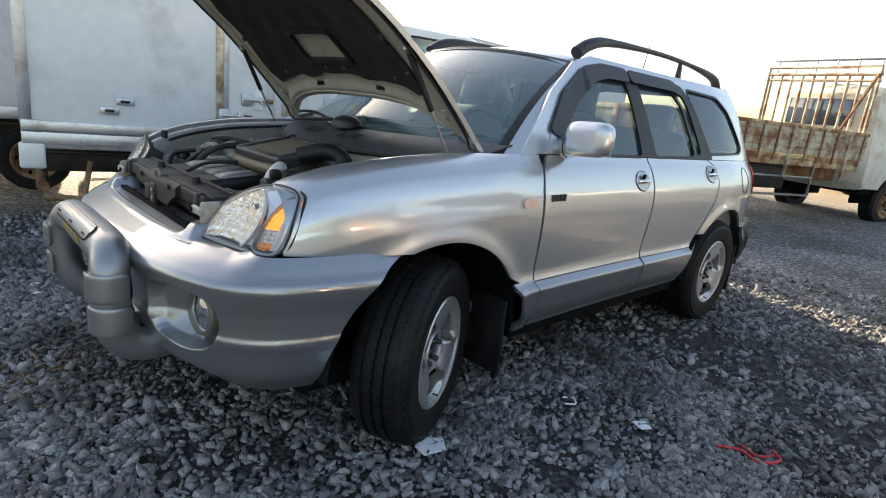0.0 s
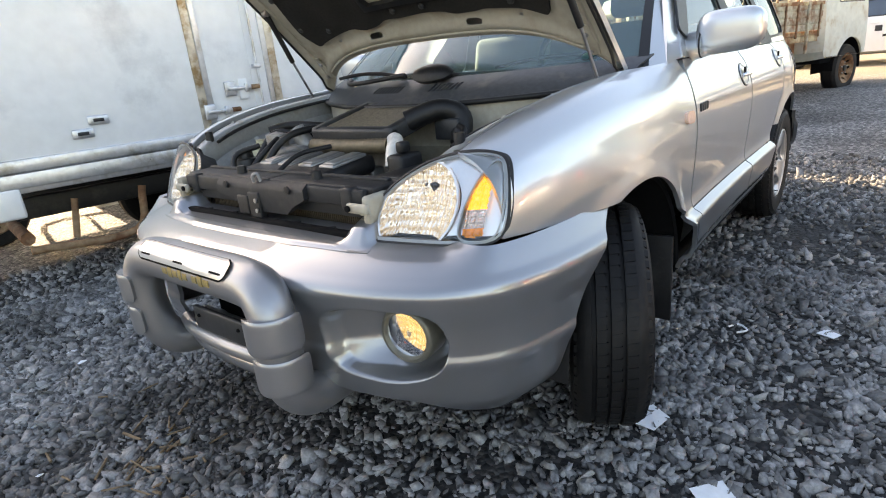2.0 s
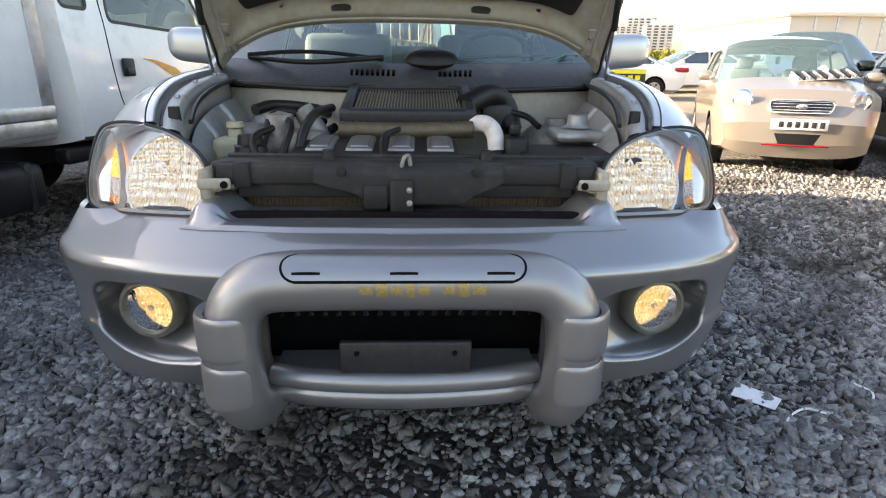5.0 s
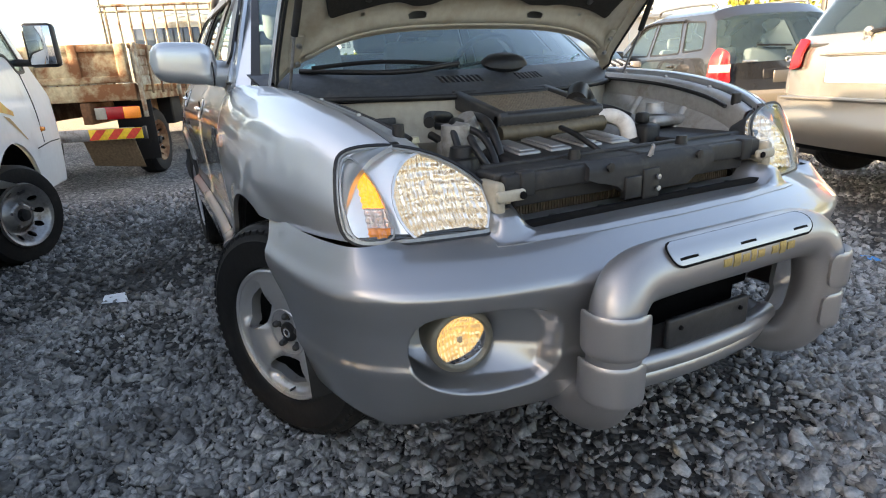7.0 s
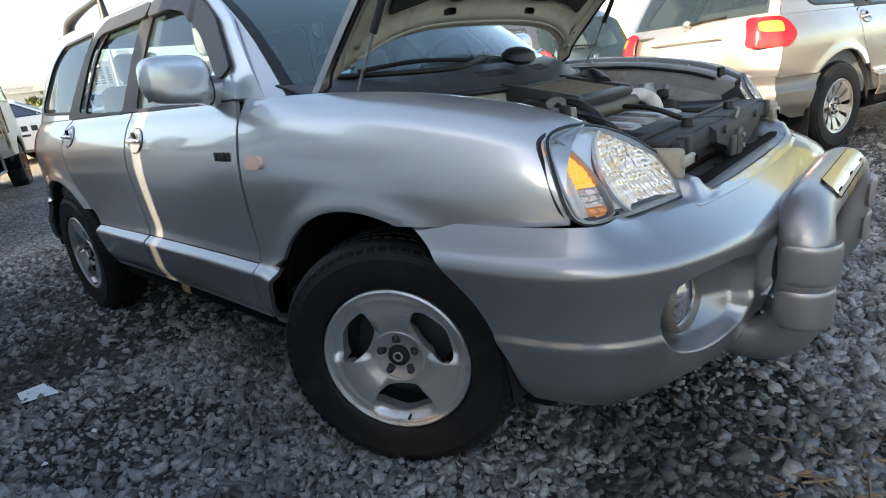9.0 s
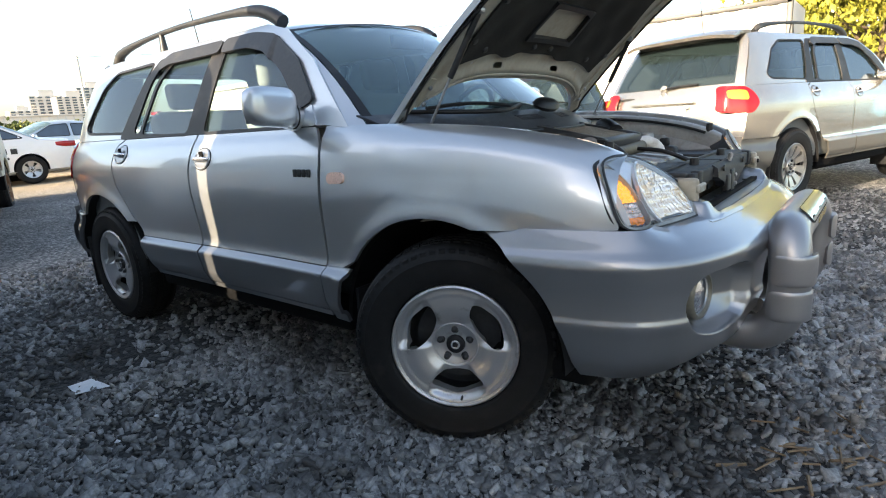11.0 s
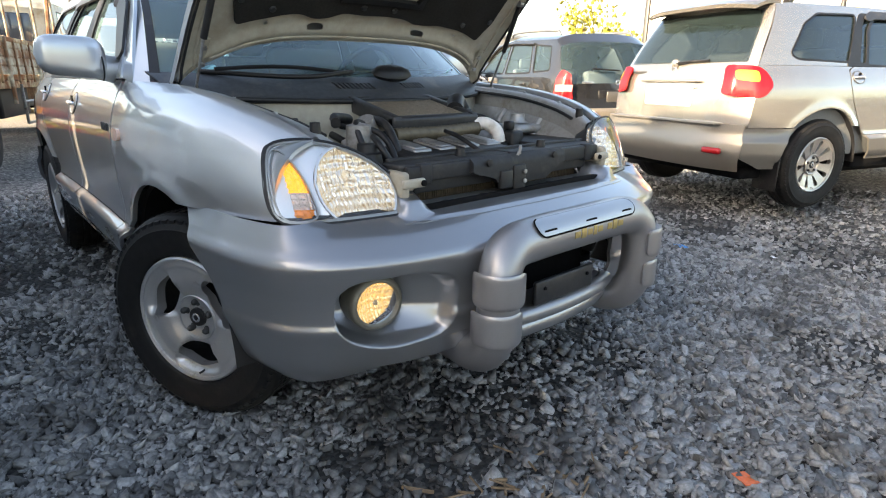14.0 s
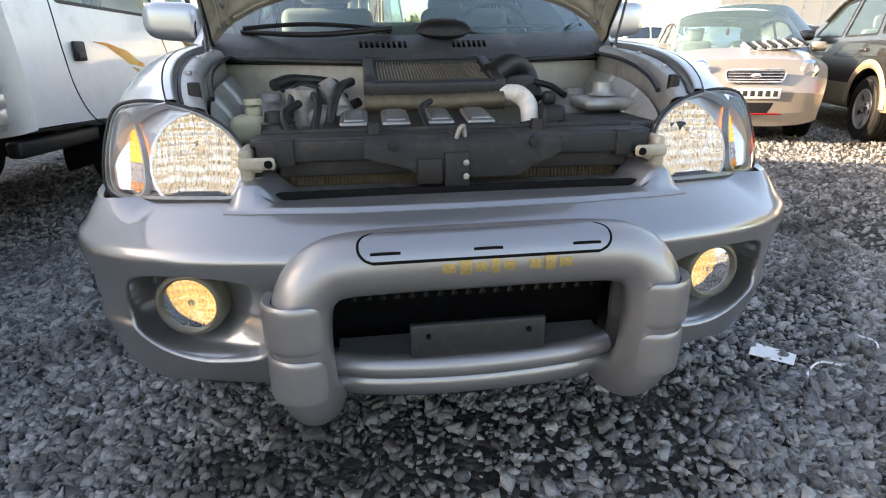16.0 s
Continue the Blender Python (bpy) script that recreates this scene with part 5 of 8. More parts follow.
def engine_bay(car):
    two = ((1, lambda s: s), (-1, flip))
    P = lambda *a, **k: part(*a, **k)
    lo = lambda q: (-0.01 + 0.29 * q**2, 0.78 * q, 1.084 + 0.018 * q**2)
    # cowl under the windscreen
    q, t = np.linspace(-1, 1, 60), np.linspace(0, 1, 10)
    slots = [polygon([(c - 0.0075, 0.30), (c + 0.0075, 0.30), (c + 0.0075, 0.60), (c - 0.0075, 0.60)]) for c in list(np.linspace(0.08, 0.27, 9)) + list(np.linspace(-0.27, -0.13, 7))]
    cowl = P("cowl_panel", sheet(np.linspace(-1, 1, 300), np.linspace(0, 1, 20), minus(lambda a, b: np.maximum(np.abs(a) - 1, np.abs(b - 0.5) - 0.5), *slots), lambda a, b: (lo(a)[0] + 0.05 - 0.185 * b, lo(a)[1] * (1 - 0.05 * b), lo(a)[2] + 0.040 - 0.086 * b + 0.008 * np.sin(np.pi * b)), (0, 0, 1), 0.008), "cowlgrey", car, "grey plastic cowl with vent slots")
    P("cowl_seal", tube([(lo(a)[0] - 0.138, lo(a)[1] * 0.94, lo(a)[2] - 0.046) for a in np.linspace(-1, 1, 24)], 0.010, 8), "black", cowl)
    P("cowl_back", sheet(q, t, None, lambda a, b: (lo(a)[0] + 0.02 - 0.14 * b, lo(a)[1] * 0.93, lo(a)[2] + 0.006 - 0.070 * b), (0, 0, 1)), "dark", cowl)
    # wipers
    for y0, y1, xo in ((0.10, 0.60, 0.0), (-0.66, -0.10, 0.0)):
        w = P("wiper", tube([(lo(y1 / 0.7)[0] + 0.02, y1 + 0.02, lo(y1 / 0.7)[2] + 0.045), (lo(y0 / 0.7)[0] - 0.01, (y0 + y1) / 2, 1.125), (lo(y0 / 0.7)[0] + 0.04, y0, lo(y0 / 0.7)[2] + 0.060)], 0.009, 8, 16), "black", car, "black wiper arm")
        P("wiper_blade", tube([(lo(y0 / 0.7)[0] + 0.045 + 0.01 * k, y0 + (y1 - y0) * k / 10, lo((y0 + (y1 - y0) * k / 10) / 0.7)[2] + 0.052 + 0.02 * math.sin(math.pi * k / 10)) for k in range(11)], 0.008, 6), "black", w)
    P("wiper_pivot_cover", moved(lathe([(0.0, 0.030), (0.05, 0.027), (0.08, 0.018), (0.097, 0.0), (0.08, -0.016), (0.0, -0.022)], 28), Matrix.Translation((0.0, -0.07, 1.140)) @ pose(0, 0, 0, 62, 0, 90) @ Matrix.Diagonal((1.0, 1.0, 0.5, 1.0))), "black", car)
    # bulkhead and aprons
    P("bulkhead", sheet(q, np.linspace(0.74, 1.034, 14), None, lambda a, z: (lo(a)[0] - 0.135 + 0.02 * np.sin(z * 40) * (z < 0.9), lo(a)[1] * 0.90, z), (-1, 0, 0)), "beigepanel", car, "beige painted bulkhead")
    for y0, y1, zz in ((-0.66, -0.45, 0.95), (0.10, 0.16, 0.99), (-0.1, -0.05, 0.99), (0.40, 0.47, 0.97)):
        P("bulkhead_label", block(lo(y0 / .7)[0] - 0.16, lo(y0 / .7)[0] - 0.138, y0, y1, zz - 0.02, zz + 0.015, 0.004), "greyplastic", car)
    for sg, fl in two:
        ap = lambda x, t: (x, fender_y(x, FENDER_TOP(x)) - 0.10 - 0.05 * t - 0.03 * np.sin(np.pi * t), FENDER_TOP(x) - 0.10 - 0.17 * t)
        a = P("inner_apron", fl(sheet(np.linspace(-0.62, 0.20, 40), np.linspace(0, 1, 12), None, ap, (0, -1, 0.5), 0.004)), "innersilver", car)
        P("apron_seam", fl(tube([(x, float(fender_y(x, FENDER_TOP(x))) - 0.105, float(FENDER_TOP(x)) - 0.04) for x in np.linspace(-0.55, 0.15, 16)], 0.007, 6)), "black", a)
        for xx in (-0.35, -0.12):
            P("apron_rib", fl(tube([ap(np.array(xx), np.array(k)) for k in (0.02, 0.3, 0.7)], 0.014, 8, 8)), "innersilver", a)
        P("strut_tower", fl(moved(lathe([(0.0, 0.05), (0.035, 0.05), (0.04, 0.03), (0.085, 0.025), (0.11, 0.0), (0.13, -0.08)], 28), pose(-0.10, 0.50, 0.90, 90, 0, 0))), "castalu", car)
        P("lamp_bracket", fl(join(block(-0.793, -0.777, 0.400, 0.475, 0.840, 0.866, 0.011, 3), block(-0.785, -0.70, 0.448, 0.475, 0.80, 0.885, 0.012, 3), block(-0.775, -0.72, 0.43, 0.46, 0.815, 0.822, 0.003), block(-0.775, -0.72, 0.43, 0.46, 0.832, 0.838, 0.003))), "beigepanel", car, "pale lamp bracket")
        P("bracket_bolt", fl(moved(lathe([(0.0, 0.006), (0.008, 0.005), (0.009, 0.0)], 10), pose(-0.795, 0.412, 0.853, 0, 0, 90))), "dark", car)
        P("hood_bumper_stop", fl(moved(lathe([(0.0, 0.02), (0.014, 0.018), (0.016, -0.02)], 12), pose(-0.56, 0.60, 0.99, 90, 0, 0))), "black", car)
        # gas strut to the bonnet
        s = P("gas_strut", fl(tube([(-0.155, 0.665, 1.43), (-0.045, 0.69, 1.24)], 0.011, 10)), "black", car, "black gas strut")
        P("strut_rod", fl(tube([(-0.045, 0.69, 1.24), (0.07, 0.705, 1.045)], 0.005, 8)), "steel", s)
        P("strut_joint", fl(moved(lathe([(0.0, 0.014), (0.014, 0.012), (0.014, -0.012), (0.0, -0.014)], 12), pose(-0.16, 0.665, 1.438))), "steel", s)
    # radiator and its carrier
    car_z = lambda y: 0.915 + 0.0 * y
    top = P("radiator_support", join(block(-0.745, -0.66, -0.455, 0.455, 0.878, 0.898, 0.006), block(-0.672, -0.655, -0.44, 0.44, 0.892, 0.906, 0.004), block(-0.766, -0.742, -0.44, 0.44, 0.848, 0.894, 0.006), block(-0.772, -0.738, -0.40, -0.36, 0.84, 0.899, 0.006), block(-0.772, -0.738, 0.36, 0.40, 0.84, 0.899, 0.006), block(-0.75, -0.655, -0.02, 0.02, 0.88, 0.900, 0.004)), "carrier", car, "grey plastic radiator carrier")
    P("carrier_centre", (sheet(np.linspace(-0.235, 0.225, 50), np.linspace(0, 1, 8), polygon([(-0.22, 0.02), (0.21, 0.02), (0.215, 0.5), (0.13, 0.62), (0.09, 0.95), (-0.13, 0.95), (-0.18, 0.6), (-0.225, 0.5)]), lambda y, t: (-0.778 - 0.006 * np.sin(np.pi * t) + 0.02 * np.clip(0.1 - t, 0, 1) * 10, y, 0.900 - t * 0.098), (-1, 0, 0), 0.03)), "carrier", top)
    for y in (-0.19, 0.19):
        P("carrier_plug", moved(lathe([(0.0, 0.028), (0.014, 0.026), (0.017, 0.0)], 14), pose(-0.70, y, 0.895, 90, 0, 0)), "black", top)
    for y in (-0.16, 0.15):
        P("carrier_clip", moved(lathe([(0.0, 0.006), (0.011, 0.005), (0.012, 0.0)], 14), pose(-0.785, y, 0.882, 0, 0, 90)), "black", top)
    for ya, yb in ((-0.40, -0.085), (0.09, 0.40)):
        P("air_duct", block(-0.742, -0.715, ya, yb, 0.812, 0.862, 0.006), "carrier", car, "black radiator air duct")
    P("radiator", block(-0.70, -0.66, -0.40, 0.40, 0.50, 0.86, 0.004), "brownfins", car, "brownish finned radiator")
    tagged(P("radiator_core", join(*[block(-0.705, -0.70, y - 0.002, y + 0.002, 0.76, 0.83, 0) for y in np.linspace(-0.39, 0.39, 90)]), "brownfins", car), kind="stuff")
    for sg in (1, -1):
        P("condenser_pipe", tube([(-0.715, sg * 0.405, 0.85), (-0.715, sg * 0.425, 0.81), (-0.715, sg * 0.425, 0.60)], 0.013, 8, 10), "steel", car)
    la = P("hood_latch", join(block(-0.79, -0.765, -0.015, 0.04, 0.765, 0.865, 0.004), block(-0.785, -0.77, -0.02, 0.10, 0.775, 0.79, 0.003), block(-0.79, -0.77, 0.045, 0.10, 0.795, 0.852, 0.004)), "black", car, "black bonnet latch")
    P("latch_hook", tube([(-0.775, 0.012, 0.893), (-0.78, 0.006, 0.914), (-0.77, -0.004, 0.918), (-0.765, -0.008, 0.893)], 0.005, 8, 8), "castalu", la)
    for z in (0.782, 0.812, 0.842):
        P("latch_bolt", moved(lathe([(0.0, 0.006), (0.007, 0.005), (0.007, 0.0)], 10), pose(-0.792, -0.006, z, 0, 0, 90)), "steel", la)
    # intercooler
    tilt = pose(-0.23, 0.005, 1.003, 0, -12, 0)
    ic = P("intercooler", moved(join(block(-0.145, 0.145, -0.185, 0.185, -0.028, 0.012, 0.012), block(-0.155, 0.15, -0.20, -0.165, -0.03, 0.026, 0.008), block(-0.155, 0.15, 0.165, 0.20, -0.03, 0.026, 0.008), block(0.12, 0.155, -0.2, 0.2, -0.03, 0.026, 0.008), block(-0.16, -0.118, -0.2, 0.2, -0.034, 0.022, 0.010)), tilt), "greyplastic", car, "dark intercooler with finned top")
    for k, y in enumerate(np.linspace(-0.155, 0.155, 34)):
        P("fin", moved(block(-0.115, 0.118, y - 0.0018, y + 0.0018, 0.010, 0.018, 0), tilt), "fins", ic)
    P("end_tank", moved(tube([(-0.165, 0.20, -0.035), (-0.17, 0, -0.035), (-0.165, -0.19, -0.03)], [0.024 + 0.003 * (k % 2) for k in range(40)], 12, 40), tilt), "foil", ic)
    P("charge_pipe", tube([(-0.37, -0.19, 0.955), (-0.40, -0.225, 0.955), (-0.435, -0.245, 0.93), (-0.45, -0.25, 0.885)], 0.025, 14, 14), "palepipe", ic, "pale metal elbow pipe")
    P("charge_hose", tube([(-0.45, -0.25, 0.885), (-0.46, -0.25, 0.82), (-0.5, -0.22, 0.76)], 0.031, 12, 10), "black", ic)
    P("intake_hose", tube([(-0.28, -0.17, 1.0), (-0.20, -0.25, 1.03), (-0.16, -0.31, 1.0), (-0.20, -0.33, 0.92)], 0.036, 14, 16), "black", car, "black intake hose")
    # engine cover
    cov = P("engine_cover", join(moved(block(-0.125, 0.125, -0.225, 0.225, -0.045, 0.018, 0.02), pose(-0.53, 0.09, 0.888, 0, -6, 0)), block(-0.672, -0.625, -0.12, 0.30, 0.83, 0.886, 0.016)), "black", car, "black engine cover with silver ribs")
    for y in (-0.085, 0.02, 0.13, 0.235):
        P("cover_rib", moved(join(block(-0.050, 0.100, -0.036, 0.036, -0.004, 0.012, 0.009, 3), block(-0.035, 0.09, -0.024, 0.024, 0.008, 0.016, 0.006)), pose(-0.53, y, 0.902, 0, -6, 0)), "ribalu", cov, "silver cover rib")
    P("cover_emblem", moved(lathe([(0.016, 0.0), (0.020, 0.005), (0.024, 0.0)], 24), pose(-0.660, 0.245, 0.884, 0, 0, 90) @ pose(0, 0, 0, 45, 0, 0) @ Matrix.Diagonal((1.5, 1, 0.8, 1))), "chrome", cov)
    for k, w in enumerate((0.026, 0.024, 0.026, 0.018, 0.012, 0.020)):
        y = 0.17 - 0.038 * k
        P("cover_letter", moved(join(block(-0.002, 0.003, -w / 2, -w / 2 + 0.006, -0.011, 0.011, 0.001), block(-0.002, 0.003, w / 2 - 0.006, w / 2, -0.011, 0.011, 0.001), block(-0.002, 0.003, -w / 2, w / 2, 0.006, 0.011, 0.001)), pose(-0.664, y, 0.880, 0, 40, 0)), "ribalu", cov)
    P("cover_cable", tube([(-0.66, 0.06, 0.895), (-0.56, 0.065, 0.935), (-0.45, 0.03, 0.945)], 0.008, 8, 12), "black", cov)
    # battery side
    bx = P("battery_box", join(block(-0.60, -0.36, -0.60, -0.33, 0.78, 0.885, 0.015), block(-0.62, -0.34, -0.62, -0.31, 0.872, 0.892, 0.008)), "black", car, "black battery under a lid")
    P("fuse_box", join(block(-0.50, -0.40, -0.335, -0.27, 0.80, 0.93, 0.012), block(-0.47, -0.43, -0.315, -0.285, 0.93, 0.965, 0.008)), "black", car, "black fuse box")
    P("front_duct_rail", block(-0.655, -0.62, -0.60, -0.30, 0.862, 0.90, 0.01), "greyplastic", car)
    P("relay_bracket", join(block(-0.21, -0.17, -0.33, -0.23, 0.93, 1.0, 0.006), block(-0.19, -0.15, -0.29, -0.25, 0.99, 1.03, 0.008)), "greyplastic", car)
    P("washer_filler", join(moved(lathe([(0.0, 0.03), (0.03, 0.028), (0.032, 0.0), (0.045, -0.01)], 20), pose(-0.30, -0.52, 0.95, 90, 0, 0)), block(-0.38, -0.22, -0.60, -0.44, 0.90, 0.935, 0.02)), "innersilver", car)
    # reservoirs on the other side
    rv = P("coolant_reservoir", join(block(-0.45, -0.35, 0.47, 0.56, 0.84, 0.915, 0.02), block(-0.42, -0.38, 0.48, 0.52, 0.905, 0.94, 0.010)), "cream", car, "cream coolant reservoir")
    P("reservoir_cap", moved(lathe([(0.0, 0.016), (0.024, 0.014), (0.026, 0.0)], 18), pose(-0.40, 0.50, 0.942, 90, 0, 0)), "cream", rv)
    fl2 = P("fluid_bottle", moved(lathe([(0.0, 0.06), (0.04, 0.058), (0.046, 0.03), (0.046, -0.05), (0.0, -0.06)], 20), pose(-0.54, 0.42, 0.85, 90, 0, 0)), "greyplastic", car, "dark power-steering bottle")
    P("bottle_cap", moved(lathe([(0.0, 0.088), (0.03, 0.086), (0.034, 0.062), (0.044, 0.058)], 20), pose(-0.54, 0.42, 0.85, 90, 0, 0)), "black", fl2)
    P("fuel_pump", join(block(-0.46, -0.34, 0.24, 0.40, 0.86, 0.935, 0.02), moved(lathe([(0.0, 0.06), (0.04, 0.05), (0.045, -0.04)], 18), pose(-0.42, 0.37, 0.93, 90, 0, 0)), moved(lathe([(0.0, 0.05), (0.03, 0.05), (0.035, -0.05)], 16), pose(-0.36, 0.29, 0.95, 60, 0, 20))), "castalu", car, "metal fuel filter and pump")
    rng = random.Random(4)
    hoses = [[(-0.50, 0.40, 0.90), (-0.42, 0.38, 0.985), (-0.36, 0.30, 0.97), (-0.30, 0.26, 0.95)], [(-0.56, 0.30, 0.84), (-0.50, 0.29, 0.93), (-0.42, 0.27, 0.98), (-0.28, 0.24, 0.99)], [(-0.62, 0.36, 0.80), (-0.55, 0.33, 0.90), (-0.46, 0.33, 0.96), (-0.36, 0.40, 0.975)], [(-0.40, 0.44, 0.99), (-0.33, 0.40, 1.0), (-0.25, 0.30, 0.985), (-0.12, 0.28, 0.96)], [(-0.62, -0.20, 0.85), (-0.52, -0.24, 0.84), (-0.40, -0.30, 0.88)], [(-0.36, 0.22, 0.94), (-0.30, 0.30, 0.90), (-0.18, 0.33, 0.93)], [(-0.30, -0.40, 0.94), (-0.22, -0.36, 0.97), (-0.15, -0.20, 0.99)], [(-0.60, 0.30, 0.78), (-0.61, 0.38, 0.88), (-0.58, 0.40, 0.93), (-0.50, 0.37, 0.95)]]
    for h in hoses:
        P("hose", tube(h, rng.choice((0.010, 0.013, 0.016)), 10, 20), "black", car)
    for k in range(16):
        x, y = rng.uniform(-0.62, -0.22), rng.uniform(-0.30, 0.46)
        P("engine_lump", block(x - 0.04, x + 0.04, y - rng.uniform(0.02, 0.06), y + 0.04, 0.66, rng.uniform(0.78, 0.85), 0.015), rng.choice(("steel", "black", "greyplastic")), car)
    P("engine_floor", block(-0.66, 0.05, -0.62, 0.62, 0.38, 0.42, 0.01), "dark", car)


engine_bay(CAR)


def cabin(car):
    """Seats, dash, wheel and lining behind the glass."""
    P = part
    lo = lambda q: (-0.01 + 0.29 * q**2, 0.78 * q, 1.084 + 0.018 * q**2)
    P("dashboard", sheet(np.linspace(-1, 1, 40), np.linspace(0, 1, 14), None, lambda a, t: (lo(a)[0] * (1 - t) + t * 0.50 + 0.04, lo(a)[1] * 0.97, 1.04 + 0.03 * np.sin(np.pi * t) + 0.035 * np.exp(-((a + 0.5) / 0.22) ** 2) * np.clip(t * 2 - 0.8, 0, 1) - 0.30 * np.clip(t - 0.85, 0, 1)), (0, 0, 1)), "dash", car, "dark dashboard")
    P("dash_front", sheet(np.linspace(-0.66, 0.66, 8), np.linspace(0.5, 1.02, 5), None, lambda y, z: (0.545 + 0 * y, y, z), (1, 0, 0)), "dash", car)
    st = P("steering_wheel", moved(tube([(0.185 * math.cos(a), 0.0, 0.185 * math.sin(a)) for a in np.linspace(0, 2 * math.pi, 40)], 0.014, 8, 0, False), pose(0.63, -0.37, 1.10, 0, 0, 90) @ pose(0, 0, 0, -25, 0, 0)), "dash", car, "dark steering wheel")
    P("wheel_hub", moved(block(-0.16, 0.16, -0.01, 0.03, -0.045, 0.05, 0.02), pose(0.63, -0.37, 1.10, 0, 0, 90) @ pose(0, 0, 0, -25, 0, 0)), "dash", st)
    for y in (-0.37, 0.37):
        s = P("front_seat", moved(join(block(-0.06, 0.06, -0.24, 0.24, 0.0, 0.60, 0.05, 3), block(-0.52, 0.06, -0.25, 0.25, -0.12, 0.04, 0.05, 3)), pose(1.18, y, 0.70, 0, 12, 0)), "seatlight" if y > 0 else "seat", car, "grey cloth front seat")
        P("head_rest", moved(block(-0.045, 0.045, -0.14, 0.14, 0.62, 0.80, 0.045, 3), pose(1.18, y, 0.70, 0, 10, 0)), "seatlight" if y > 0 else "seat", s)
    b = P("rear_bench", moved(join(block(-0.07, 0.07, -0.64, 0.64, 0.0, 0.55, 0.05, 3), block(-0.5, 0.05, -0.64, 0.64, -0.1, 0.05, 0.05)), pose(2.1, 0, 0.72, 0, 14, 0)), "seat", car, "grey cloth rear bench")
    for y in (-0.4, 0.4):
        P("head_rest", moved(block(-0.04, 0.04, -0.12, 0.12, 0.56, 0.72, 0.04, 3), pose(2.1, y, 0.72, 0, 12, 0)), "seat", b)
    P("room_mirror", block(0.72, 0.745, -0.12, 0.12, 1.46, 1.53, 0.012), "black", car)
    P("headliner", sheet(np.linspace(0.86, 2.95, 20), np.linspace(-1, 1, 20), None, lambda x, q: (x, 0.555 * q, 1.548 + 0.03 * np.sin((x - 0.8) * 1.4) - 0.045 * np.abs(q) ** 3), (0, 0, -1)), "seatlight", car)
    P("cabin_floor", block(0.1, 2.9, -0.68, 0.68, 0.38, 0.44, 0.01), "dash", car)
    for sg, fl in ((1, lambda s: s), (-1, flip)):
        P("door_card", fl(sheet(np.linspace(0.5, 3.1, 20), np.linspace(0.42, 1.105, 10), None, lambda x, z: (x, side_y(x, z) - 0.06, z), (0, -1, 0))), "seat", car)
    P("round_sticker", moved(lathe([(0.0, 0.001), (0.024, 0.001), (0.025, 0.0)], 24), pose(0.235, 0.585, 1.155, 0, 0, 0) @ pose(0, 0, 0, 62, 0, 35)), "skinblue", car, "round blue sticker")
    P("round_sticker", moved(lathe([(0.0, 0.001), (0.024, 0.001), (0.025, 0.0)], 24), pose(0.235, -0.585, 1.155, 0, 0, 0) @ pose(0, 0, 0, 62, 0, -35)), "skinblue", car, "round blue sticker")


cabin(CAR)
cabin(SF2)
SF2_HOOD = sf_hood(SF2.matrix_world, 0.0, "champagne")


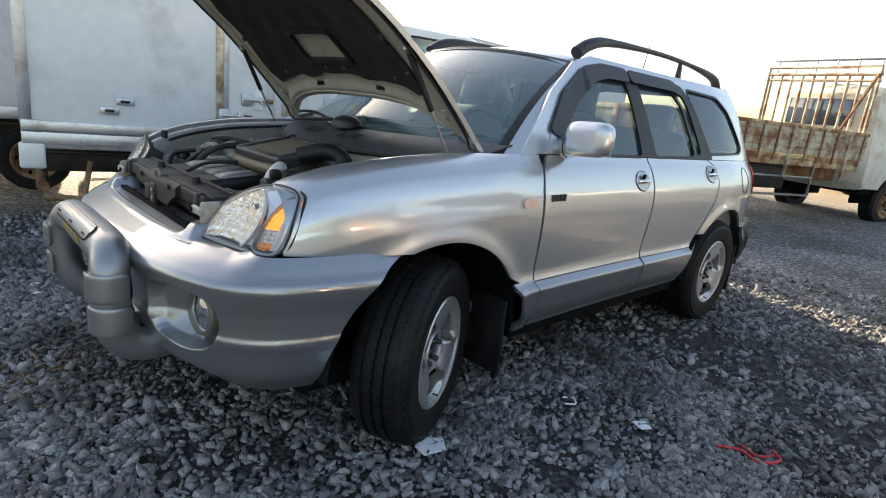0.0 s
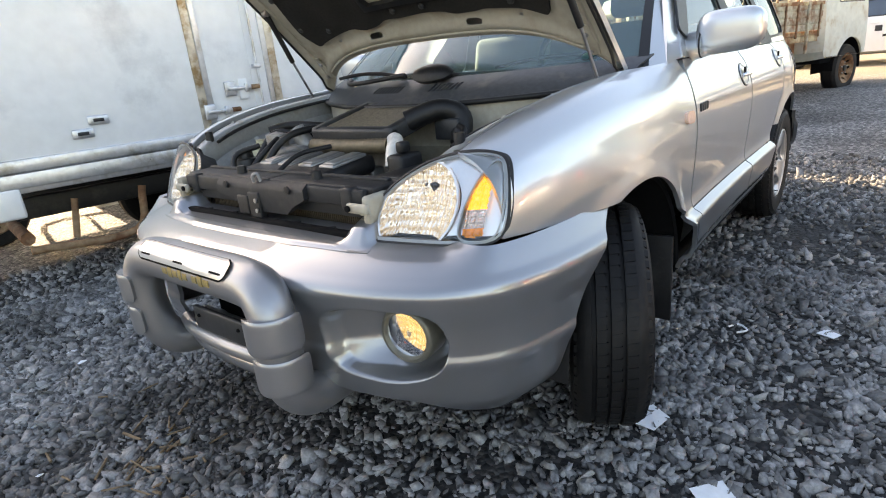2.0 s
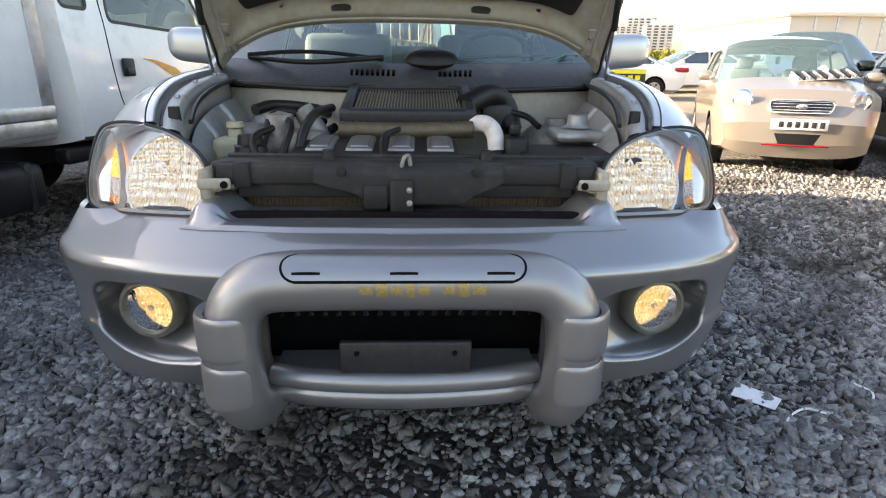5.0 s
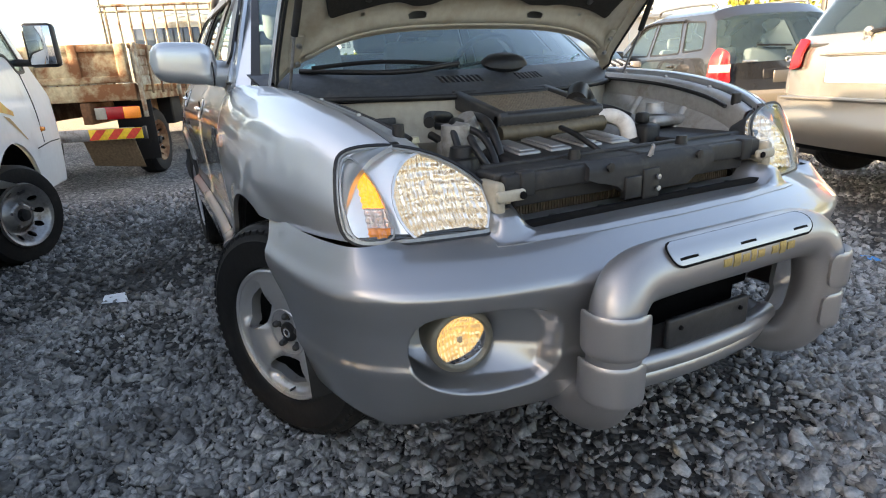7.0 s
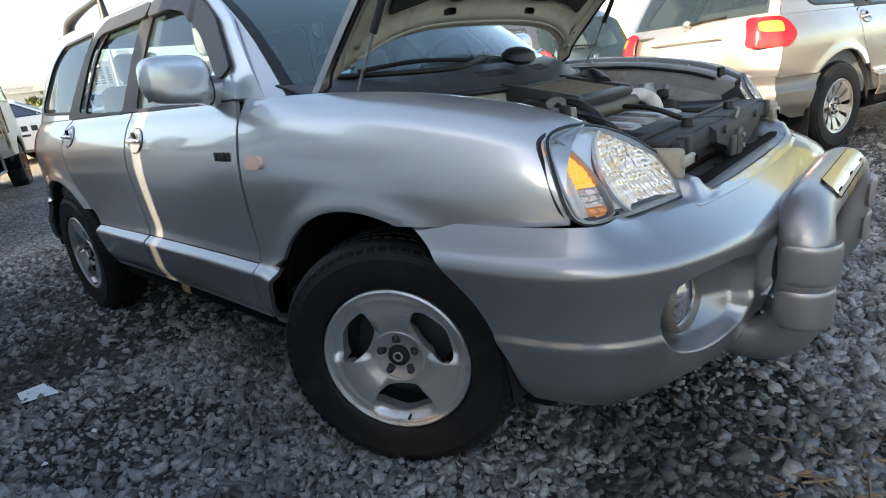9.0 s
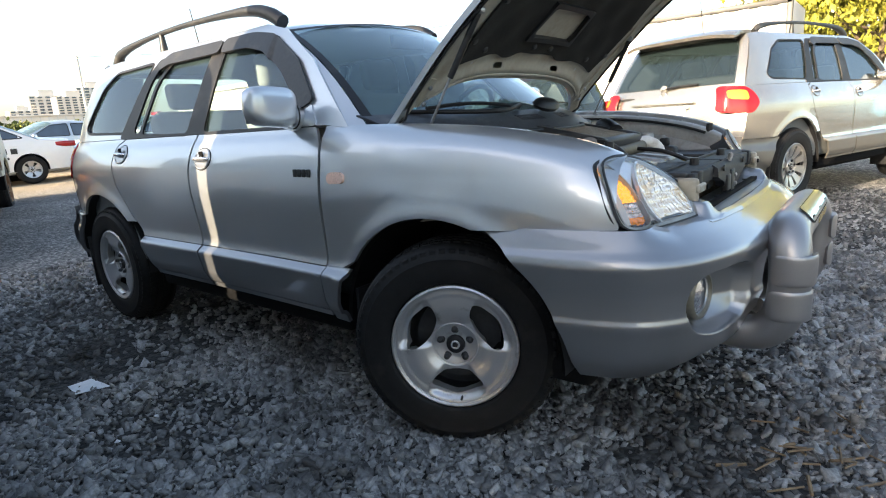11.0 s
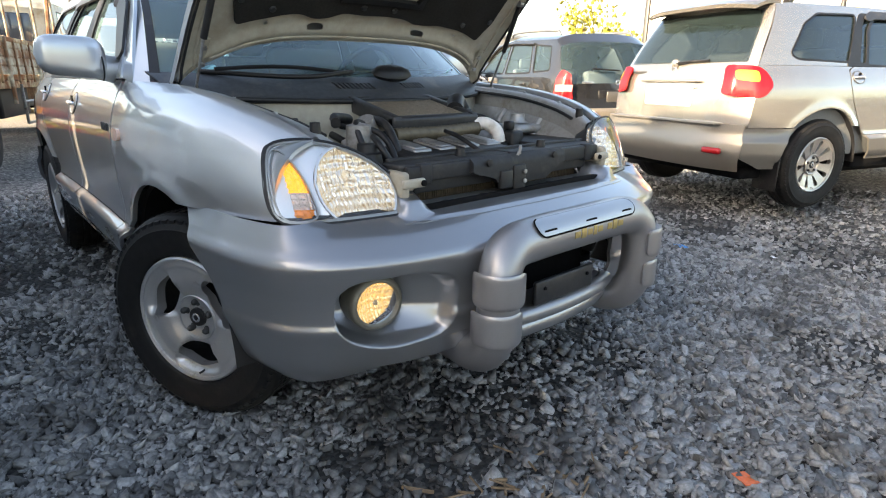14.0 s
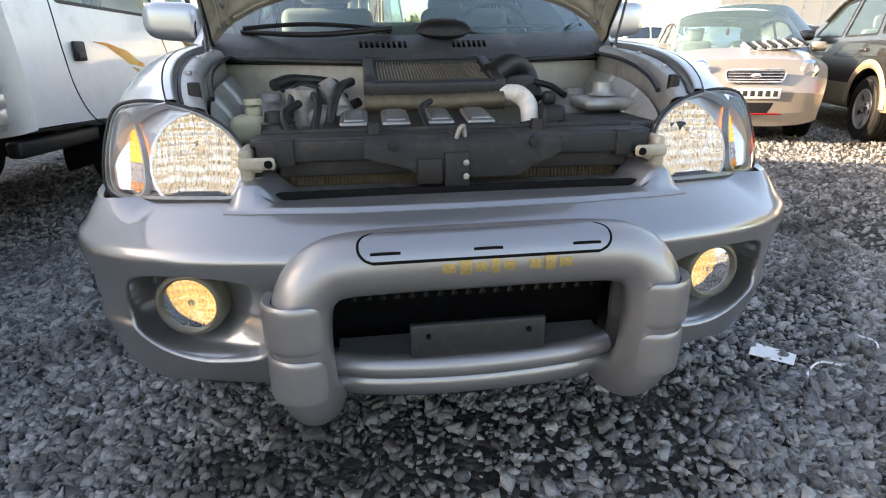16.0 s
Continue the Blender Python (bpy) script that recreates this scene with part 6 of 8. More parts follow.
# ---- other vehicles ----
def shell(thing_ob, prof, hw, belt, tumble, arches, windows, paint, ends=(0.25, 0.25), screens=(), low=None, low_z=0.0, pane="sideglass", round_off=0.05, seams=()):
    """A vehicle's skin from its side outline (x, z), clockwise from the lower front; it looks along +x."""
    prof = np.array(prof, float)
    x0, x1 = prof[:, 0].min(), prof[:, 0].max()

    def wy(x, z):
        e = np.clip((x - x0) / ends[0], 0, 1), np.clip((x1 - x) / ends[1], 0, 1)
        w = hw * (1 - 0.16 * (1 - e[0]) ** 2.2 - 0.16 * (1 - e[1]) ** 2.2)
        bulge = 0.03 * np.sin(np.clip((z - 0.3) / (belt - 0.3), 0, 1) * np.pi)
        return w - 0.03 + bulge - tumble * np.maximum(z - belt, 0)
    f = minus(polygon(prof, -round_off), *[circle(*a) for a in arches])
    wins = [polygon(rounded(w, 0.04), 0.008) for w in windows]
    nx, nz = int((x1 - x0) / 0.035), int((prof[:, 1].max() - prof[:, 1].min()) / 0.03)
    gx, gz = np.linspace(x0, x1, nx), np.linspace(prof[:, 1].min(), prof[:, 1].max(), nz)
    for sg, fl in ((1, lambda s: s), (-1, flip)):
        if low:
            part("side_panel", fl(sheet(gx, gz, minus(both(f, lambda x, z: low_z - z), *wins), lambda x, z: (x, wy(x, z), z), (0, 1, 0), 0.012)), paint, thing_ob)
            part("side_cladding", fl(sheet(gx, gz, both(f, lambda x, z: z - low_z), lambda x, z: (x, wy(x, z) + 0.012, z), (0, 1, 0), 0.012)), low, thing_ob)
        else:
            part("side_panel", fl(sheet(gx, gz, minus(f, *wins), lambda x, z: (x, wy(x, z), z), (0, 1, 0), 0.012)), paint, thing_ob)
        for w in windows:
            part("side_window", fl(sheet(np.linspace(min(p[0] for p in w) - 0.03, max(p[0] for p in w) + 0.03, 24), np.linspace(min(p[1] for p in w) - 0.03, max(p[1] for p in w) + 0.03, 16), polygon(rounded(w, 0.04), 0.01), lambda x, z: (x, wy(x, z) - 0.008, z), (0, 1, 0))), pane, thing_ob)
            part("window_seal", fl(sheet(np.linspace(min(p[0] for p in w) - 0.04, max(p[0] for p in w) + 0.04, 60), np.linspace(min(p[1] for p in w) - 0.04, max(p[1] for p in w) + 0.04, 44), minus(polygon(rounded(w, 0.04), 0.014), polygon(rounded(w, 0.04), -0.008)), lambda x, z: (x, wy(x, z) + 0.003, z), (0, 1, 0), 0.006)), "black", thing_ob)
        for s in seams:
            part("door_seam", fl(tube([(x, float(wy(x, z)) + 0.001, z) for x, z in s], 0.004, 5, 24)), "dark", thing_ob)
        for cx, cz, r in arches:
            part("wheel_well", fl(sheet(np.linspace(-0.1, np.pi + 0.1, 22), np.linspace(hw - 0.4, hw - 0.035, 5), None, lambda t, y: (cx + (r + 0.004) * np.cos(t), y, cz + (r + 0.004) * np.sin(t)), (0, 0, -1))), "dark", thing_ob)
            part("well_wall", fl(sheet(np.linspace(cx - r, cx + r, 10), np.linspace(cz - 0.1, cz + r, 8), circle(cx, cz, r), lambda x, z: (x, hw - 0.4 + 0 * x, z), (0, 1, 0))), "dark", thing_ob)
    # the skin across, run round the outline
    n = len(prof)
    area = np.sum(prof[:, 0] * np.roll(prof[:, 1], -1) - np.roll(prof[:, 0], -1) * prof[:, 1])
    for i in range(n):
        a, b = prof[i], prof[(i + 1) % n]
        mat, nm = paint, "body_skin"
        for k, mm in screens:
            if k == i:
                mat, nm = mm, "window_pane" if "glass" in str(mm) or mm == "windscreen" else "body_skin"
        if low and max(a[1], b[1]) <= low_z + 0.12:
            mat = low
        d = np.array([b[1] - a[1], a[0] - b[0]])
        d = d / (np.linalg.norm(d) + 1e-9) * (1 if area > 0 else -1)
        nrm = lambda j: None
        def corner(j):
            p, c, q = prof[j - 1], prof[j], prof[(j + 1) % n]
            e1, e2 = (c - p) / np.linalg.norm(c - p), (q - c) / np.linalg.norm(q - c)
            v = np.array([e1[1] + e2[1], -e1[0] - e2[0]]) * (1 if area > 0 else -1)
            return v / (np.linalg.norm(v) + 1e-9)
        na, nb = corner(i), corner((i + 1) % n)

        def skin(t, q, a=a, b=b, na=na, nb=nb):
            px, pz = a[0] + (b[0] - a[0]) * t, a[1] + (b[1] - a[1]) * t
            nx_, nz_ = na[0] + (nb[0] - na[0]) * t, na[1] + (nb[1] - na[1]) * t
            k = round_off * (np.abs(q) ** 6) - 0.035 * (1 - q * q)
            y = wy(px - nx_ * round_off, pz - nz_ * round_off) * q
            return px - nx_ * k, y, pz - nz_ * k
        part(nm, sheet(np.linspace(0, 1, max(3, int(np.linalg.norm(b - a) / 0.12) + 2)), np.linspace(-1, 1, 25), None, skin, (d[0], 0, d[1])), mat, thing_ob)
    return wy


def plain_wheels(car, places, radius, half, rims=5, rim="rim", steer=0.0):
    k = radius / 0.358
    for i, x in enumerate(places):
        for sg in (1, -1):
            s = steer if i == 0 else 0
            wheel("", "", pose(x, sg * half, radius * 0.985, 0, 0, (0 if sg > 0 else 180) + s) @ Matrix.Diagonal((k, k, k, 1)), car, rims, rim)


def steel_wheel(car, x, y, radius, steer=0.0, mat="steel", wide=0.2):
    """A truck's wheel with a dished steel disc and a ring of holes; y tells the side."""
    sg = 1 if y > 0 else -1
    R, h = radius, wide / 2
    w = part("wheel", lathe([(R * 0.58, -h * 0.8), (R * 0.72, -h), (R * 0.93, -h * 0.95), (R, -h * 0.6), (R - 0.008, -h * 0.58), (R - 0.008, -h * 0.5), (R, -h * 0.48), (R, h * 0.48), (R - 0.008, h * 0.5), (R - 0.008, h * 0.58), (R, h * 0.6), (R * 0.93, h * 0.95), (R * 0.72, h), (R * 0.62, h * 0.9), (R * 0.60, h * 0.7), (R * 0.56, -h * 0.6)], 48), "rubber", car, "black truck tyre on a steel rim")
    w.matrix_local = pose(x, y, R * 0.985, 0, 0, (0 if sg > 0 else 180) + steer)
    dish = table((0.0, 0.02), (R * 0.22, 0.02), (R * 0.26, 0.0), (R * 0.36, -0.03), (R * 0.5, 0.02), (R * 0.56, 0.05), (R * 0.62, 0.06))
    g = np.linspace(-R * 0.63, R * 0.63, 44)
    f = minus(circle(0, 0, R * 0.62), *[circle(R * 0.45 * math.cos(a), R * 0.45 * math.sin(a), R * 0.06) for a in np.linspace(0, 2 * math.pi, 10, endpoint=False)], circle(0, 0, R * 0.13))
    part("rim_disc", sheet(g, g, f, lambda u, v: (u, h * 0.55 + dish(np.hypot(u, v)), v), (0, 1, 0), 0.02), mat, w)
    part("hub_cap", lathe([(0.0, h * 0.55 + 0.05), (R * 0.11, h * 0.55 + 0.045), (R * 0.14, h * 0.55 + 0.01)], 20), "black", w)
    for a in np.linspace(0.3, 2 * math.pi + 0.3, 5, endpoint=False):
        part("lug_nut", moved(lathe([(0.0, 0.02), (0.011, 0.018), (0.012, 0.0)], 8), pose(R * 0.24 * math.cos(a), h * 0.55 + 0.015, R * 0.24 * math.sin(a))), "steel", w)
    part("axle_inner", lathe([(0.0, -h * 0.3), (R * 0.57, -h * 0.3)], 20), "dark", w)
    return w


TRUCK_TURN = 8.0


def box_truck():
    a = radians(TRUCK_TURN)
    head, left = Vector((math.cos(a), -math.sin(a), 0)), Vector((math.sin(a), math.cos(a), 0))
    o = Vector((2.78, 1.99, 0)) + left * 0.80
    t = thing("box_truck", Matrix.Translation(o) @ pose(0, 0, 0, 0, 0, -TRUCK_TURN), "white box truck with orange decal on its cab door", "truck")
    prof = [(1.20, 0.36), (0.45, 0.36), (-0.48, 0.60), (-1.22, 0.62), (-1.23, 0.70), (-1.25, 1.30), (-1.20, 1.92), (-1.13, 1.985), (0.05, 1.99), (0.28, 1.93), (0.84, 1.30), (1.10, 1.08), (1.22, 0.80), (1.22, 0.45)]
    wins = [[(-0.74, 1.385), (-0.70, 1.86), (0.12, 1.87), (0.30, 1.76), (0.66, 1.26), (0.50, 1.25), (0.36, 1.36)], [(-1.15, 1.44), (-1.13, 1.86), (-0.91, 1.86), (-0.93, 1.44)]]
    wy = shell(t, prof, 0.875, 1.36, 0.12, [(0.0, 0.36, 0.44)], wins, "white", (0.05, 0.22), ((9, "windscreen"),), seams=([(-0.82, 1.92), (-0.80, 1.4), (-0.80, 1.1), (-0.76, 0.85), (-0.62, 0.66), (-0.44, 0.60)], [(0.52, 1.24), (0.60, 1.0), (0.62, 0.75)], [(0.45, 0.72), (0.75, 0.74), (1.0, 0.74)]))
    for sg, fl in ((-1, flip), (1, lambda s: s)):
        d = part("door_handle", fl(join(block(-0.72, -0.60, 0.875, 0.896, 1.03, 1.15, 0.02))), "black", t, "black door handle")
        part("handle_pull", fl(block(-0.70, -0.62, 0.896, 0.904, 1.04, 1.085, 0.008)), "greyplastic", d)
        part("side_blinker", fl(block(0.60, 0.67, 0.86, 0.892, 0.83, 0.865, 0.012)), "amber", t, "orange side blinker")
        arm = part("door_mirror", fl(block(0.55, 0.64, 0.92, 1.12, 1.28, 1.58, 0.03)), "black", t, "tall black door mirror with chrome back")
        part("mirror_back", fl(block(0.63, 0.67, 0.925, 1.115, 1.29, 1.57, 0.02)), "chrome", arm)
        part("mirror_glass", fl(block(0.545, 0.553, 0.94, 1.10, 1.30, 1.56, 0.002)), "mirrorglass", arm)
        part("mirror_stay", fl(tube([(0.58, 0.80, 1.32), (0.58, 0.95, 1.31)], 0.025, 8)), "black", arm)
        part("step_sill", fl(block(-1.26, -0.48, 0.70, 0.80, 0.50, 0.60, 0.02)), "black", t)
    dec1 = [(-0.50, 1.155), (-0.30, 1.145), (-0.05, 1.09), (0.08, 1.02), (0.18, 0.985), (0.12, 1.01), (0.16, 0.965), (0.02, 0.99), (-0.06, 1.0), (-0.20, 1.07), (-0.32, 1.125)]
    dec2 = [(-0.04, 0.98), (0.06, 0.96), (0.30, 0.80), (0.28, 0.80), (0.10, 0.90)]
    for sg, fl in ((-1, flip),):
        part("flame_decal", fl(sheet(np.linspace(-0.55, 0.25, 60), np.linspace(0.9, 1.2, 34), polygon(dec1), lambda x, z: (x, wy(x, z) + 0.003, z), (0, 1, 0))), "orange", t, "orange flame decal")
        part("tail_decal", fl(sheet(np.linspace(-0.08, 0.34, 40), np.linspace(0.78, 1.0, 26), polygon(dec2), lambda x, z: (x, wy(x, z) + 0.003, z), (0, 1, 0))), "browndecal", t)
    part("cab_seat", block(-0.7, -0.5, -0.7, 0.7, 0.8, 1.65, 0.06), "seat", t)
    part("cab_wheel", moved(tube([(0.2 * math.cos(b), 0.0, 0.2 * math.sin(b)) for b in np.linspace(0, 2 * math.pi, 30)], 0.016, 8, 0, False), pose(0.18, 0.36, 1.42, 0, 0, 90) @ pose(0, 0, 0, -50, 0, 0)), "dash", t)
    # chassis, tank, wheels
    for y in (-0.38, 0.38):
        part("chassis_rail", block(-3.6, 0.6, y - 0.04, y + 0.04, 0.46, 0.60, 0.01), "black", t)
    part("fuel_tank", block(-1.98, -1.45, -0.80, -0.45, 0.28, 0.56, 0.06), "black", t, "black fuel tank")
    for x in (-1.86, -1.58):
        part("tank_strap", block(x - 0.02, x + 0.02, -0.806, -0.444, 0.274, 0.566, 0.06), "greyplastic", t)
    steel_wheel(t, 0.02, -0.76, 0.335, -27)
    steel_wheel(t, 0.02, 0.72, 0.335, -27)
    for y in (-0.70, 0.70):
        steel_wheel(t, -2.45, y, 0.31, 0, "rust")
    part("mud_flap", block(-2.04, -2.025, -0.82, -0.5, 0.16, 0.62, 0.004), "black", t)
    part("rear_guard", tube([(-3.6, -0.75, 0.40), (-3.6, 0.75, 0.40)], 0.04, 8), "rust", t)
    part("under_strut", join(tube([(-2.9, -0.7, 0.58), (-3.0, -0.72, 0.30), (-3.6, -0.72, 0.32)], 0.025, 8, 12), tube([(-3.3, -0.7, 0.58), (-3.35, -0.72, 0.34)], 0.02, 8)), "rust", t)
    # cargo box
    X0, X1, Y, Z0, Z1 = -3.70, -1.355, 0.84, 0.80, 2.62
    part("box_floor", block(X0, X1, -Y + 0.01, Y - 0.01, Z0 - 0.12, Z0, 0.006), "alu", t)
    part("box_roof", block(X0, X1, -Y, Y, Z1, Z1 + 0.05, 0.02), "alu", t)
    part("box_front", block(X1 - 0.03, X1, -Y, Y, Z0, Z1, 0.005), "boxwhite", t)
    part("box_rear", block(X0, X0 + 0.03, -Y, Y, Z0, Z1, 0.005), "boxwhite", t)
    part("box_far_side", block(X0, X1, Y - 0.03, Y, Z0, Z1, 0.005), "boxwhite", t)
    # the near side: panels between posts, with a side door
    cuts = [X0 + 0.06, -2.42, -2.04, -1.86, X1 - 0.07]
    for i, (p, q) in enumerate(zip(cuts[:-1], cuts[1:])):
        pan = part("side_panel", block(p, q, -Y, -Y + 0.03, Z0 + 0.07, Z1 - 0.06, 0.004), "boxwhite", t, "white cargo box panel")
    for p, wd, mt in ((X0 + 0.03, 0.07, "alu"), (-2.425, 0.055, "galv"), (-2.375, 0.04, "alu"), (-1.855, 0.06, "galv"), (-1.905, 0.04, "alu"), (X1 - 0.04, 0.09, "alu")):
        part("box_post", block(p - wd / 2, p + wd / 2, -Y - 0.010, -Y + 0.02, Z0 + 0.05, Z1, 0.004), mt, t, "metal corner post")
    part("side_rail_upper", block(X0, X1, -Y - 0.014, -Y + 0.03, Z0 + 0.0, Z0 + 0.075, 0.008), "alu", t, "aluminium floor rail")
    part("side_rail_lower", block(X0, X1, -Y - 0.006, -Y + 0.03, Z0 - 0.09, Z0 - 0.004, 0.006), "alu", t)
    for i in range(8):
        part("rail_rivet", moved(lathe([(0.0, 0.004), (0.006, 0.003), (0.007, 0.0)], 8), pose(X0 + 0.2 + 0.33 * i, -Y - 0.006, Z0 - 0.045, 0, 0, 180)), "alu", t)
    for z, x, L in ((1.0, -2.41, 0.20), (1.14, -2.24, 0.20)):
        la = part("door_latch", join(block(x, x + L, -Y - 0.035, -Y - 0.014, z - 0.012, z + 0.012, 0.006), block(x - 0.02, x + 0.06, -Y - 0.025, -Y + 0.0, z - 0.05, z + 0.05, 0.008), block(x + 0.12, x + 0.15, -Y - 0.04, -Y + 0.0, z - 0.03, z + 0.03, 0.006)), "alu", t, "metal bar latch")
        part("latch_grip", moved(tube([(0, 0, -0.03), (0, 0, 0.03)], 0.016, 8), pose(x + L, -Y - 0.03, z, 0, 90, 0)), "rust", la)
    lp = part("latch_plate", block(-2.16, -2.09, -Y - 0.02, -Y + 0.0, 1.06, 1.20, 0.02), "boxwhite", t)
    part("door_rod", tube([(-2.0, -Y - 0.03, 0.98), (-2.0, -Y - 0.03, 2.4)], 0.009, 8), "alu", t)
    for z in (1.28, 1.75, 2.2):
        part("rod_guide", block(-2.03, -1.97, -Y - 0.045, -Y + 0.0, z - 0.015, z + 0.015, 0.006), "alu", t)
    for x, z in ((-3.08, 1.04), (-3.18, 0.97)):
        c = part("side_catch", block(x - 0.06, x + 0.06, -Y - 0.022, -Y, z - 0.028, z + 0.028, 0.01), "alu", t)
        part("catch_slot", block(x - 0.03, x + 0.03, -Y - 0.028, -Y - 0.02, z - 0.01, z + 0.01, 0.004), "greyplastic", c)
    part("corner_foot", join(block(X0 - 0.02, X0 + 0.13, -Y - 0.01, -Y + 0.03, Z0 - 0.26, Z0 - 0.08, 0.02)), "white", t)
    return t


TRUCK = box_truck()
# copy added beyond the first truck to widen the shade over the yard
BACK_TRUCK = copy_thing(TRUCK, Matrix.Translation((-2.95, 5.4, float(ground_z(-1.0, 5.4)))) @ pose(0, 0, 0, 0, 0, 176))
tagged(BACK_TRUCK, "second white box truck added beyond the first to cast shade")


def flatbed_truck():
    t = thing("flatbed_truck", Matrix.Translation((5.12, 1.14, float(ground_z(6.5, 1.2)))) @ pose(0, 0, 0, 0, 0, -19) @ Matrix.Diagonal((0.94, 0.94, 0.94, 1)), "old flatbed truck with rusty drop-side bed and rack", "truck")
    W, L, z0, z1 = 2.05, 4.75, 1.12, 1.56   # the bed's near corner is the origin; it runs along +x and +y
    part("bed_floor", block(0, L, 0.02, W, z0 - 0.07, z0, 0.01), "bedrust", t)
    part("bed_beam", block(0.0, L, 0.03, 0.10, z0 - 0.17, z0 - 0.07, 0.01), "bedrust", t)
    part("rear_beam", block(-0.03, 0.06, 0.02, W, z0 - 0.16, z0 + 0.02, 0.012), "bedrust", t, "rusted rear beam")
    gate = part("tail_gate", block(-0.025, 0.015, 0.04, W - 0.04, z0 + 0.03, z1, 0.008), "bedrust", t, "rust-stained steel tail gate")
    for y in (0.10, 0.58, 1.05, 1.52, W - 0.10):
        part("gate_rib", block(-0.055, -0.02, y - 0.05, y + 0.05, z0 + 0.03, z1, 0.01), "bedrust", gate)
    for z in (z0 + 0.07, z1 - 0.045):
        part("gate_rail", block(-0.05, -0.02, 0.05, W - 0.05, z - 0.035, z + 0.035, 0.01), "bedrust", gate)
    for y0 in (0.0, W - 0.02):
        s = part("side_board", block(0.03, L, y0 - 0.005, y0 + 0.025, z0 + 0.02, z1 - 0.04, 0.006), "bedwood", t, "weathered plank drop side")
        for k in range(4):
            z = z0 + 0.05 + 0.105 * k
            part("plank", block(0.04, L - 0.01, y0 - 0.018, y0 - 0.004, z - 0.045, z + 0.045, 0.005), "bedwood", s)
        for k in range(14):
            x = 0.08 + 0.35 * k
            part("stake", block(x - 0.018, x + 0.018, y0 - 0.035, y0 - 0.012, z0 - 0.10, z1 - 0.02, 0.005), "rust", s)
        part("top_rail", block(0.0, L, y0 - 0.03, y0 + 0.03, z1 - 0.05, z1 + 0.005, 0.01), "bedrust", s)
    for x in (0.02, 1.45, 2.85, 4.25):
        part("bed_post", block(x - 0.03, x + 0.03, -0.05, -0.012, z0 - 0.35, z1 + 0.01, 0.008), "bedwood", t)
    # rack behind the cab
    rk = part("rack_frame", join(tube([(L - 0.05, 0.05, z1), (L - 0.05, 0.05, 2.62), (L - 0.05, W - 0.05, 2.62), (L - 0.05, W - 0.05, z1)], 0.03, 6), tube([(L - 0.05, 0.02, 2.50), (L - 0.05, W - 0.02, 2.50)], 0.03, 6), tube([(L - 0.05, 0.02, 2.40), (L - 0.05, W - 0.02, 2.40)], 0.025, 6)), "bedwood", t, "pale steel rack with upright bars")
    for y in np.linspace(0.12, W - 0.12, 10):
        part("rack_bar", tube([(L - 0.05, y, z0), (L - 0.05, y, 2.5)], 0.022, 6), "bedwood", rk)
    part("rack_top", join(tube([(L + 0.1, 0.0, 2.55), (L + 0.1, 0.02, 2.76), (L + 0.1, W, 2.76)], 0.018, 6), *[tube([(L + 0.1, y, 2.55), (L + 0.1, y, 2.76)], 0.014, 6) for y in np.linspace(0.15, W - 0.1, 6)]), "steel", rk)
    part("rack_brace", tube([(L - 0.75, 0.03, z1), (L - 0.1, 0.05, 2.5)], 0.028, 6), "rust", rk)
    # cab
    cab = [(L + 2.05, 0.62), (L + 0.30, 0.62), (L + 0.24, 0.75), (L + 0.22, 2.20), (L + 0.35, 2.36), (L + 1.55, 2.38), (L + 1.85, 1.55), (L + 2.08, 1.25)]
    holder = part("cab", block(L + 0.4, L + 1.9, 0.14, W - 0.14, 0.55, 0.64, 0.02), "dark", t, "greyish-white truck cab")
    holder.location.y = 0
    em = new("cab_shell")
    em.parent = t
    em.location = (0, W / 2, 0)
    shell(em, cab, 0.98, 1.5, 0.08, [(L + 1.25, 0.45, 0.50)], [[(L + 0.72, 1.55), (L + 0.74, 2.2), (L + 1.45, 2.2), (L + 1.66, 1.55)]], "greywhite", (0.05, 0.4), ((5, "windscreen"), ), round_off=0.04)
    back = part("rear_cab_window", join(block(L + 0.16, L + 0.21, 0.42, W - 0.42, 1.66, 2.12, 0.03)), "farblue", em, "dark rear cab window")
    back.location.y = -W / 2
    part("cab_lining", block(L + 0.5, L + 0.62, 0.4, 0.9, 1.5, 2.0, 0.03), "seat", t)
    # running gear
    for y in (0.55, W - 0.55):
        part("chassis_rail", block(-0.1, L + 1.8, y - 0.05, y + 0.05, 0.72, 0.95, 0.01), "rust", t)
    for x, ys in ((L + 1.25, (0.20, W - 0.20)), (1.05, (0.32, W - 0.32))):
        for y in ys:
            w = steel_wheel(t, x, 1.0 if y > 1 else -1.0, 0.42, 0, "rust", 0.26)
            w.location.y = y
    for y in (0.03, W - 0.55):
        part("mud_flap", block(0.42, 0.435, y, y + 0.42, 0.25, 0.98, 0.004), "black", t, "black rubber mud flap")
    bb = part("rear_bumper", block(-0.10, -0.05, 0.10, W - 0.35, 0.54, 0.67, 0.008), "steel", t, "bumper bar with warning chevrons")
    part("chevron_sheet", block(-0.106, -0.098, 0.00, 0.57, 0.545, 0.665, 0.002), "chevyellow", bb)
    for k in range(3):
        y = 0.10 + 0.19 * k
        part("chevron_stripe", (np.array([(-0.110, y, 0.55), (-0.110, y + 0.10, 0.55), (-0.110, y, 0.66), (-0.110, y - 0.10, 0.66)]), [(0, 1, 2, 3)]), "chevred", bb, smooth=0)
    part("bumper_end", block(-0.11, -0.05, -0.03, 0.005, 0.535, 0.675, 0.006), "greyplastic", bb)
    lamp = part("tail_lamp", block(-0.06, 0.0, 0.03, 0.48, 0.76, 0.90, 0.015), "red", t, "red and amber tail lamp")
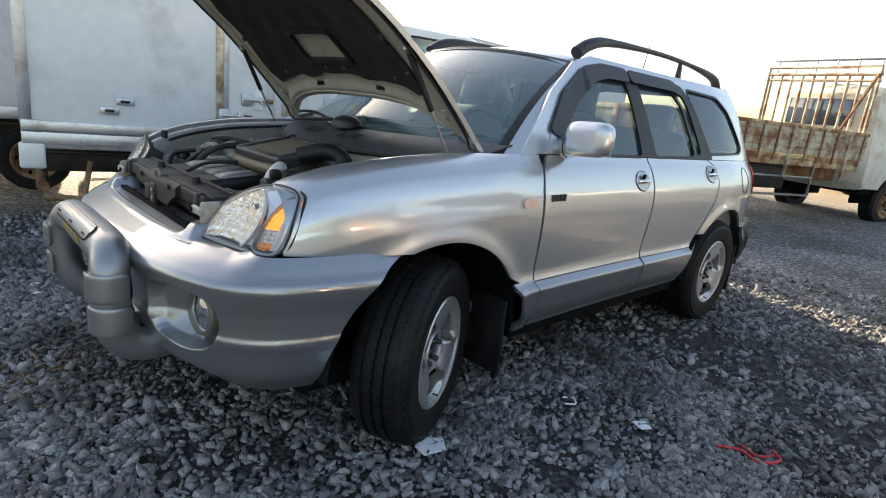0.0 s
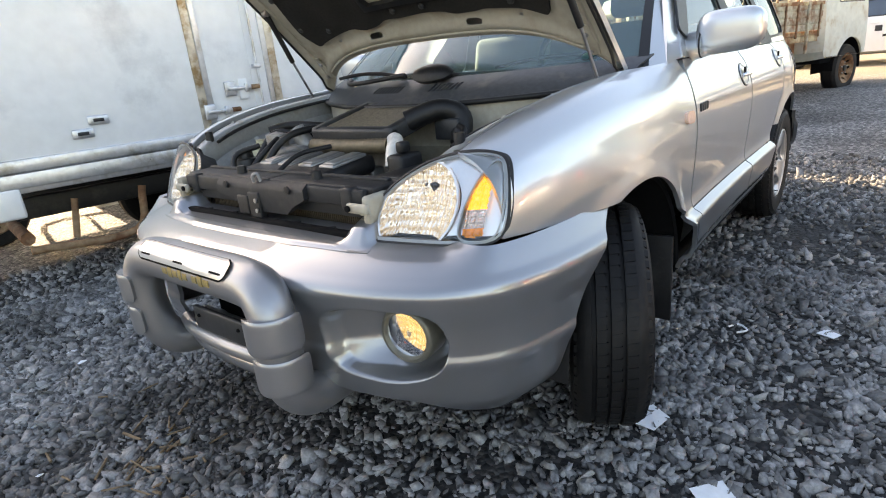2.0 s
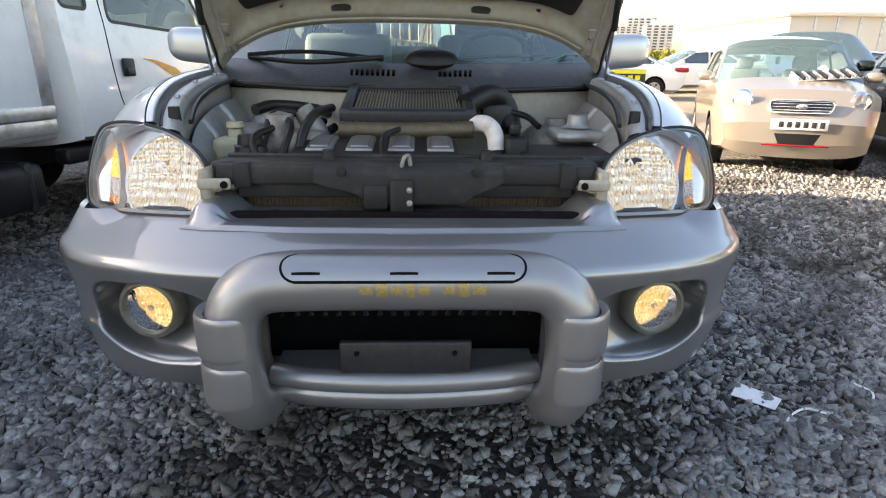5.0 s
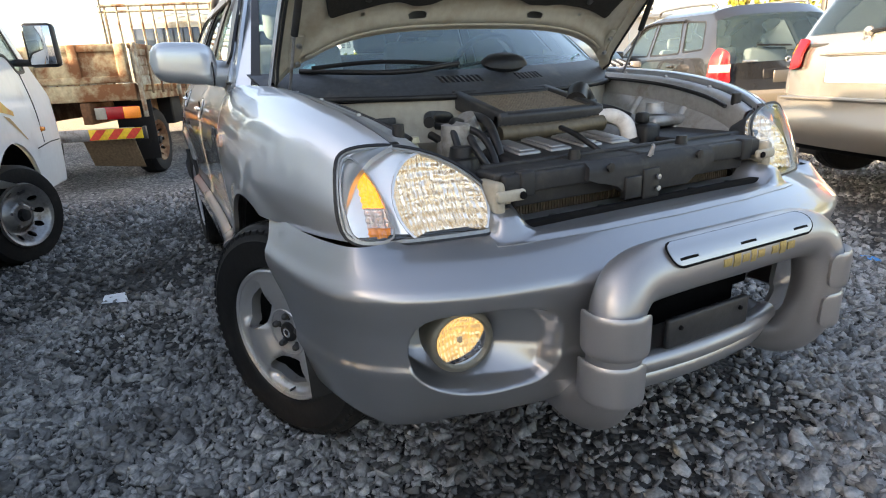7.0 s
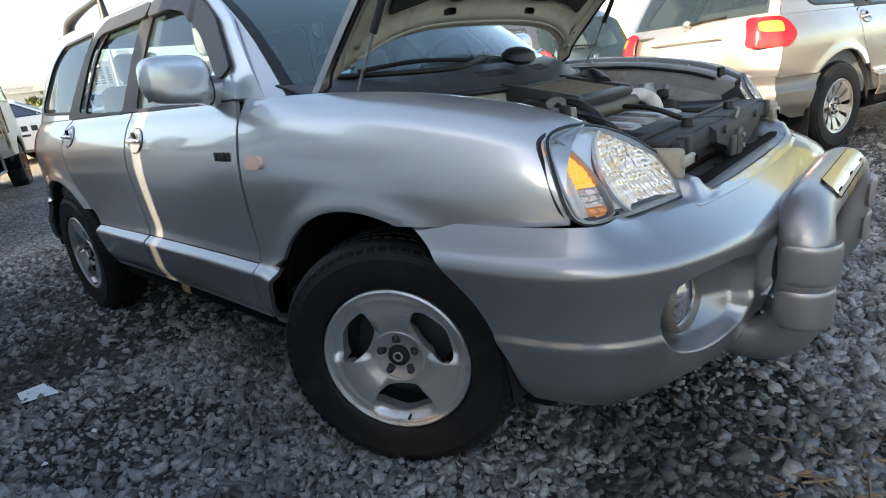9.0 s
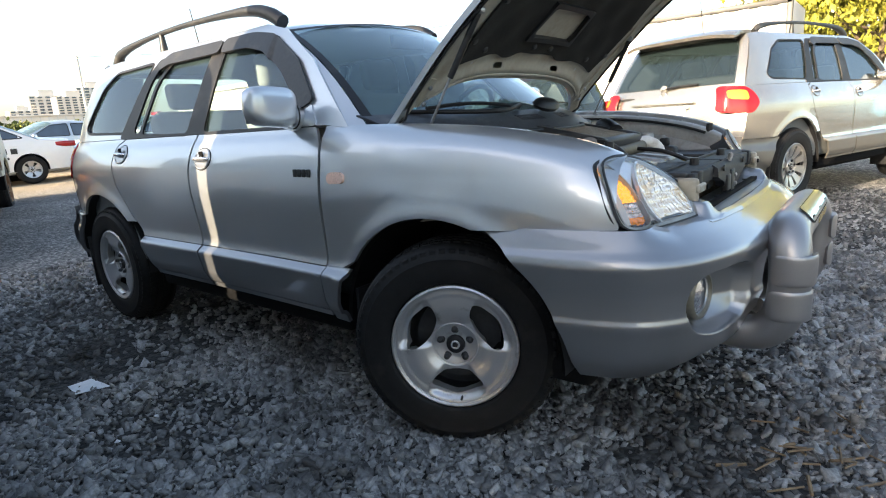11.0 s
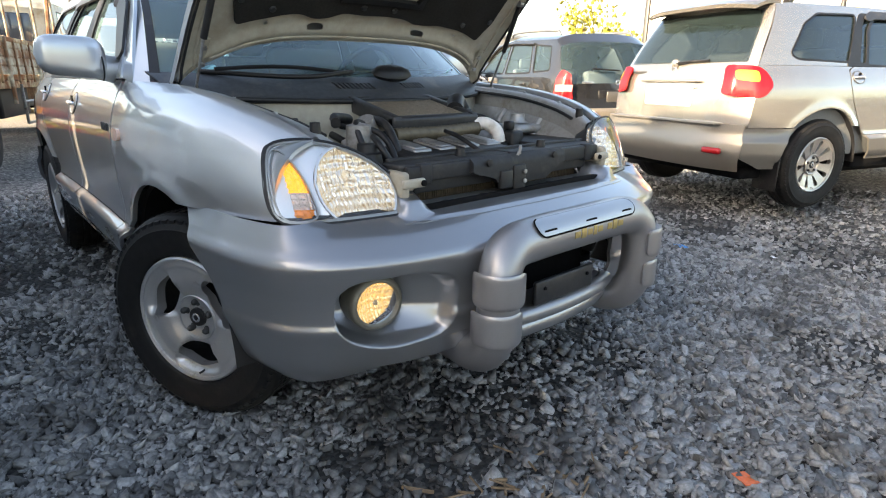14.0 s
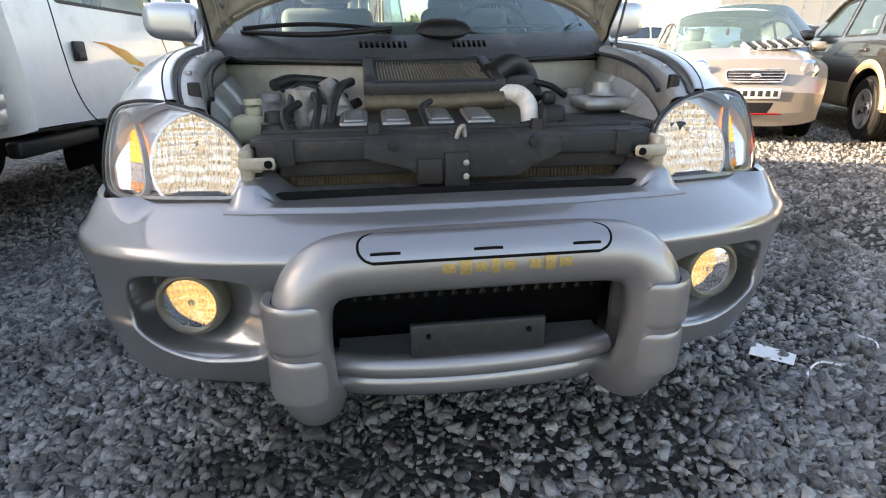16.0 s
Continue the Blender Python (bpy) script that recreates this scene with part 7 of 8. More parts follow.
    part("amber_lens", block(-0.066, -0.01, 0.01, 0.18, 0.765, 0.895, 0.012), "amber", lamp)
    part("clear_lens", block(-0.066, -0.01, 0.36, 0.48, 0.765, 0.895, 0.012), "beigepanel", lamp)
    part("cardboard", moved(block(-0.2, 0.2, -0.3, 0.3, -0.006, 0.006, 0.002), pose(0.15, 0.45, 0.38, 8, 62, 0)), "stickw", t, "sheet of brown board")
    part("tool_frame", join(tube([(2.0, 0.02, 1.0), (2.0, 0.02, 0.5), (3.6, 0.02, 0.5), (3.6, 0.02, 1.0)], 0.02, 6), tube([(2.0, 0.02, 0.78), (3.6, 0.02, 0.78)], 0.016, 6)), "steel", t)
    part("under_box", block(2.1, 3.4, 0.3, 0.9, 0.55, 1.0, 0.03), "black", t)
    return t


flatbed_truck()


def small_hatch():
    """The beige hatchback with its nose this way."""
    t = thing("hatchback_car", Matrix.Translation((4.38, -4.24, float(ground_z(4.2, -4.2)))) @ pose(0, 0, 0, 0, 0, 158), "beige hatchback with a blank white number plate", "car")
    prof = [(0.66, 0.22), (0.35, 0.20), (-2.6, 0.22), (-2.75, 0.45), (-2.78, 0.85), (-2.62, 1.30), (-2.40, 1.42), (-1.2, 1.47), (-0.75, 1.42), (-0.05, 0.98), (0.45, 0.86), (0.62, 0.72), (0.70, 0.55), (0.71, 0.35)]
    wins = [[(-0.50, 0.98), (-0.85, 1.28), (-1.35, 1.34), (-1.35, 0.97)], [(-1.45, 0.97), (-1.45, 1.34), (-2.0, 1.32), (-2.2, 0.98)]]
    wy = shell(t, prof, 0.80, 0.92, 0.30, [(0.0, 0.29, 0.33), (-2.38, 0.29, 0.33)], wins, "beigecar", (0.3, 0.55), ((8, "windscreen"), (4, "sideglass")), round_off=0.06)
    plain_wheels(t, (0.0, -2.38), 0.285, 0.70, 5)
    gr = part("grille", sheet(np.linspace(-0.30, 0.30, 40), np.linspace(0.66, 0.80, 20), polygon(rounded([(-0.26, 0.67), (0.26, 0.67), (0.29, 0.75), (0.26, 0.785), (-0.26, 0.785), (-0.29, 0.75)], 0.04)), lambda y, z: (0.745 - 0.25 * np.maximum(z - 0.60, 0) - 0.35 * y**2, y, z), (1, 0, 0), 0.01), "black", t, "dark grille with chrome frame")
    part("grille_frame", tube([(0.755 - 0.25 * (z - 0.6) - 0.35 * y * y, y, z) for y, z in rounded([(-0.27, 0.665), (0.27, 0.665), (0.30, 0.75), (0.27, 0.79), (-0.27, 0.79), (-0.30, 0.75), (-0.27, 0.665)], 0.03)], 0.008, 6), "chrome", gr)
    for z in (0.69, 0.72, 0.75, 0.775):
        part("grille_bar", tube([(0.752 - 0.25 * (z - 0.6) - 0.35 * y * y, y, z) for y in np.linspace(-0.27, 0.27, 9)], 0.004, 5), "chrome", gr)
    part("oval_emblem", moved(lathe([(0.0, 0.008), (0.03, 0.006), (0.034, 0.0)], 20), pose(0.725, 0, 0.725, 0, 0, -90) @ Matrix.Diagonal((1.5, 1, 0.8, 1))), "chrome", gr)
    pl = part("number_plate", block(0.745, 0.758, -0.26, 0.26, 0.49, 0.60, 0.004), "plate", t, "white number plate with bars")
    for k in range(6):
        y = -0.19 + 0.075 * k
        part("plate_bar", block(0.757, 0.761, y, y + 0.045, 0.515, 0.575, 0.002), "inkdark", pl)
    part("lower_grille", sheet(np.linspace(-0.42, 0.42, 40), np.linspace(0.33, 0.46, 14), polygon(rounded([(-0.40, 0.45), (0.40, 0.45), (0.30, 0.34), (-0.30, 0.34)], 0.03)), lambda y, z: (0.752 - 0.35 * y**2, y, z), (1, 0, 0), 0.01), "black", t)
    part("red_line", tube([(0.755 - 0.35 * y * y, y, 0.33) for y in np.linspace(-0.36, 0.36, 13)], 0.010, 6), "red", t)
    for sg in (1, -1):
        h = part("headlamp", moved(lathe([(0.0, 0.03), (0.06, 0.025), (0.10, 0.0), (0.11, -0.05)], 28), pose(0.60, sg * 0.56, 0.76, 0, 0, -90 + sg * 25) @ Matrix.Diagonal((1, 1, 1.15, 1))), "lampglass", t, "round clear headlamp")
        part("reflector", moved(lathe([(0.0, -0.03), (0.05, -0.02), (0.095, 0.0)], 24), pose(0.60, sg * 0.56, 0.76, 0, 0, -90 + sg * 25) @ Matrix.Diagonal((1, 1, 1.15, 1))), "reflector", h)
        part("fog_slot", moved(block(-0.01, 0.01, -0.05, 0.05, -0.06, 0.06, 0.008), pose(0.63, sg * 0.60, 0.45, 0, 0, sg * 35)), "greyplastic", t)
        part("door_mirror", block(-0.38, -0.26, sg * 0.88 - 0.08, sg * 0.88 + 0.08, 0.96, 1.07, 0.035), "beigecar", t)
    part("dashboard", block(-0.75, -0.25, -0.62, 0.62, 0.78, 0.93, 0.05), "dash", t)
    for y in (-0.33, 0.33):
        part("front_seat", join(block(-1.35, -1.22, y - 0.2, y + 0.2, 0.6, 1.1, 0.05), block(-1.37, -1.27, y - 0.1, y + 0.1, 1.1, 1.26, 0.04)), "seat", t)
    part("room_mirror", block(-0.85, -0.82, -0.1, 0.1, 1.28, 1.35, 0.01), "black", t)
    part("headliner", block(-2.3, -0.95, -0.5, 0.5, 1.36, 1.38, 0.01), "seatlight", t)
    for nm, mt, p in (("red_charm", "red", (-0.72, -0.05, 1.2)), ("purple_toy", "blueplastic", (-0.32, 0.30, 0.98))):
        part(nm, moved(lathe([(0.0, 0.05), (0.02, 0.03), (0.025, -0.03), (0.0, -0.05)], 12), pose(*p, 90, 0, 0)), mt, t)
    m = t.matrix_world @ pose(-0.02, 0.32, 1.02, 4, 14, 8)
    tray = thing("wire_tray", m, "checked metal tray resting on the bonnet", "tray")
    part("tray_base", block(-0.13, 0.13, -0.33, 0.33, 0.0, 0.012, 0.004), "plate", tray)
    for k in range(12):
        y = -0.30 + 0.055 * k
        part("tray_rib", block(-0.135, 0.135, y - 0.01, y + 0.01, 0.010, 0.045, 0.004), "black" if k % 2 else "alu", tray)
    return t


small_hatch()


def dark_suv():
    t = thing("dark_suv", Matrix.Translation((3.33, -6.10, float(ground_z(3.2, -5.8)))) @ pose(0, 0, 0, 0, 0, -22), "dark sport utility car with beige lower cladding", "car")
    prof = [(3.42, 0.30), (2.9, 0.26), (-0.70, 0.30), (-0.86, 0.42), (-0.88, 0.66), (-0.84, 0.98), (-0.58, 1.52), (-0.40, 1.63), (1.0, 1.68), (1.55, 1.62), (2.35, 1.08), (3.10, 0.98), (3.38, 0.80), (3.45, 0.5)]
    wins = [[(1.95, 1.13), (1.45, 1.50), (1.05, 1.55), (1.05, 1.12)], [(0.96, 1.12), (0.96, 1.55), (0.30, 1.53), (0.12, 1.13)], [(0.02, 1.14), (0.18, 1.52), (-0.30, 1.48), (-0.45, 1.16)]]
    wy = shell(t, prof, 0.90, 1.06, 0.32, [(0.0, 0.36, 0.42), (2.63, 0.36, 0.42)], wins, "darkpaint", (0.45, 0.5), ((5, "sideglass"), (9, "windscreen")), "suvbeige", 0.60, round_off=0.06)
    plain_wheels(t, (2.63, 0.0), 0.35, 0.78, 5)
    for sg, fl in ((1, lambda s: s), (-1, flip)):
        part("arch_flare", fl(sheet(np.linspace(0.05, np.pi - 0.05, 30), np.linspace(0, 1, 6), None, lambda a, k: ((0.42 + 0.09 * k) * np.cos(a), wy((0.42 + 0.09 * k) * np.cos(a), 0.6) + 0.02 * np.sin(np.pi * k) + 0.006, 0.36 + (0.42 + 0.09 * k) * np.sin(a)), (0, 1, 0))), "suvbeige", t, "beige wheel-arch flare")
        tl = part("tail_light", fl(sheet(np.linspace(-0.92, -0.62, 16), np.linspace(0.72, 1.20, 24), polygon(rounded([(-0.90, 0.74), (-0.66, 0.74), (-0.66, 1.04), (-0.72, 1.18), (-0.84, 1.12)], 0.06)), lambda x, z: (x, wy(np.maximum(x, -0.84), z) + 0.012 - 0.9 * np.maximum(-0.80 - x, 0), z), (0, 1, 0), 0.04)), "red", t, "tall red tail light")
        part("clear_band", fl(sheet(np.linspace(-0.88, -0.68, 8), np.linspace(0.88, 0.97, 6), None, lambda x, z: (x, wy(np.maximum(x, -0.84), z) + 0.017 - 0.9 * np.maximum(-0.80 - x, 0), z), (0, 1, 0), 0.004)), "pinklens", tl)
        part("door_handle", fl(block(0.18, 0.34, float(wy(0.26, 0.96)) - 0.005, float(wy(0.26, 0.96)) + 0.03, 0.945, 0.985, 0.012)), "darkpaint", t)
        part("roof_rail", fl(tube([(-0.3, 0.60, 1.64), (-0.2, 0.61, 1.70), (1.1, 0.61, 1.74), (1.25, 0.6, 1.68)], 0.018, 8, 16)), "steel", t)
        part("door_mirror", fl(block(1.78, 1.92, 0.90, 1.10, 1.08, 1.22, 0.04)), "darkpaint", t)
        part("wind_deflector", fl(tube([(x, float(wy(x, z)) + 0.02, z) for x, z in ((0.20, 1.54), (1.0, 1.575), (1.45, 1.53), (1.75, 1.32))], 0.022, 6, 16)), "darkpaint", t)
    part("tail_plate_recess", block(-0.895, -0.865, -0.30, 0.30, 0.72, 0.90, 0.02), "black", t)
    part("blank_plate", block(-0.905, -0.892, -0.17, 0.17, 0.74, 0.88, 0.004), "taupe", t)
    part("rear_emblem", moved(lathe([(0.022, 0.0), (0.03, 0.006), (0.036, 0.0)], 18), pose(-0.885, 0, 1.0, 0, 0, 90)), "chrome", t)
    part("name_bar", block(-0.88, -0.87, 0.38, 0.56, 0.985, 1.01, 0.003), "chrome", t)
    part("rear_wiper", tube([(-0.84, -0.05, 1.16), (-0.835, 0.2, 1.17), (-0.83, 0.38, 1.18)], 0.012, 6), "black", t)
    part("rear_bumper", block(-0.96, -0.80, -0.80, 0.80, 0.44, 0.66, 0.05, 3), "suvbeige", t, "beige rear bumper")
    part("lower_bumper", block(-0.93, -0.78, -0.74, 0.74, 0.32, 0.44, 0.04), "black", t)
    part("cabin_block", block(0.2, 2.3, -0.7, 0.7, 0.45, 0.62, 0.02), "dark", t)
    for y in (-0.38, 0.38):
        part("front_seat", join(block(1.1, 1.24, y - 0.22, y + 0.22, 0.62, 1.2, 0.05), block(1.1, 1.2, y - 0.12, y + 0.12, 1.2, 1.36, 0.04)), "seat", t)
        part("rear_seat", block(0.05, 0.2, y - 0.28, y + 0.28, 0.6, 1.16, 0.05), "seat", t)
    return t


dark_suv()


# tail details of the champagne car
def tail_details(car):
    part("roof_spoiler", sheet(np.linspace(-0.58, 0.58, 40), np.linspace(0, 1, 8), None, lambda y, t: (2.94 + 0.26 * t - 0.10 * (y / 0.58) ** 4, y, 1.63 - 0.05 * t + 0.02 * np.sin(np.pi * t) - 0.03 * (y / 0.58) ** 4), (0, 0, 1), 0.03), "champagne", car, "silver roof spoiler")
    for sg in (1, -1):
        r = part("rear_reflector", moved(block(-0.012, 0.012, -0.085, 0.085, -0.035, 0.035, 0.018), pose(3.385 - 0.055, sg * 0.56, 0.535, 0, 0, 0)), "red", car, "red bumper reflector")
        part("spoiler_post", block(3.02, 3.10, sg * 0.30 - 0.02, sg * 0.30 + 0.02, 1.56, 1.61, 0.01), "champagne", car)
    part("plate_recess", block(3.285, 3.322, -0.27, 0.27, 0.79, 0.955, 0.02), "plate", car, "blank pale number plate")
    part("plate_trim", block(3.30, 3.325, -0.34, 0.34, 0.985, 1.01, 0.008), "champagne", car)
    part("tail_emblem", moved(lathe([(0.024, 0.0), (0.032, 0.006), (0.038, 0.0)], 20), pose(3.272, 0, 1.075, 0, 0, -90)), "chrome", car)
    part("name_bar", block(3.25, 3.262, -0.52, -0.34, 1.055, 1.075, 0.003), "inkdark", car)
    part("gate_handle", block(3.295, 3.32, 0.18, 0.30, 0.935, 0.965, 0.01), "chrome", car)
    w = part("rear_wiper", tube([(3.27, 0.0, 1.135), (3.255, 0.15, 1.15), (3.24, 0.34, 1.155)], 0.011, 6), "black", car, "rear wiper")
    part("wiper_cap", moved(lathe([(0.0, 0.02), (0.035, 0.012), (0.04, 0.0)], 16), pose(3.262, 0.0, 1.135, 0, 0, -90)), "champagne", w)
    part("bumper_lip", block(3.30, 3.40, -0.62, 0.62, 0.665, 0.69, 0.010), "taupe", car)


tail_details(SF2)


def far_sedan(m, label, paint, group, sign=0, mirror=False):
    t = thing("sedan_car", m, label, "car", group)
    prof = [(0.92, 0.25), (0.5, 0.22), (-3.6, 0.24), (-3.80, 0.45), (-3.82, 0.80), (-3.70, 0.98), (-3.05, 1.05), (-2.35, 1.40), (-1.7, 1.47), (-1.2, 1.44), (-0.25, 1.02), (0.65, 0.86), (0.88, 0.70), (0.95, 0.45)]
    wins = [[(-0.62, 1.03), (-1.18, 1.34), (-1.62, 1.37), (-1.62, 1.02)], [(-1.72, 1.02), (-1.72, 1.37), (-2.25, 1.33), (-2.75, 1.05)]]
    wy = shell(t, prof, 0.90, 0.98, 0.32, [(0.0, 0.33, 0.36), (-2.80, 0.33, 0.36)], wins, paint, (0.5, 0.5), ((9, "windscreen"), (6, "sideglass")), pane="farblue", round_off=0.06)
    plain_wheels(t, (0.0, -2.80), 0.325, 0.78, 5)
    for sg, fl in ((1, lambda s: s), (-1, flip)):
        part("tail_light", fl(block(-3.80, -3.35, 0.70, float(wy(-3.5, 0.85)) + 0.015, 0.80, 0.93, 0.03)), "red", t, "red tail light")
        part("headlamp", fl(block(0.45, 0.86, 0.62, float(wy(0.5, 0.72)) + 0.01, 0.66, 0.78, 0.03)), "reflector", t)
        part("door_mirror", fl(block(-0.72, -0.60, 0.90, 1.05, 1.0, 1.1, 0.03)), paint, t)
        for x in (-1.5, -2.6):
            part("door_handle", fl(block(x, x + 0.14, 0.86, 0.905, 0.86, 0.885, 0.008)), paint, t)
        if sign == 1:
            b = part("side_banner", fl(sheet(np.linspace(-2.5, -0.55, 30), np.linspace(0.50, 0.86, 10), None, lambda x, z: (x, wy(x, z) + 0.006, z), (0, 1, 0))), "inkdark", t, "black and yellow advertising sheet")
            part("yellow_band", fl(sheet(np.linspace(-2.5, -0.75, 30), np.linspace(0.75, 0.85, 5), None, lambda x, z: (x, wy(x, z) + 0.009, z), (0, 1, 0))), "yellow", b)
            for k in range(8):
                x = -0.65 - 0.22 * k
                part("word_bar", fl(sheet(np.linspace(x - 0.15, x, 5), np.linspace(0.57, 0.70, 5), None, lambda u, z: (u, wy(u, z) + 0.009, z), (0, 1, 0))), "yellow" if k != 2 else "plate", b)
        if sign == 2:
            for k in range(6):
                x = -1.45 - 0.2 * k
                part("word_bar", fl(sheet(np.linspace(x - 0.13, x, 5), np.linspace(0.70, 0.82, 5), None, lambda u, z: (u, wy(u, z) + 0.004, z), (0, 1, 0))), "inkdark", t)
            part("word_line", fl(sheet(np.linspace(-2.4, -1.6, 12), np.linspace(0.58, 0.63, 3), None, lambda u, z: (u, wy(u, z) + 0.004, z), (0, 1, 0))), "inkdark", t)
    if sign:
        part("roof_sign", block(-1.75, -1.6, -0.2, 0.2, 1.48, 1.58, 0.03), "red" if sign == 1 else "plate", t)
    return t


FAR = "row of cars at the far edge of the yard"
for x, y, turn, sg, mt, lb in ((15.6, -4.1, 91, 1, "farwhite", "white taxi with black and yellow side banner"), (15.4, 0.65, 89, 2, "farwhite", "white sedan with dark lettering bars"), (18.8, -2.6, 92, 0, "silver", "silver sedan parked in the far row"), (19.0, -8.5, 90, 0, "farwhite", "white sedan parked in the far row"),
                               (19.2, -14.5, 91, 0, "silver", "silver sedan parked in the far row"), (22.5, -1.0, 88, 0, "farwhite", "white sedan parked in the far row"), (22.5, -6.5, 90, 0, "silver", "silver sedan parked in the far row"), (22.8, -12.0, 91, 0, "farwhite", "white sedan parked in the far row")):
    far_sedan(Matrix.Translation((x, y, float(ground_z(x, y)))) @ pose(0, 0, 0, 0, 0, turn), lb, mt, FAR, sg)


# ---- surroundings ----
def tree(x, y, height, spread, leaf, label, seed, clumps=900, size=0.20, base=None):
    rng = np.random.default_rng(seed)
    z = float(ground_z(x, y)) if base is None else base
    t = thing("tree", Matrix.Translation((x, y, z)), label, "tree", "trees round the yard")
    limbs = [tube([(0, 0, -0.2), (0.05, 0.02, height * 0.25), (0.0, 0.1, height * 0.6)], [0.05 * height ** 0.8, 0.03 * height ** 0.8, 0.012 * height ** 0.8], 8, 8)]
    tips = []
    for k in range(9):
        a, r = rng.uniform(0, 6.28), spread * rng.uniform(0.4, 0.85)
        h0, h1 = height * rng.uniform(0.2, 0.5), height * rng.uniform(0.45, 0.95)
        limbs.append(tube([(0, 0, h0), (r * 0.5 * math.cos(a), r * 0.5 * math.sin(a), (h0 + h1) / 2 + 0.1), (r * math.cos(a), r * math.sin(a), h1)], [0.02 * height ** 0.7, 0.012 * height ** 0.7, 0.006], 6, 6))
        tips.append((r * math.cos(a), r * math.sin(a), h1))
    part("trunk", join(*limbs), "bark", t)
    tips = np.array(tips + [(0, 0, height * 0.75), (0, 0, height * 0.55)])
    c = tips[rng.integers(0, len(tips), clumps)] + rng.normal(0, 1, (clumps, 3)) * (spread * 0.30, spread * 0.30, height * 0.11)
    c[:, 2] = np.maximum(c[:, 2], height * 0.12)
    n = 5
    V, F = [], []
    base_leaf = np.array([(-0.5, 0, 0), (0, -0.28, 0.06), (0.5, 0, 0), (0, 0.28, 0.06)])
    for k in range(clumps):
        for j in range(n):
            q = Euler(rng.uniform(0, 6.28, 3)).to_matrix()
            V.append(base_leaf @ np.array(q).T * size * rng.uniform(0.6, 1.3) + c[k] + rng.normal(0, 0.12, 3) * spread * 0.25)
    V = np.concatenate(V)
    F = [(4 * i, 4 * i + 1, 4 * i + 2, 4 * i + 3) for i in range(len(V) // 4)]
    crown = part("crown", (V, F), leaf, t, smooth=0)
    return t


for i, (x, y, h, s) in enumerate(((1.5, -21, 6.5, 2.6), (-0.8, -20.0, 6.0, 2.4), (-3.0, -21.0, 6.8, 2.6), (-5.5, -22, 6.5, 2.6), (-8.2, -23, 6.5, 2.6), (0.4, -24.5, 8.0, 2.8), (-4.2, -25, 8.0, 2.8))):
    tree(x, y, h, s, "leafyellow", "yellowing broad tree in autumn leaf", 10 + i, 800, 0.24)
for i, (x, y, h, s) in enumerate(((18.5, -27, 4.4, 1.3), (14.5, -24.5, 3.0, 1.2))):
    tree(x, y, h, s, "leafyellow", "small yellow autumn tree", 30 + i, 260, 0.22)
for i in range(16):
    a = radians(-1.5 - 1.45 * i)
    d = 62 + 6 * math.sin(i * 2.3)
    tree(-1.5 + d * math.cos(a), d * math.sin(a), 1.45 + 0.6 * math.sin(i * 1.7), 1.7, "leaf" if i % 3 else "leafyellow", "far dull green tree", 50 + i, 150, 0.5)
for a in (-3.1, -4.9):
    tree(-1.5 + 80 * math.cos(radians(a)), 80 * math.sin(radians(a)), 3.5, 1.1, "leafyellow", "far pale tree with round top", 80, 160, 0.5)


def tower(az, el, width, dist, label, floors=14, bays=5):
    """A far block with rows of inset windows and balconies."""
    a = radians(az)
    x, y = -1.5 + dist * math.cos(a), dist * math.sin(a)
    z0 = float(ground_z(x, y))
    h = 1.1 + dist * math.tan(radians(el)) - z0
    t = thing("apartment_tower", Matrix.Translation((x, y, z0)) @ pose(0, 0, 0, 0, 0, az + 12), label, "building", "far towers")
    part("wall", block(0, width * 0.7, -width / 2, width / 2, -5, h, 0), "farwall", t, smooth=0)
    part("roof_house", block(width * 0.1, width * 0.5, -width * 0.2, width * 0.2, h, h + width * 0.18, 0), "concrete", t, smooth=0)
    for i in range(floors):
        for j in range(bays):
            zc, yc = h * (i + 0.5) / floors, -width / 2 + width * (j + 0.5) / bays
            wn_ = part("window", block(-0.25, 0.05, yc - width / bays * 0.3, yc + width / bays * 0.3, zc - h / floors * 0.28, zc + h / floors * 0.28, 0), "farblue", t, smooth=0)
    return t


for az, el, wd, di, fl, by in ((-15.4, 2.9, 9, 260, 8, 4), (-17.2, 4.0, 13, 280, 12, 5), (-19.0, 3.9, 12, 260, 14, 5), (-20.6, 4.6, 14, 300, 14, 5), (-22.2, 4.0, 12, 280, 12, 4), (-45.0, 6.6, 12, 170, 12, 5), (-85.3, 9.2, 9, 90, 10, 4)):
    tower(az, el, wd, di, "pale far apartment tower with rows of windows", fl, by)


def shed(x0, x1, y0, y1, h, label, mat):
    z = float(ground_z((x0 + x1) / 2, (y0 + y1) / 2))
    t = thing("warehouse", Matrix.Translation((0, 0, z)), label, "building")
    part("wall", block(x0, x1, y0, y1, -0.3, h, 0), mat, t, smooth=0)
    part("roof", block(x0 - 0.3, x1 + 0.3, y0 - 0.3, y1 + 0.3, h, h + 0.25, 0.05), "concrete", t)
    n = int((y1 - y0) / 1.2)
    for i in range(n):
        part("wall_rib", block(x0 - 0.05, x0, y0 + 1.2 * i, y0 + 1.2 * i + 0.12, 0, h, 0), "alu", t, smooth=0)
    return t


shed(28, 40, -36, -19, 3.0, "low pale warehouse behind the parked cars", "concrete")
shed(105, 120, -36, -20, 3.2, "far pale factory hall", "farwall")
shed(112, 125, -26, -16, 4.2, "far pale factory hall with a stepped roof", "concrete")


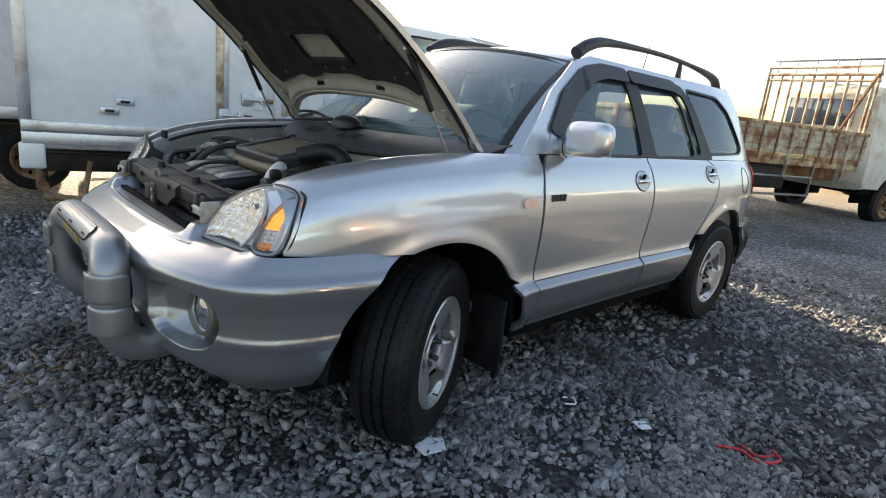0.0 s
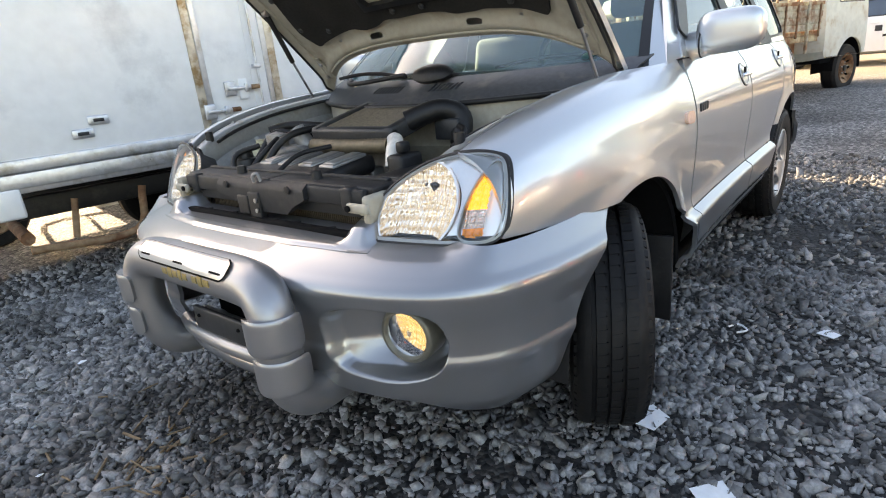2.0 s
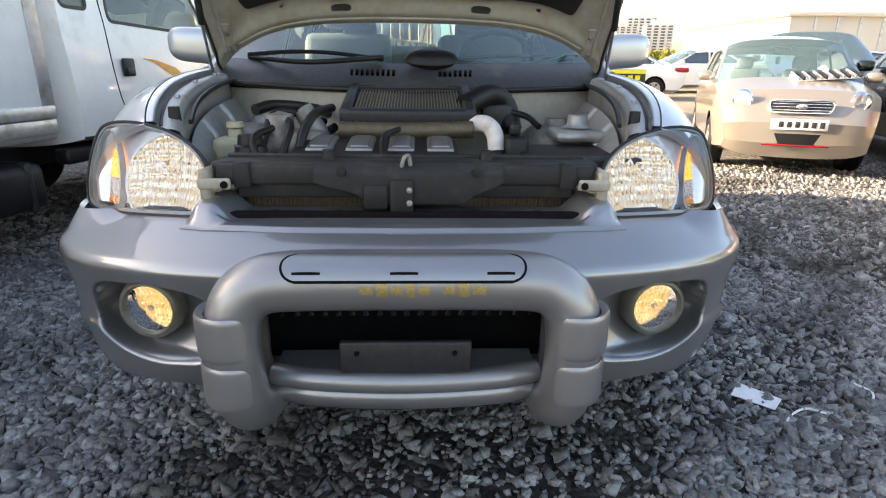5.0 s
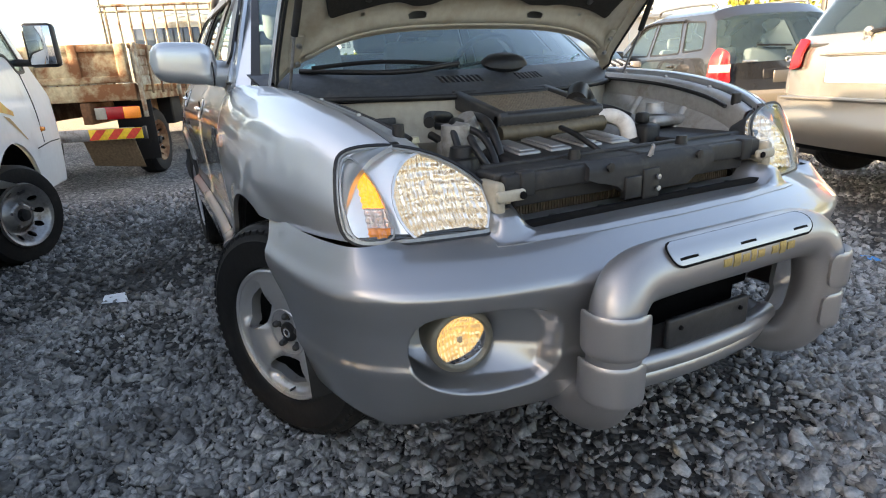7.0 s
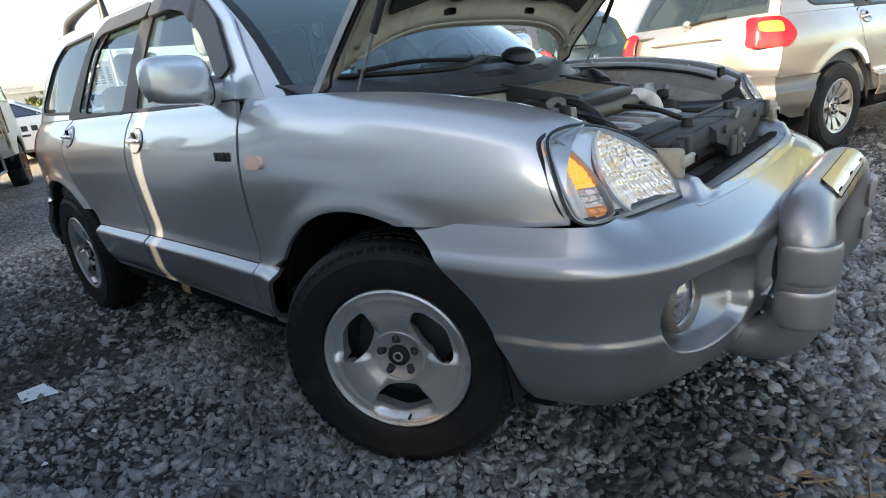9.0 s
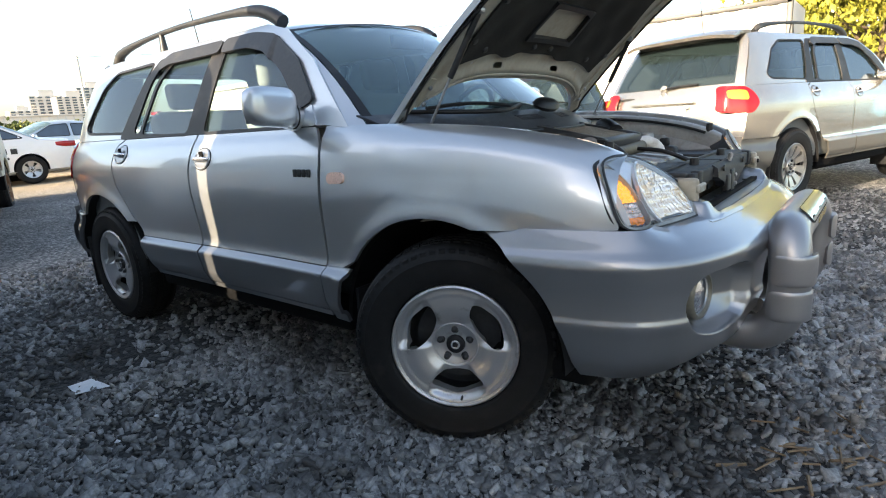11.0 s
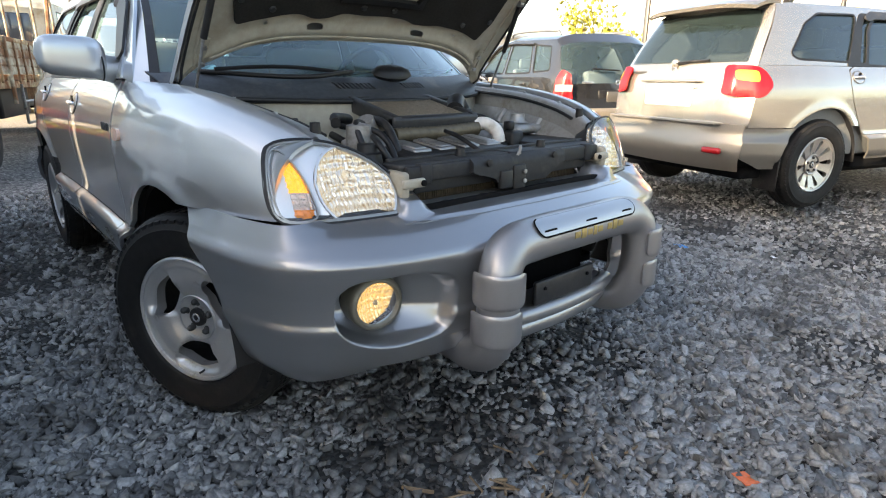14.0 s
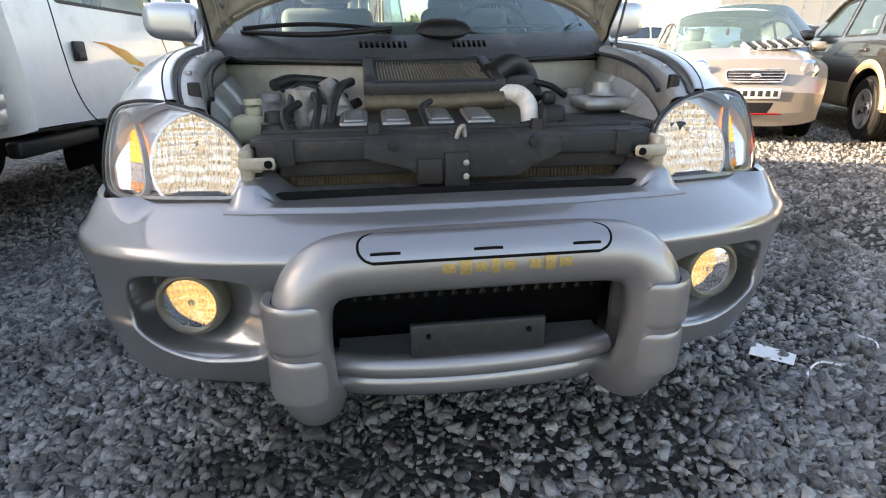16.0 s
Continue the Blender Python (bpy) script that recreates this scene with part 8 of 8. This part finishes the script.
def container(x0, x1, y0, y1, h, base=0.5):
    z = float(ground_z(x0, y1))
    t = thing("cargo_container", Matrix.Translation((0, 0, z)), "pale ribbed cargo container", "container")
    part("body", block(x0, x1, y0, y1, base, h, 0.03), "concrete", t)
    for i in range(14):
        part("rib", block(x0 + 0.05 + i * (x1 - x0) / 14, x0 + 0.05 + (i + 0.5) * (x1 - x0) / 14, y1, y1 + 0.04, 0.6, h - 0.1, 0.01), "concrete", t)
    for x in (x0 + 0.04, x1 - 0.04):
        part("corner_post", block(x - 0.06, x + 0.06, y1 - 0.02, y1 + 0.06, 0.45, h + 0.02, 0.01), "greyplastic", t)
    part("top_rail", block(x0, x1, y1 - 0.02, y1 + 0.06, h - 0.10, h + 0.02, 0.01), "greyplastic", t)


container(0.75, 6.5, -15.5, -13.2, 3.05)
container(4.75, 11.3, 5.0, 7.3, 2.35, -0.1)   # beyond the two trucks; added out of view so its shade lies across the yard
# added out of view: stops low sun from passing under the box truck
sun_block_wall = part("sun_block_wall", block(0.55, 4.70, 5.2, 5.4, -0.1, 1.70, 0.01), "concrete", None, "unseen low wall added behind the box truck to block sun")
tagged(sun_block_wall, category="wall", kind="structure")


def blue_truck():
    t = thing("blue_truck", Matrix.Translation((-3.25, -9.6, float(ground_z(-3.2, -9.6)))) @ pose(0, 0, 0, 0, 0, 78), "pale blue and white truck cab", "truck")
    prof = [(1.0, 0.4), (-1.4, 0.45), (-1.5, 0.7), (-1.5, 1.9), (-1.3, 2.05), (0.1, 2.05), (0.35, 1.95), (0.8, 1.25), (1.05, 1.1), (1.1, 0.5)]
    shell(t, prof, 0.85, 1.3, 0.1, [(0.2, 0.36, 0.44)], [[(-0.7, 1.35), (-0.7, 1.9), (0.2, 1.9), (0.65, 1.3)]], "farwhite", (0.05, 0.4), ((6, "windscreen"),), M["bluetruck"], 1.15)
    for y in (-0.72, 0.72):
        steel_wheel(t, 0.2, y, 0.33)
        steel_wheel(t, -1.2, y, 0.33)


M["bluetruck"] = material("pale_blue_paint", (0.22, 0.48, 0.72), 0.35, coat=0.4, grain=0.05, scale=10)
blue_truck()
far_sedan(Matrix.Translation((7.6, -6.9, float(ground_z(7.6, -6.9)))) @ pose(0, 0, 0, 0, 0, 160) @ Matrix.Diagonal((1, 1, 1.15, 1)), "dark car behind the hatchback", "darkpaint", "")
far_sedan(Matrix.Translation((-1.9, -15.5, float(ground_z(-2, -15.5)))) @ pose(0, 0, 0, 0, 0, 20) @ Matrix.Diagonal((1, 1, 1.15, 1)), "white car by the trees", "farwhite", "")
pole = thing("utility_pole", Matrix.Translation((70, -24, float(ground_z(70, -24)))), "thin far utility pole with wire", "pole")
part("post", tube([(0, 0, 0), (0, 0, 9)], 0.16, 8), "concrete", pole)
part("wire", tube([(0, 0, 8.8), (-25, -12, 7.6), (-50, -24, 8.8)], 0.02, 5, 20), "black", pole)


# ---- loose stones, litter ----
BARE = ((-0.95, 0.55, 0.34), (0.58, -1.22, 0.42), (-0.72, -0.52, 0.34), (-0.75, 0.05, 0.34), (1.35, -1.95, 0.5), (0.95, 1.35, 0.4), (-1.5, -1.35, 0.3), (2.0, -1.2, 0.4))   # trodden earth


def stones(name, n, x0, x1, y0, y1, size, seed, label):
    rng = np.random.default_rng(seed)
    cube = np.array([(i, j, k) for i in (-0.8, 0.8) for j in (-0.8, 0.8) for k in (-0.8, 0.8)])
    fac = np.array([(0, 1, 3), (0, 3, 2), (4, 6, 7), (4, 7, 5), (0, 4, 5), (0, 5, 1), (2, 3, 7), (2, 7, 6), (0, 2, 6), (0, 6, 4), (1, 5, 7), (1, 7, 3)])
    x, y = rng.uniform(x0, x1, n), rng.uniform(y0, y1, n)
    thin = np.sin(x * 1.9 + 1.3 * np.sin(y * 1.3)) * np.cos(y * 2.1 + x * 0.7) + 0.5 * np.sin(x * 5.1 + y * 3.3)
    bare = sum(np.exp(-(((x - px) / r) ** 2 + ((y - py) / (r * 0.8)) ** 2) ** 1.5) for px, py, r in BARE) + 0.35 * np.sin(x * 9 + 2 * np.sin(y * 7)) * np.sin(y * 8)
    keep = ((thin < 0.62) | (rng.random(n) < 0.45)) & ((bare < 0.45) | (rng.random(n) < 0.30))
    x, y = x[keep], y[keep]
    n = len(x)
    s = np.minimum(size * np.exp(rng.normal(0, 0.40, n)), 0.024)
    V = np.repeat(cube[None], n, 0) + rng.uniform(-0.42, 0.42, (n, 8, 3))
    V *= np.stack([s * rng.uniform(0.8, 1.35, n), s * rng.uniform(0.7, 1.1, n), s * rng.uniform(0.5, 0.85, n)], 1)[:, None]
    a = rng.uniform(0, 6.28, n)
    c, d = np.cos(a)[:, None], np.sin(a)[:, None]
    tx, ty = rng.normal(0, 0.45, n)[:, None], rng.normal(0, 0.45, n)[:, None]
    X, Y, Z = V[..., 0] * c - V[..., 1] * d, V[..., 0] * d + V[..., 1] * c, V[..., 2] + V[..., 0] * tx + V[..., 1] * ty
    P = np.stack([X + x[:, None], Y + y[:, None], Z + (ground_z(x, y) + 0.22 * s)[:, None]], -1).reshape(-1, 3)
    F = (fac[None] + 8 * np.arange(n)[:, None, None]).reshape(-1, 3)
    me = bpy.data.meshes.new(name)
    me.vertices.add(len(P))
    me.vertices.foreach_set("co", P.ravel())
    me.loops.add(len(F) * 3)
    me.loops.foreach_set("vertex_index", F.ravel().astype(np.int32))
    me.polygons.add(len(F))
    me.polygons.foreach_set("loop_start", np.arange(0, len(F) * 3, 3, dtype=np.int32))
    me.update()
    me.validate()
    me.materials.append(M["stone"])
    ob = new(name, me)
    tagged(ob, label, "gravel", kind="stuff")


M["stone"] = material("crushed_stone", (0.235, 0.233, 0.228), 0.75, grain=0.3, scale=90, bump=0.4, island=0.62, stain=(0.05, 0.045, 0.04), stain_scale=1.1, stain_amount=0.42)
stones("gravel", 108000, -2.7, 1.5, -2.5, 2.6, 0.0088, 1, "grey crushed stones lying loose on the yard")
stones("gravel_fringe", 70000, -4.2, 4.6, -5.6, 3.4, 0.0115, 2, "grey crushed stones further across the yard")
stones("gravel_coarse", 1500, -2.9, 2.4, -2.9, 2.8, 0.015, 3, "larger pale stones among the gravel")


def scrap(name, pts, mat, label, category, lift=0.012):
    """A crumpled flat scrap lying on the stones."""
    rng = np.random.default_rng(len(label) + int(abs(pts[0][0]) * 100))
    p = np.array(pts, float)
    c = p.mean(0)
    rings = []
    for k in (1.0, 0.66, 0.33):
        q = c + (p - c) * k
        rings.append(np.column_stack([q, ground_z(q[:, 0], q[:, 1]) + lift + rng.uniform(0, 0.008, len(q))]))
    n = len(p)
    V = np.concatenate(rings + [np.array([[c[0], c[1], float(ground_z(c[0], c[1])) + lift + 0.008]])])
    top = [(k * n + i, k * n + (i + 1) % n, (k + 1) * n + (i + 1) % n, (k + 1) * n + i) for k in (0, 1) for i in range(n)] + [(2 * n + i, 2 * n + (i + 1) % n, 3 * n) for i in range(n)]
    m = len(V)
    V = np.concatenate([V, V - (0, 0, 0.003)])
    F = top + [tuple(m + i for i in f)[::-1] for f in top] + [(i, m + i, m + (i + 1) % n, (i + 1) % n) for i in range(n)]
    ob = part(name, (V, F), mat, None, label, 30)
    tagged(ob, category=category)


scrap("paper_scrap", [(-0.17, -0.98), (-0.08, -1.0), (-0.03, -0.93), (-0.09, -0.89), (-0.16, -0.91)], "paper", "crumpled white paper by the front tyre", "paper")
scrap("paper_scrap", [(0.73, -1.37), (0.79, -1.39), (0.82, -1.34), (0.76, -1.31)], "paper", "small white paper scrap on gravel", "paper")
scrap("paper_sheet", [(-0.363, -1.14), (-0.289, -1.206), (-0.396, -1.306), (-0.466, -1.238)], "paper", "square white paper sheet on gravel", "paper")
scrap("paper_scrap", [(1.50, 1.38), (1.66, 1.40), (1.66, 1.50), (1.54, 1.51)], "paper", "folded white paper scrap on gravel", "paper")
scrap("orange_scrap", [(-1.55, -0.22), (-1.50, -0.23), (-1.48, -0.19), (-1.53, -0.17)], "orangeplastic", "orange plastic chip on gravel", "scrap")
scrap("blue_scrap", [(-0.33, -2.32), (-0.26, -2.36), (-0.20, -2.33), (-0.27, -2.29)], "blueplastic", "blue plastic scrap on gravel", "scrap")
scrap("red_scrap", [(-2.0, -4.9), (-1.93, -4.92), (-1.92, -4.85), (-1.99, -4.83)], "redplastic", "red plastic chip on gravel", "scrap")
scrap("green_scrap", [(-0.10, -0.86), (-0.06, -0.86), (-0.05, -0.83), (-0.09, -0.83)], "greenplastic", "small green scrap by the tyre", "scrap")
rng_l = random.Random(7)
for k in range(22):
    x, y = rng_l.uniform(-2.4, 2.6), rng_l.choice((rng_l.uniform(-2.8, -1.05), rng_l.uniform(1.0, 2.0)))
    if k % 2:
        x = rng_l.uniform(-2.2, -1.2)
        y = rng_l.uniform(-1.5, 1.5)
    r = rng_l.uniform(0.010, 0.022)
    scrap("litter_bit", [(x - r, y), (x, y - r * 0.7), (x + r * 1.2, y - 0.2 * r), (x + r * 0.3, y + r * 0.8)], "paper", "tiny pale litter bit on gravel", "scrap", 0.014)
red = part("red_string", join(tube([(0.90, -1.62, 0.018), (0.95, -1.70, 0.02), (0.93, -1.78, 0.018), (1.02, -1.83, 0.02), (1.08, -1.78, 0.018)], 0.006, 6, 24), tube([(1.0, -1.68, 0.018), (0.97, -1.76, 0.02), (1.04, -1.80, 0.018)], 0.005, 6, 16)), "redplastic", None, "tangled red plastic string on gravel")
tagged(red, category="string")
for pts in ([(-0.55, -1.22), (-0.50, -1.27), (-0.46, -1.35), (-0.49, -1.40)], [(0.62, -1.05), (0.66, -1.08), (0.70, -1.04), (0.66, -1.01)], [(-0.42, -1.62), (-0.36, -1.66), (-0.30, -1.63)]):
    ob = part("plastic_curl", tube([(x, y, 0.018) for x, y in pts], 0.004, 6, 16), "paper", None, "thin white plastic curl on gravel")
    tagged(ob, category="scrap")
rng_s = random.Random(9)
for k in range(34):
    x, y, a = rng_s.gauss(-1.12, 0.16), rng_s.gauss(0.40, 0.20), rng_s.uniform(0, 6.3)
    ln = rng_s.uniform(0.015, 0.055)
    ob = part("wood_chip", tube([(x - ln * math.cos(a), y - ln * math.sin(a), 0.016), (x + ln * math.cos(a), y + ln * math.sin(a), 0.018 + rng_s.uniform(0, 0.008))], rng_s.uniform(0.003, 0.006), 5), "stickw", None, "pale wood chip on the gravel")
    tagged(ob, category="wood chip", group="scattered wood chips")
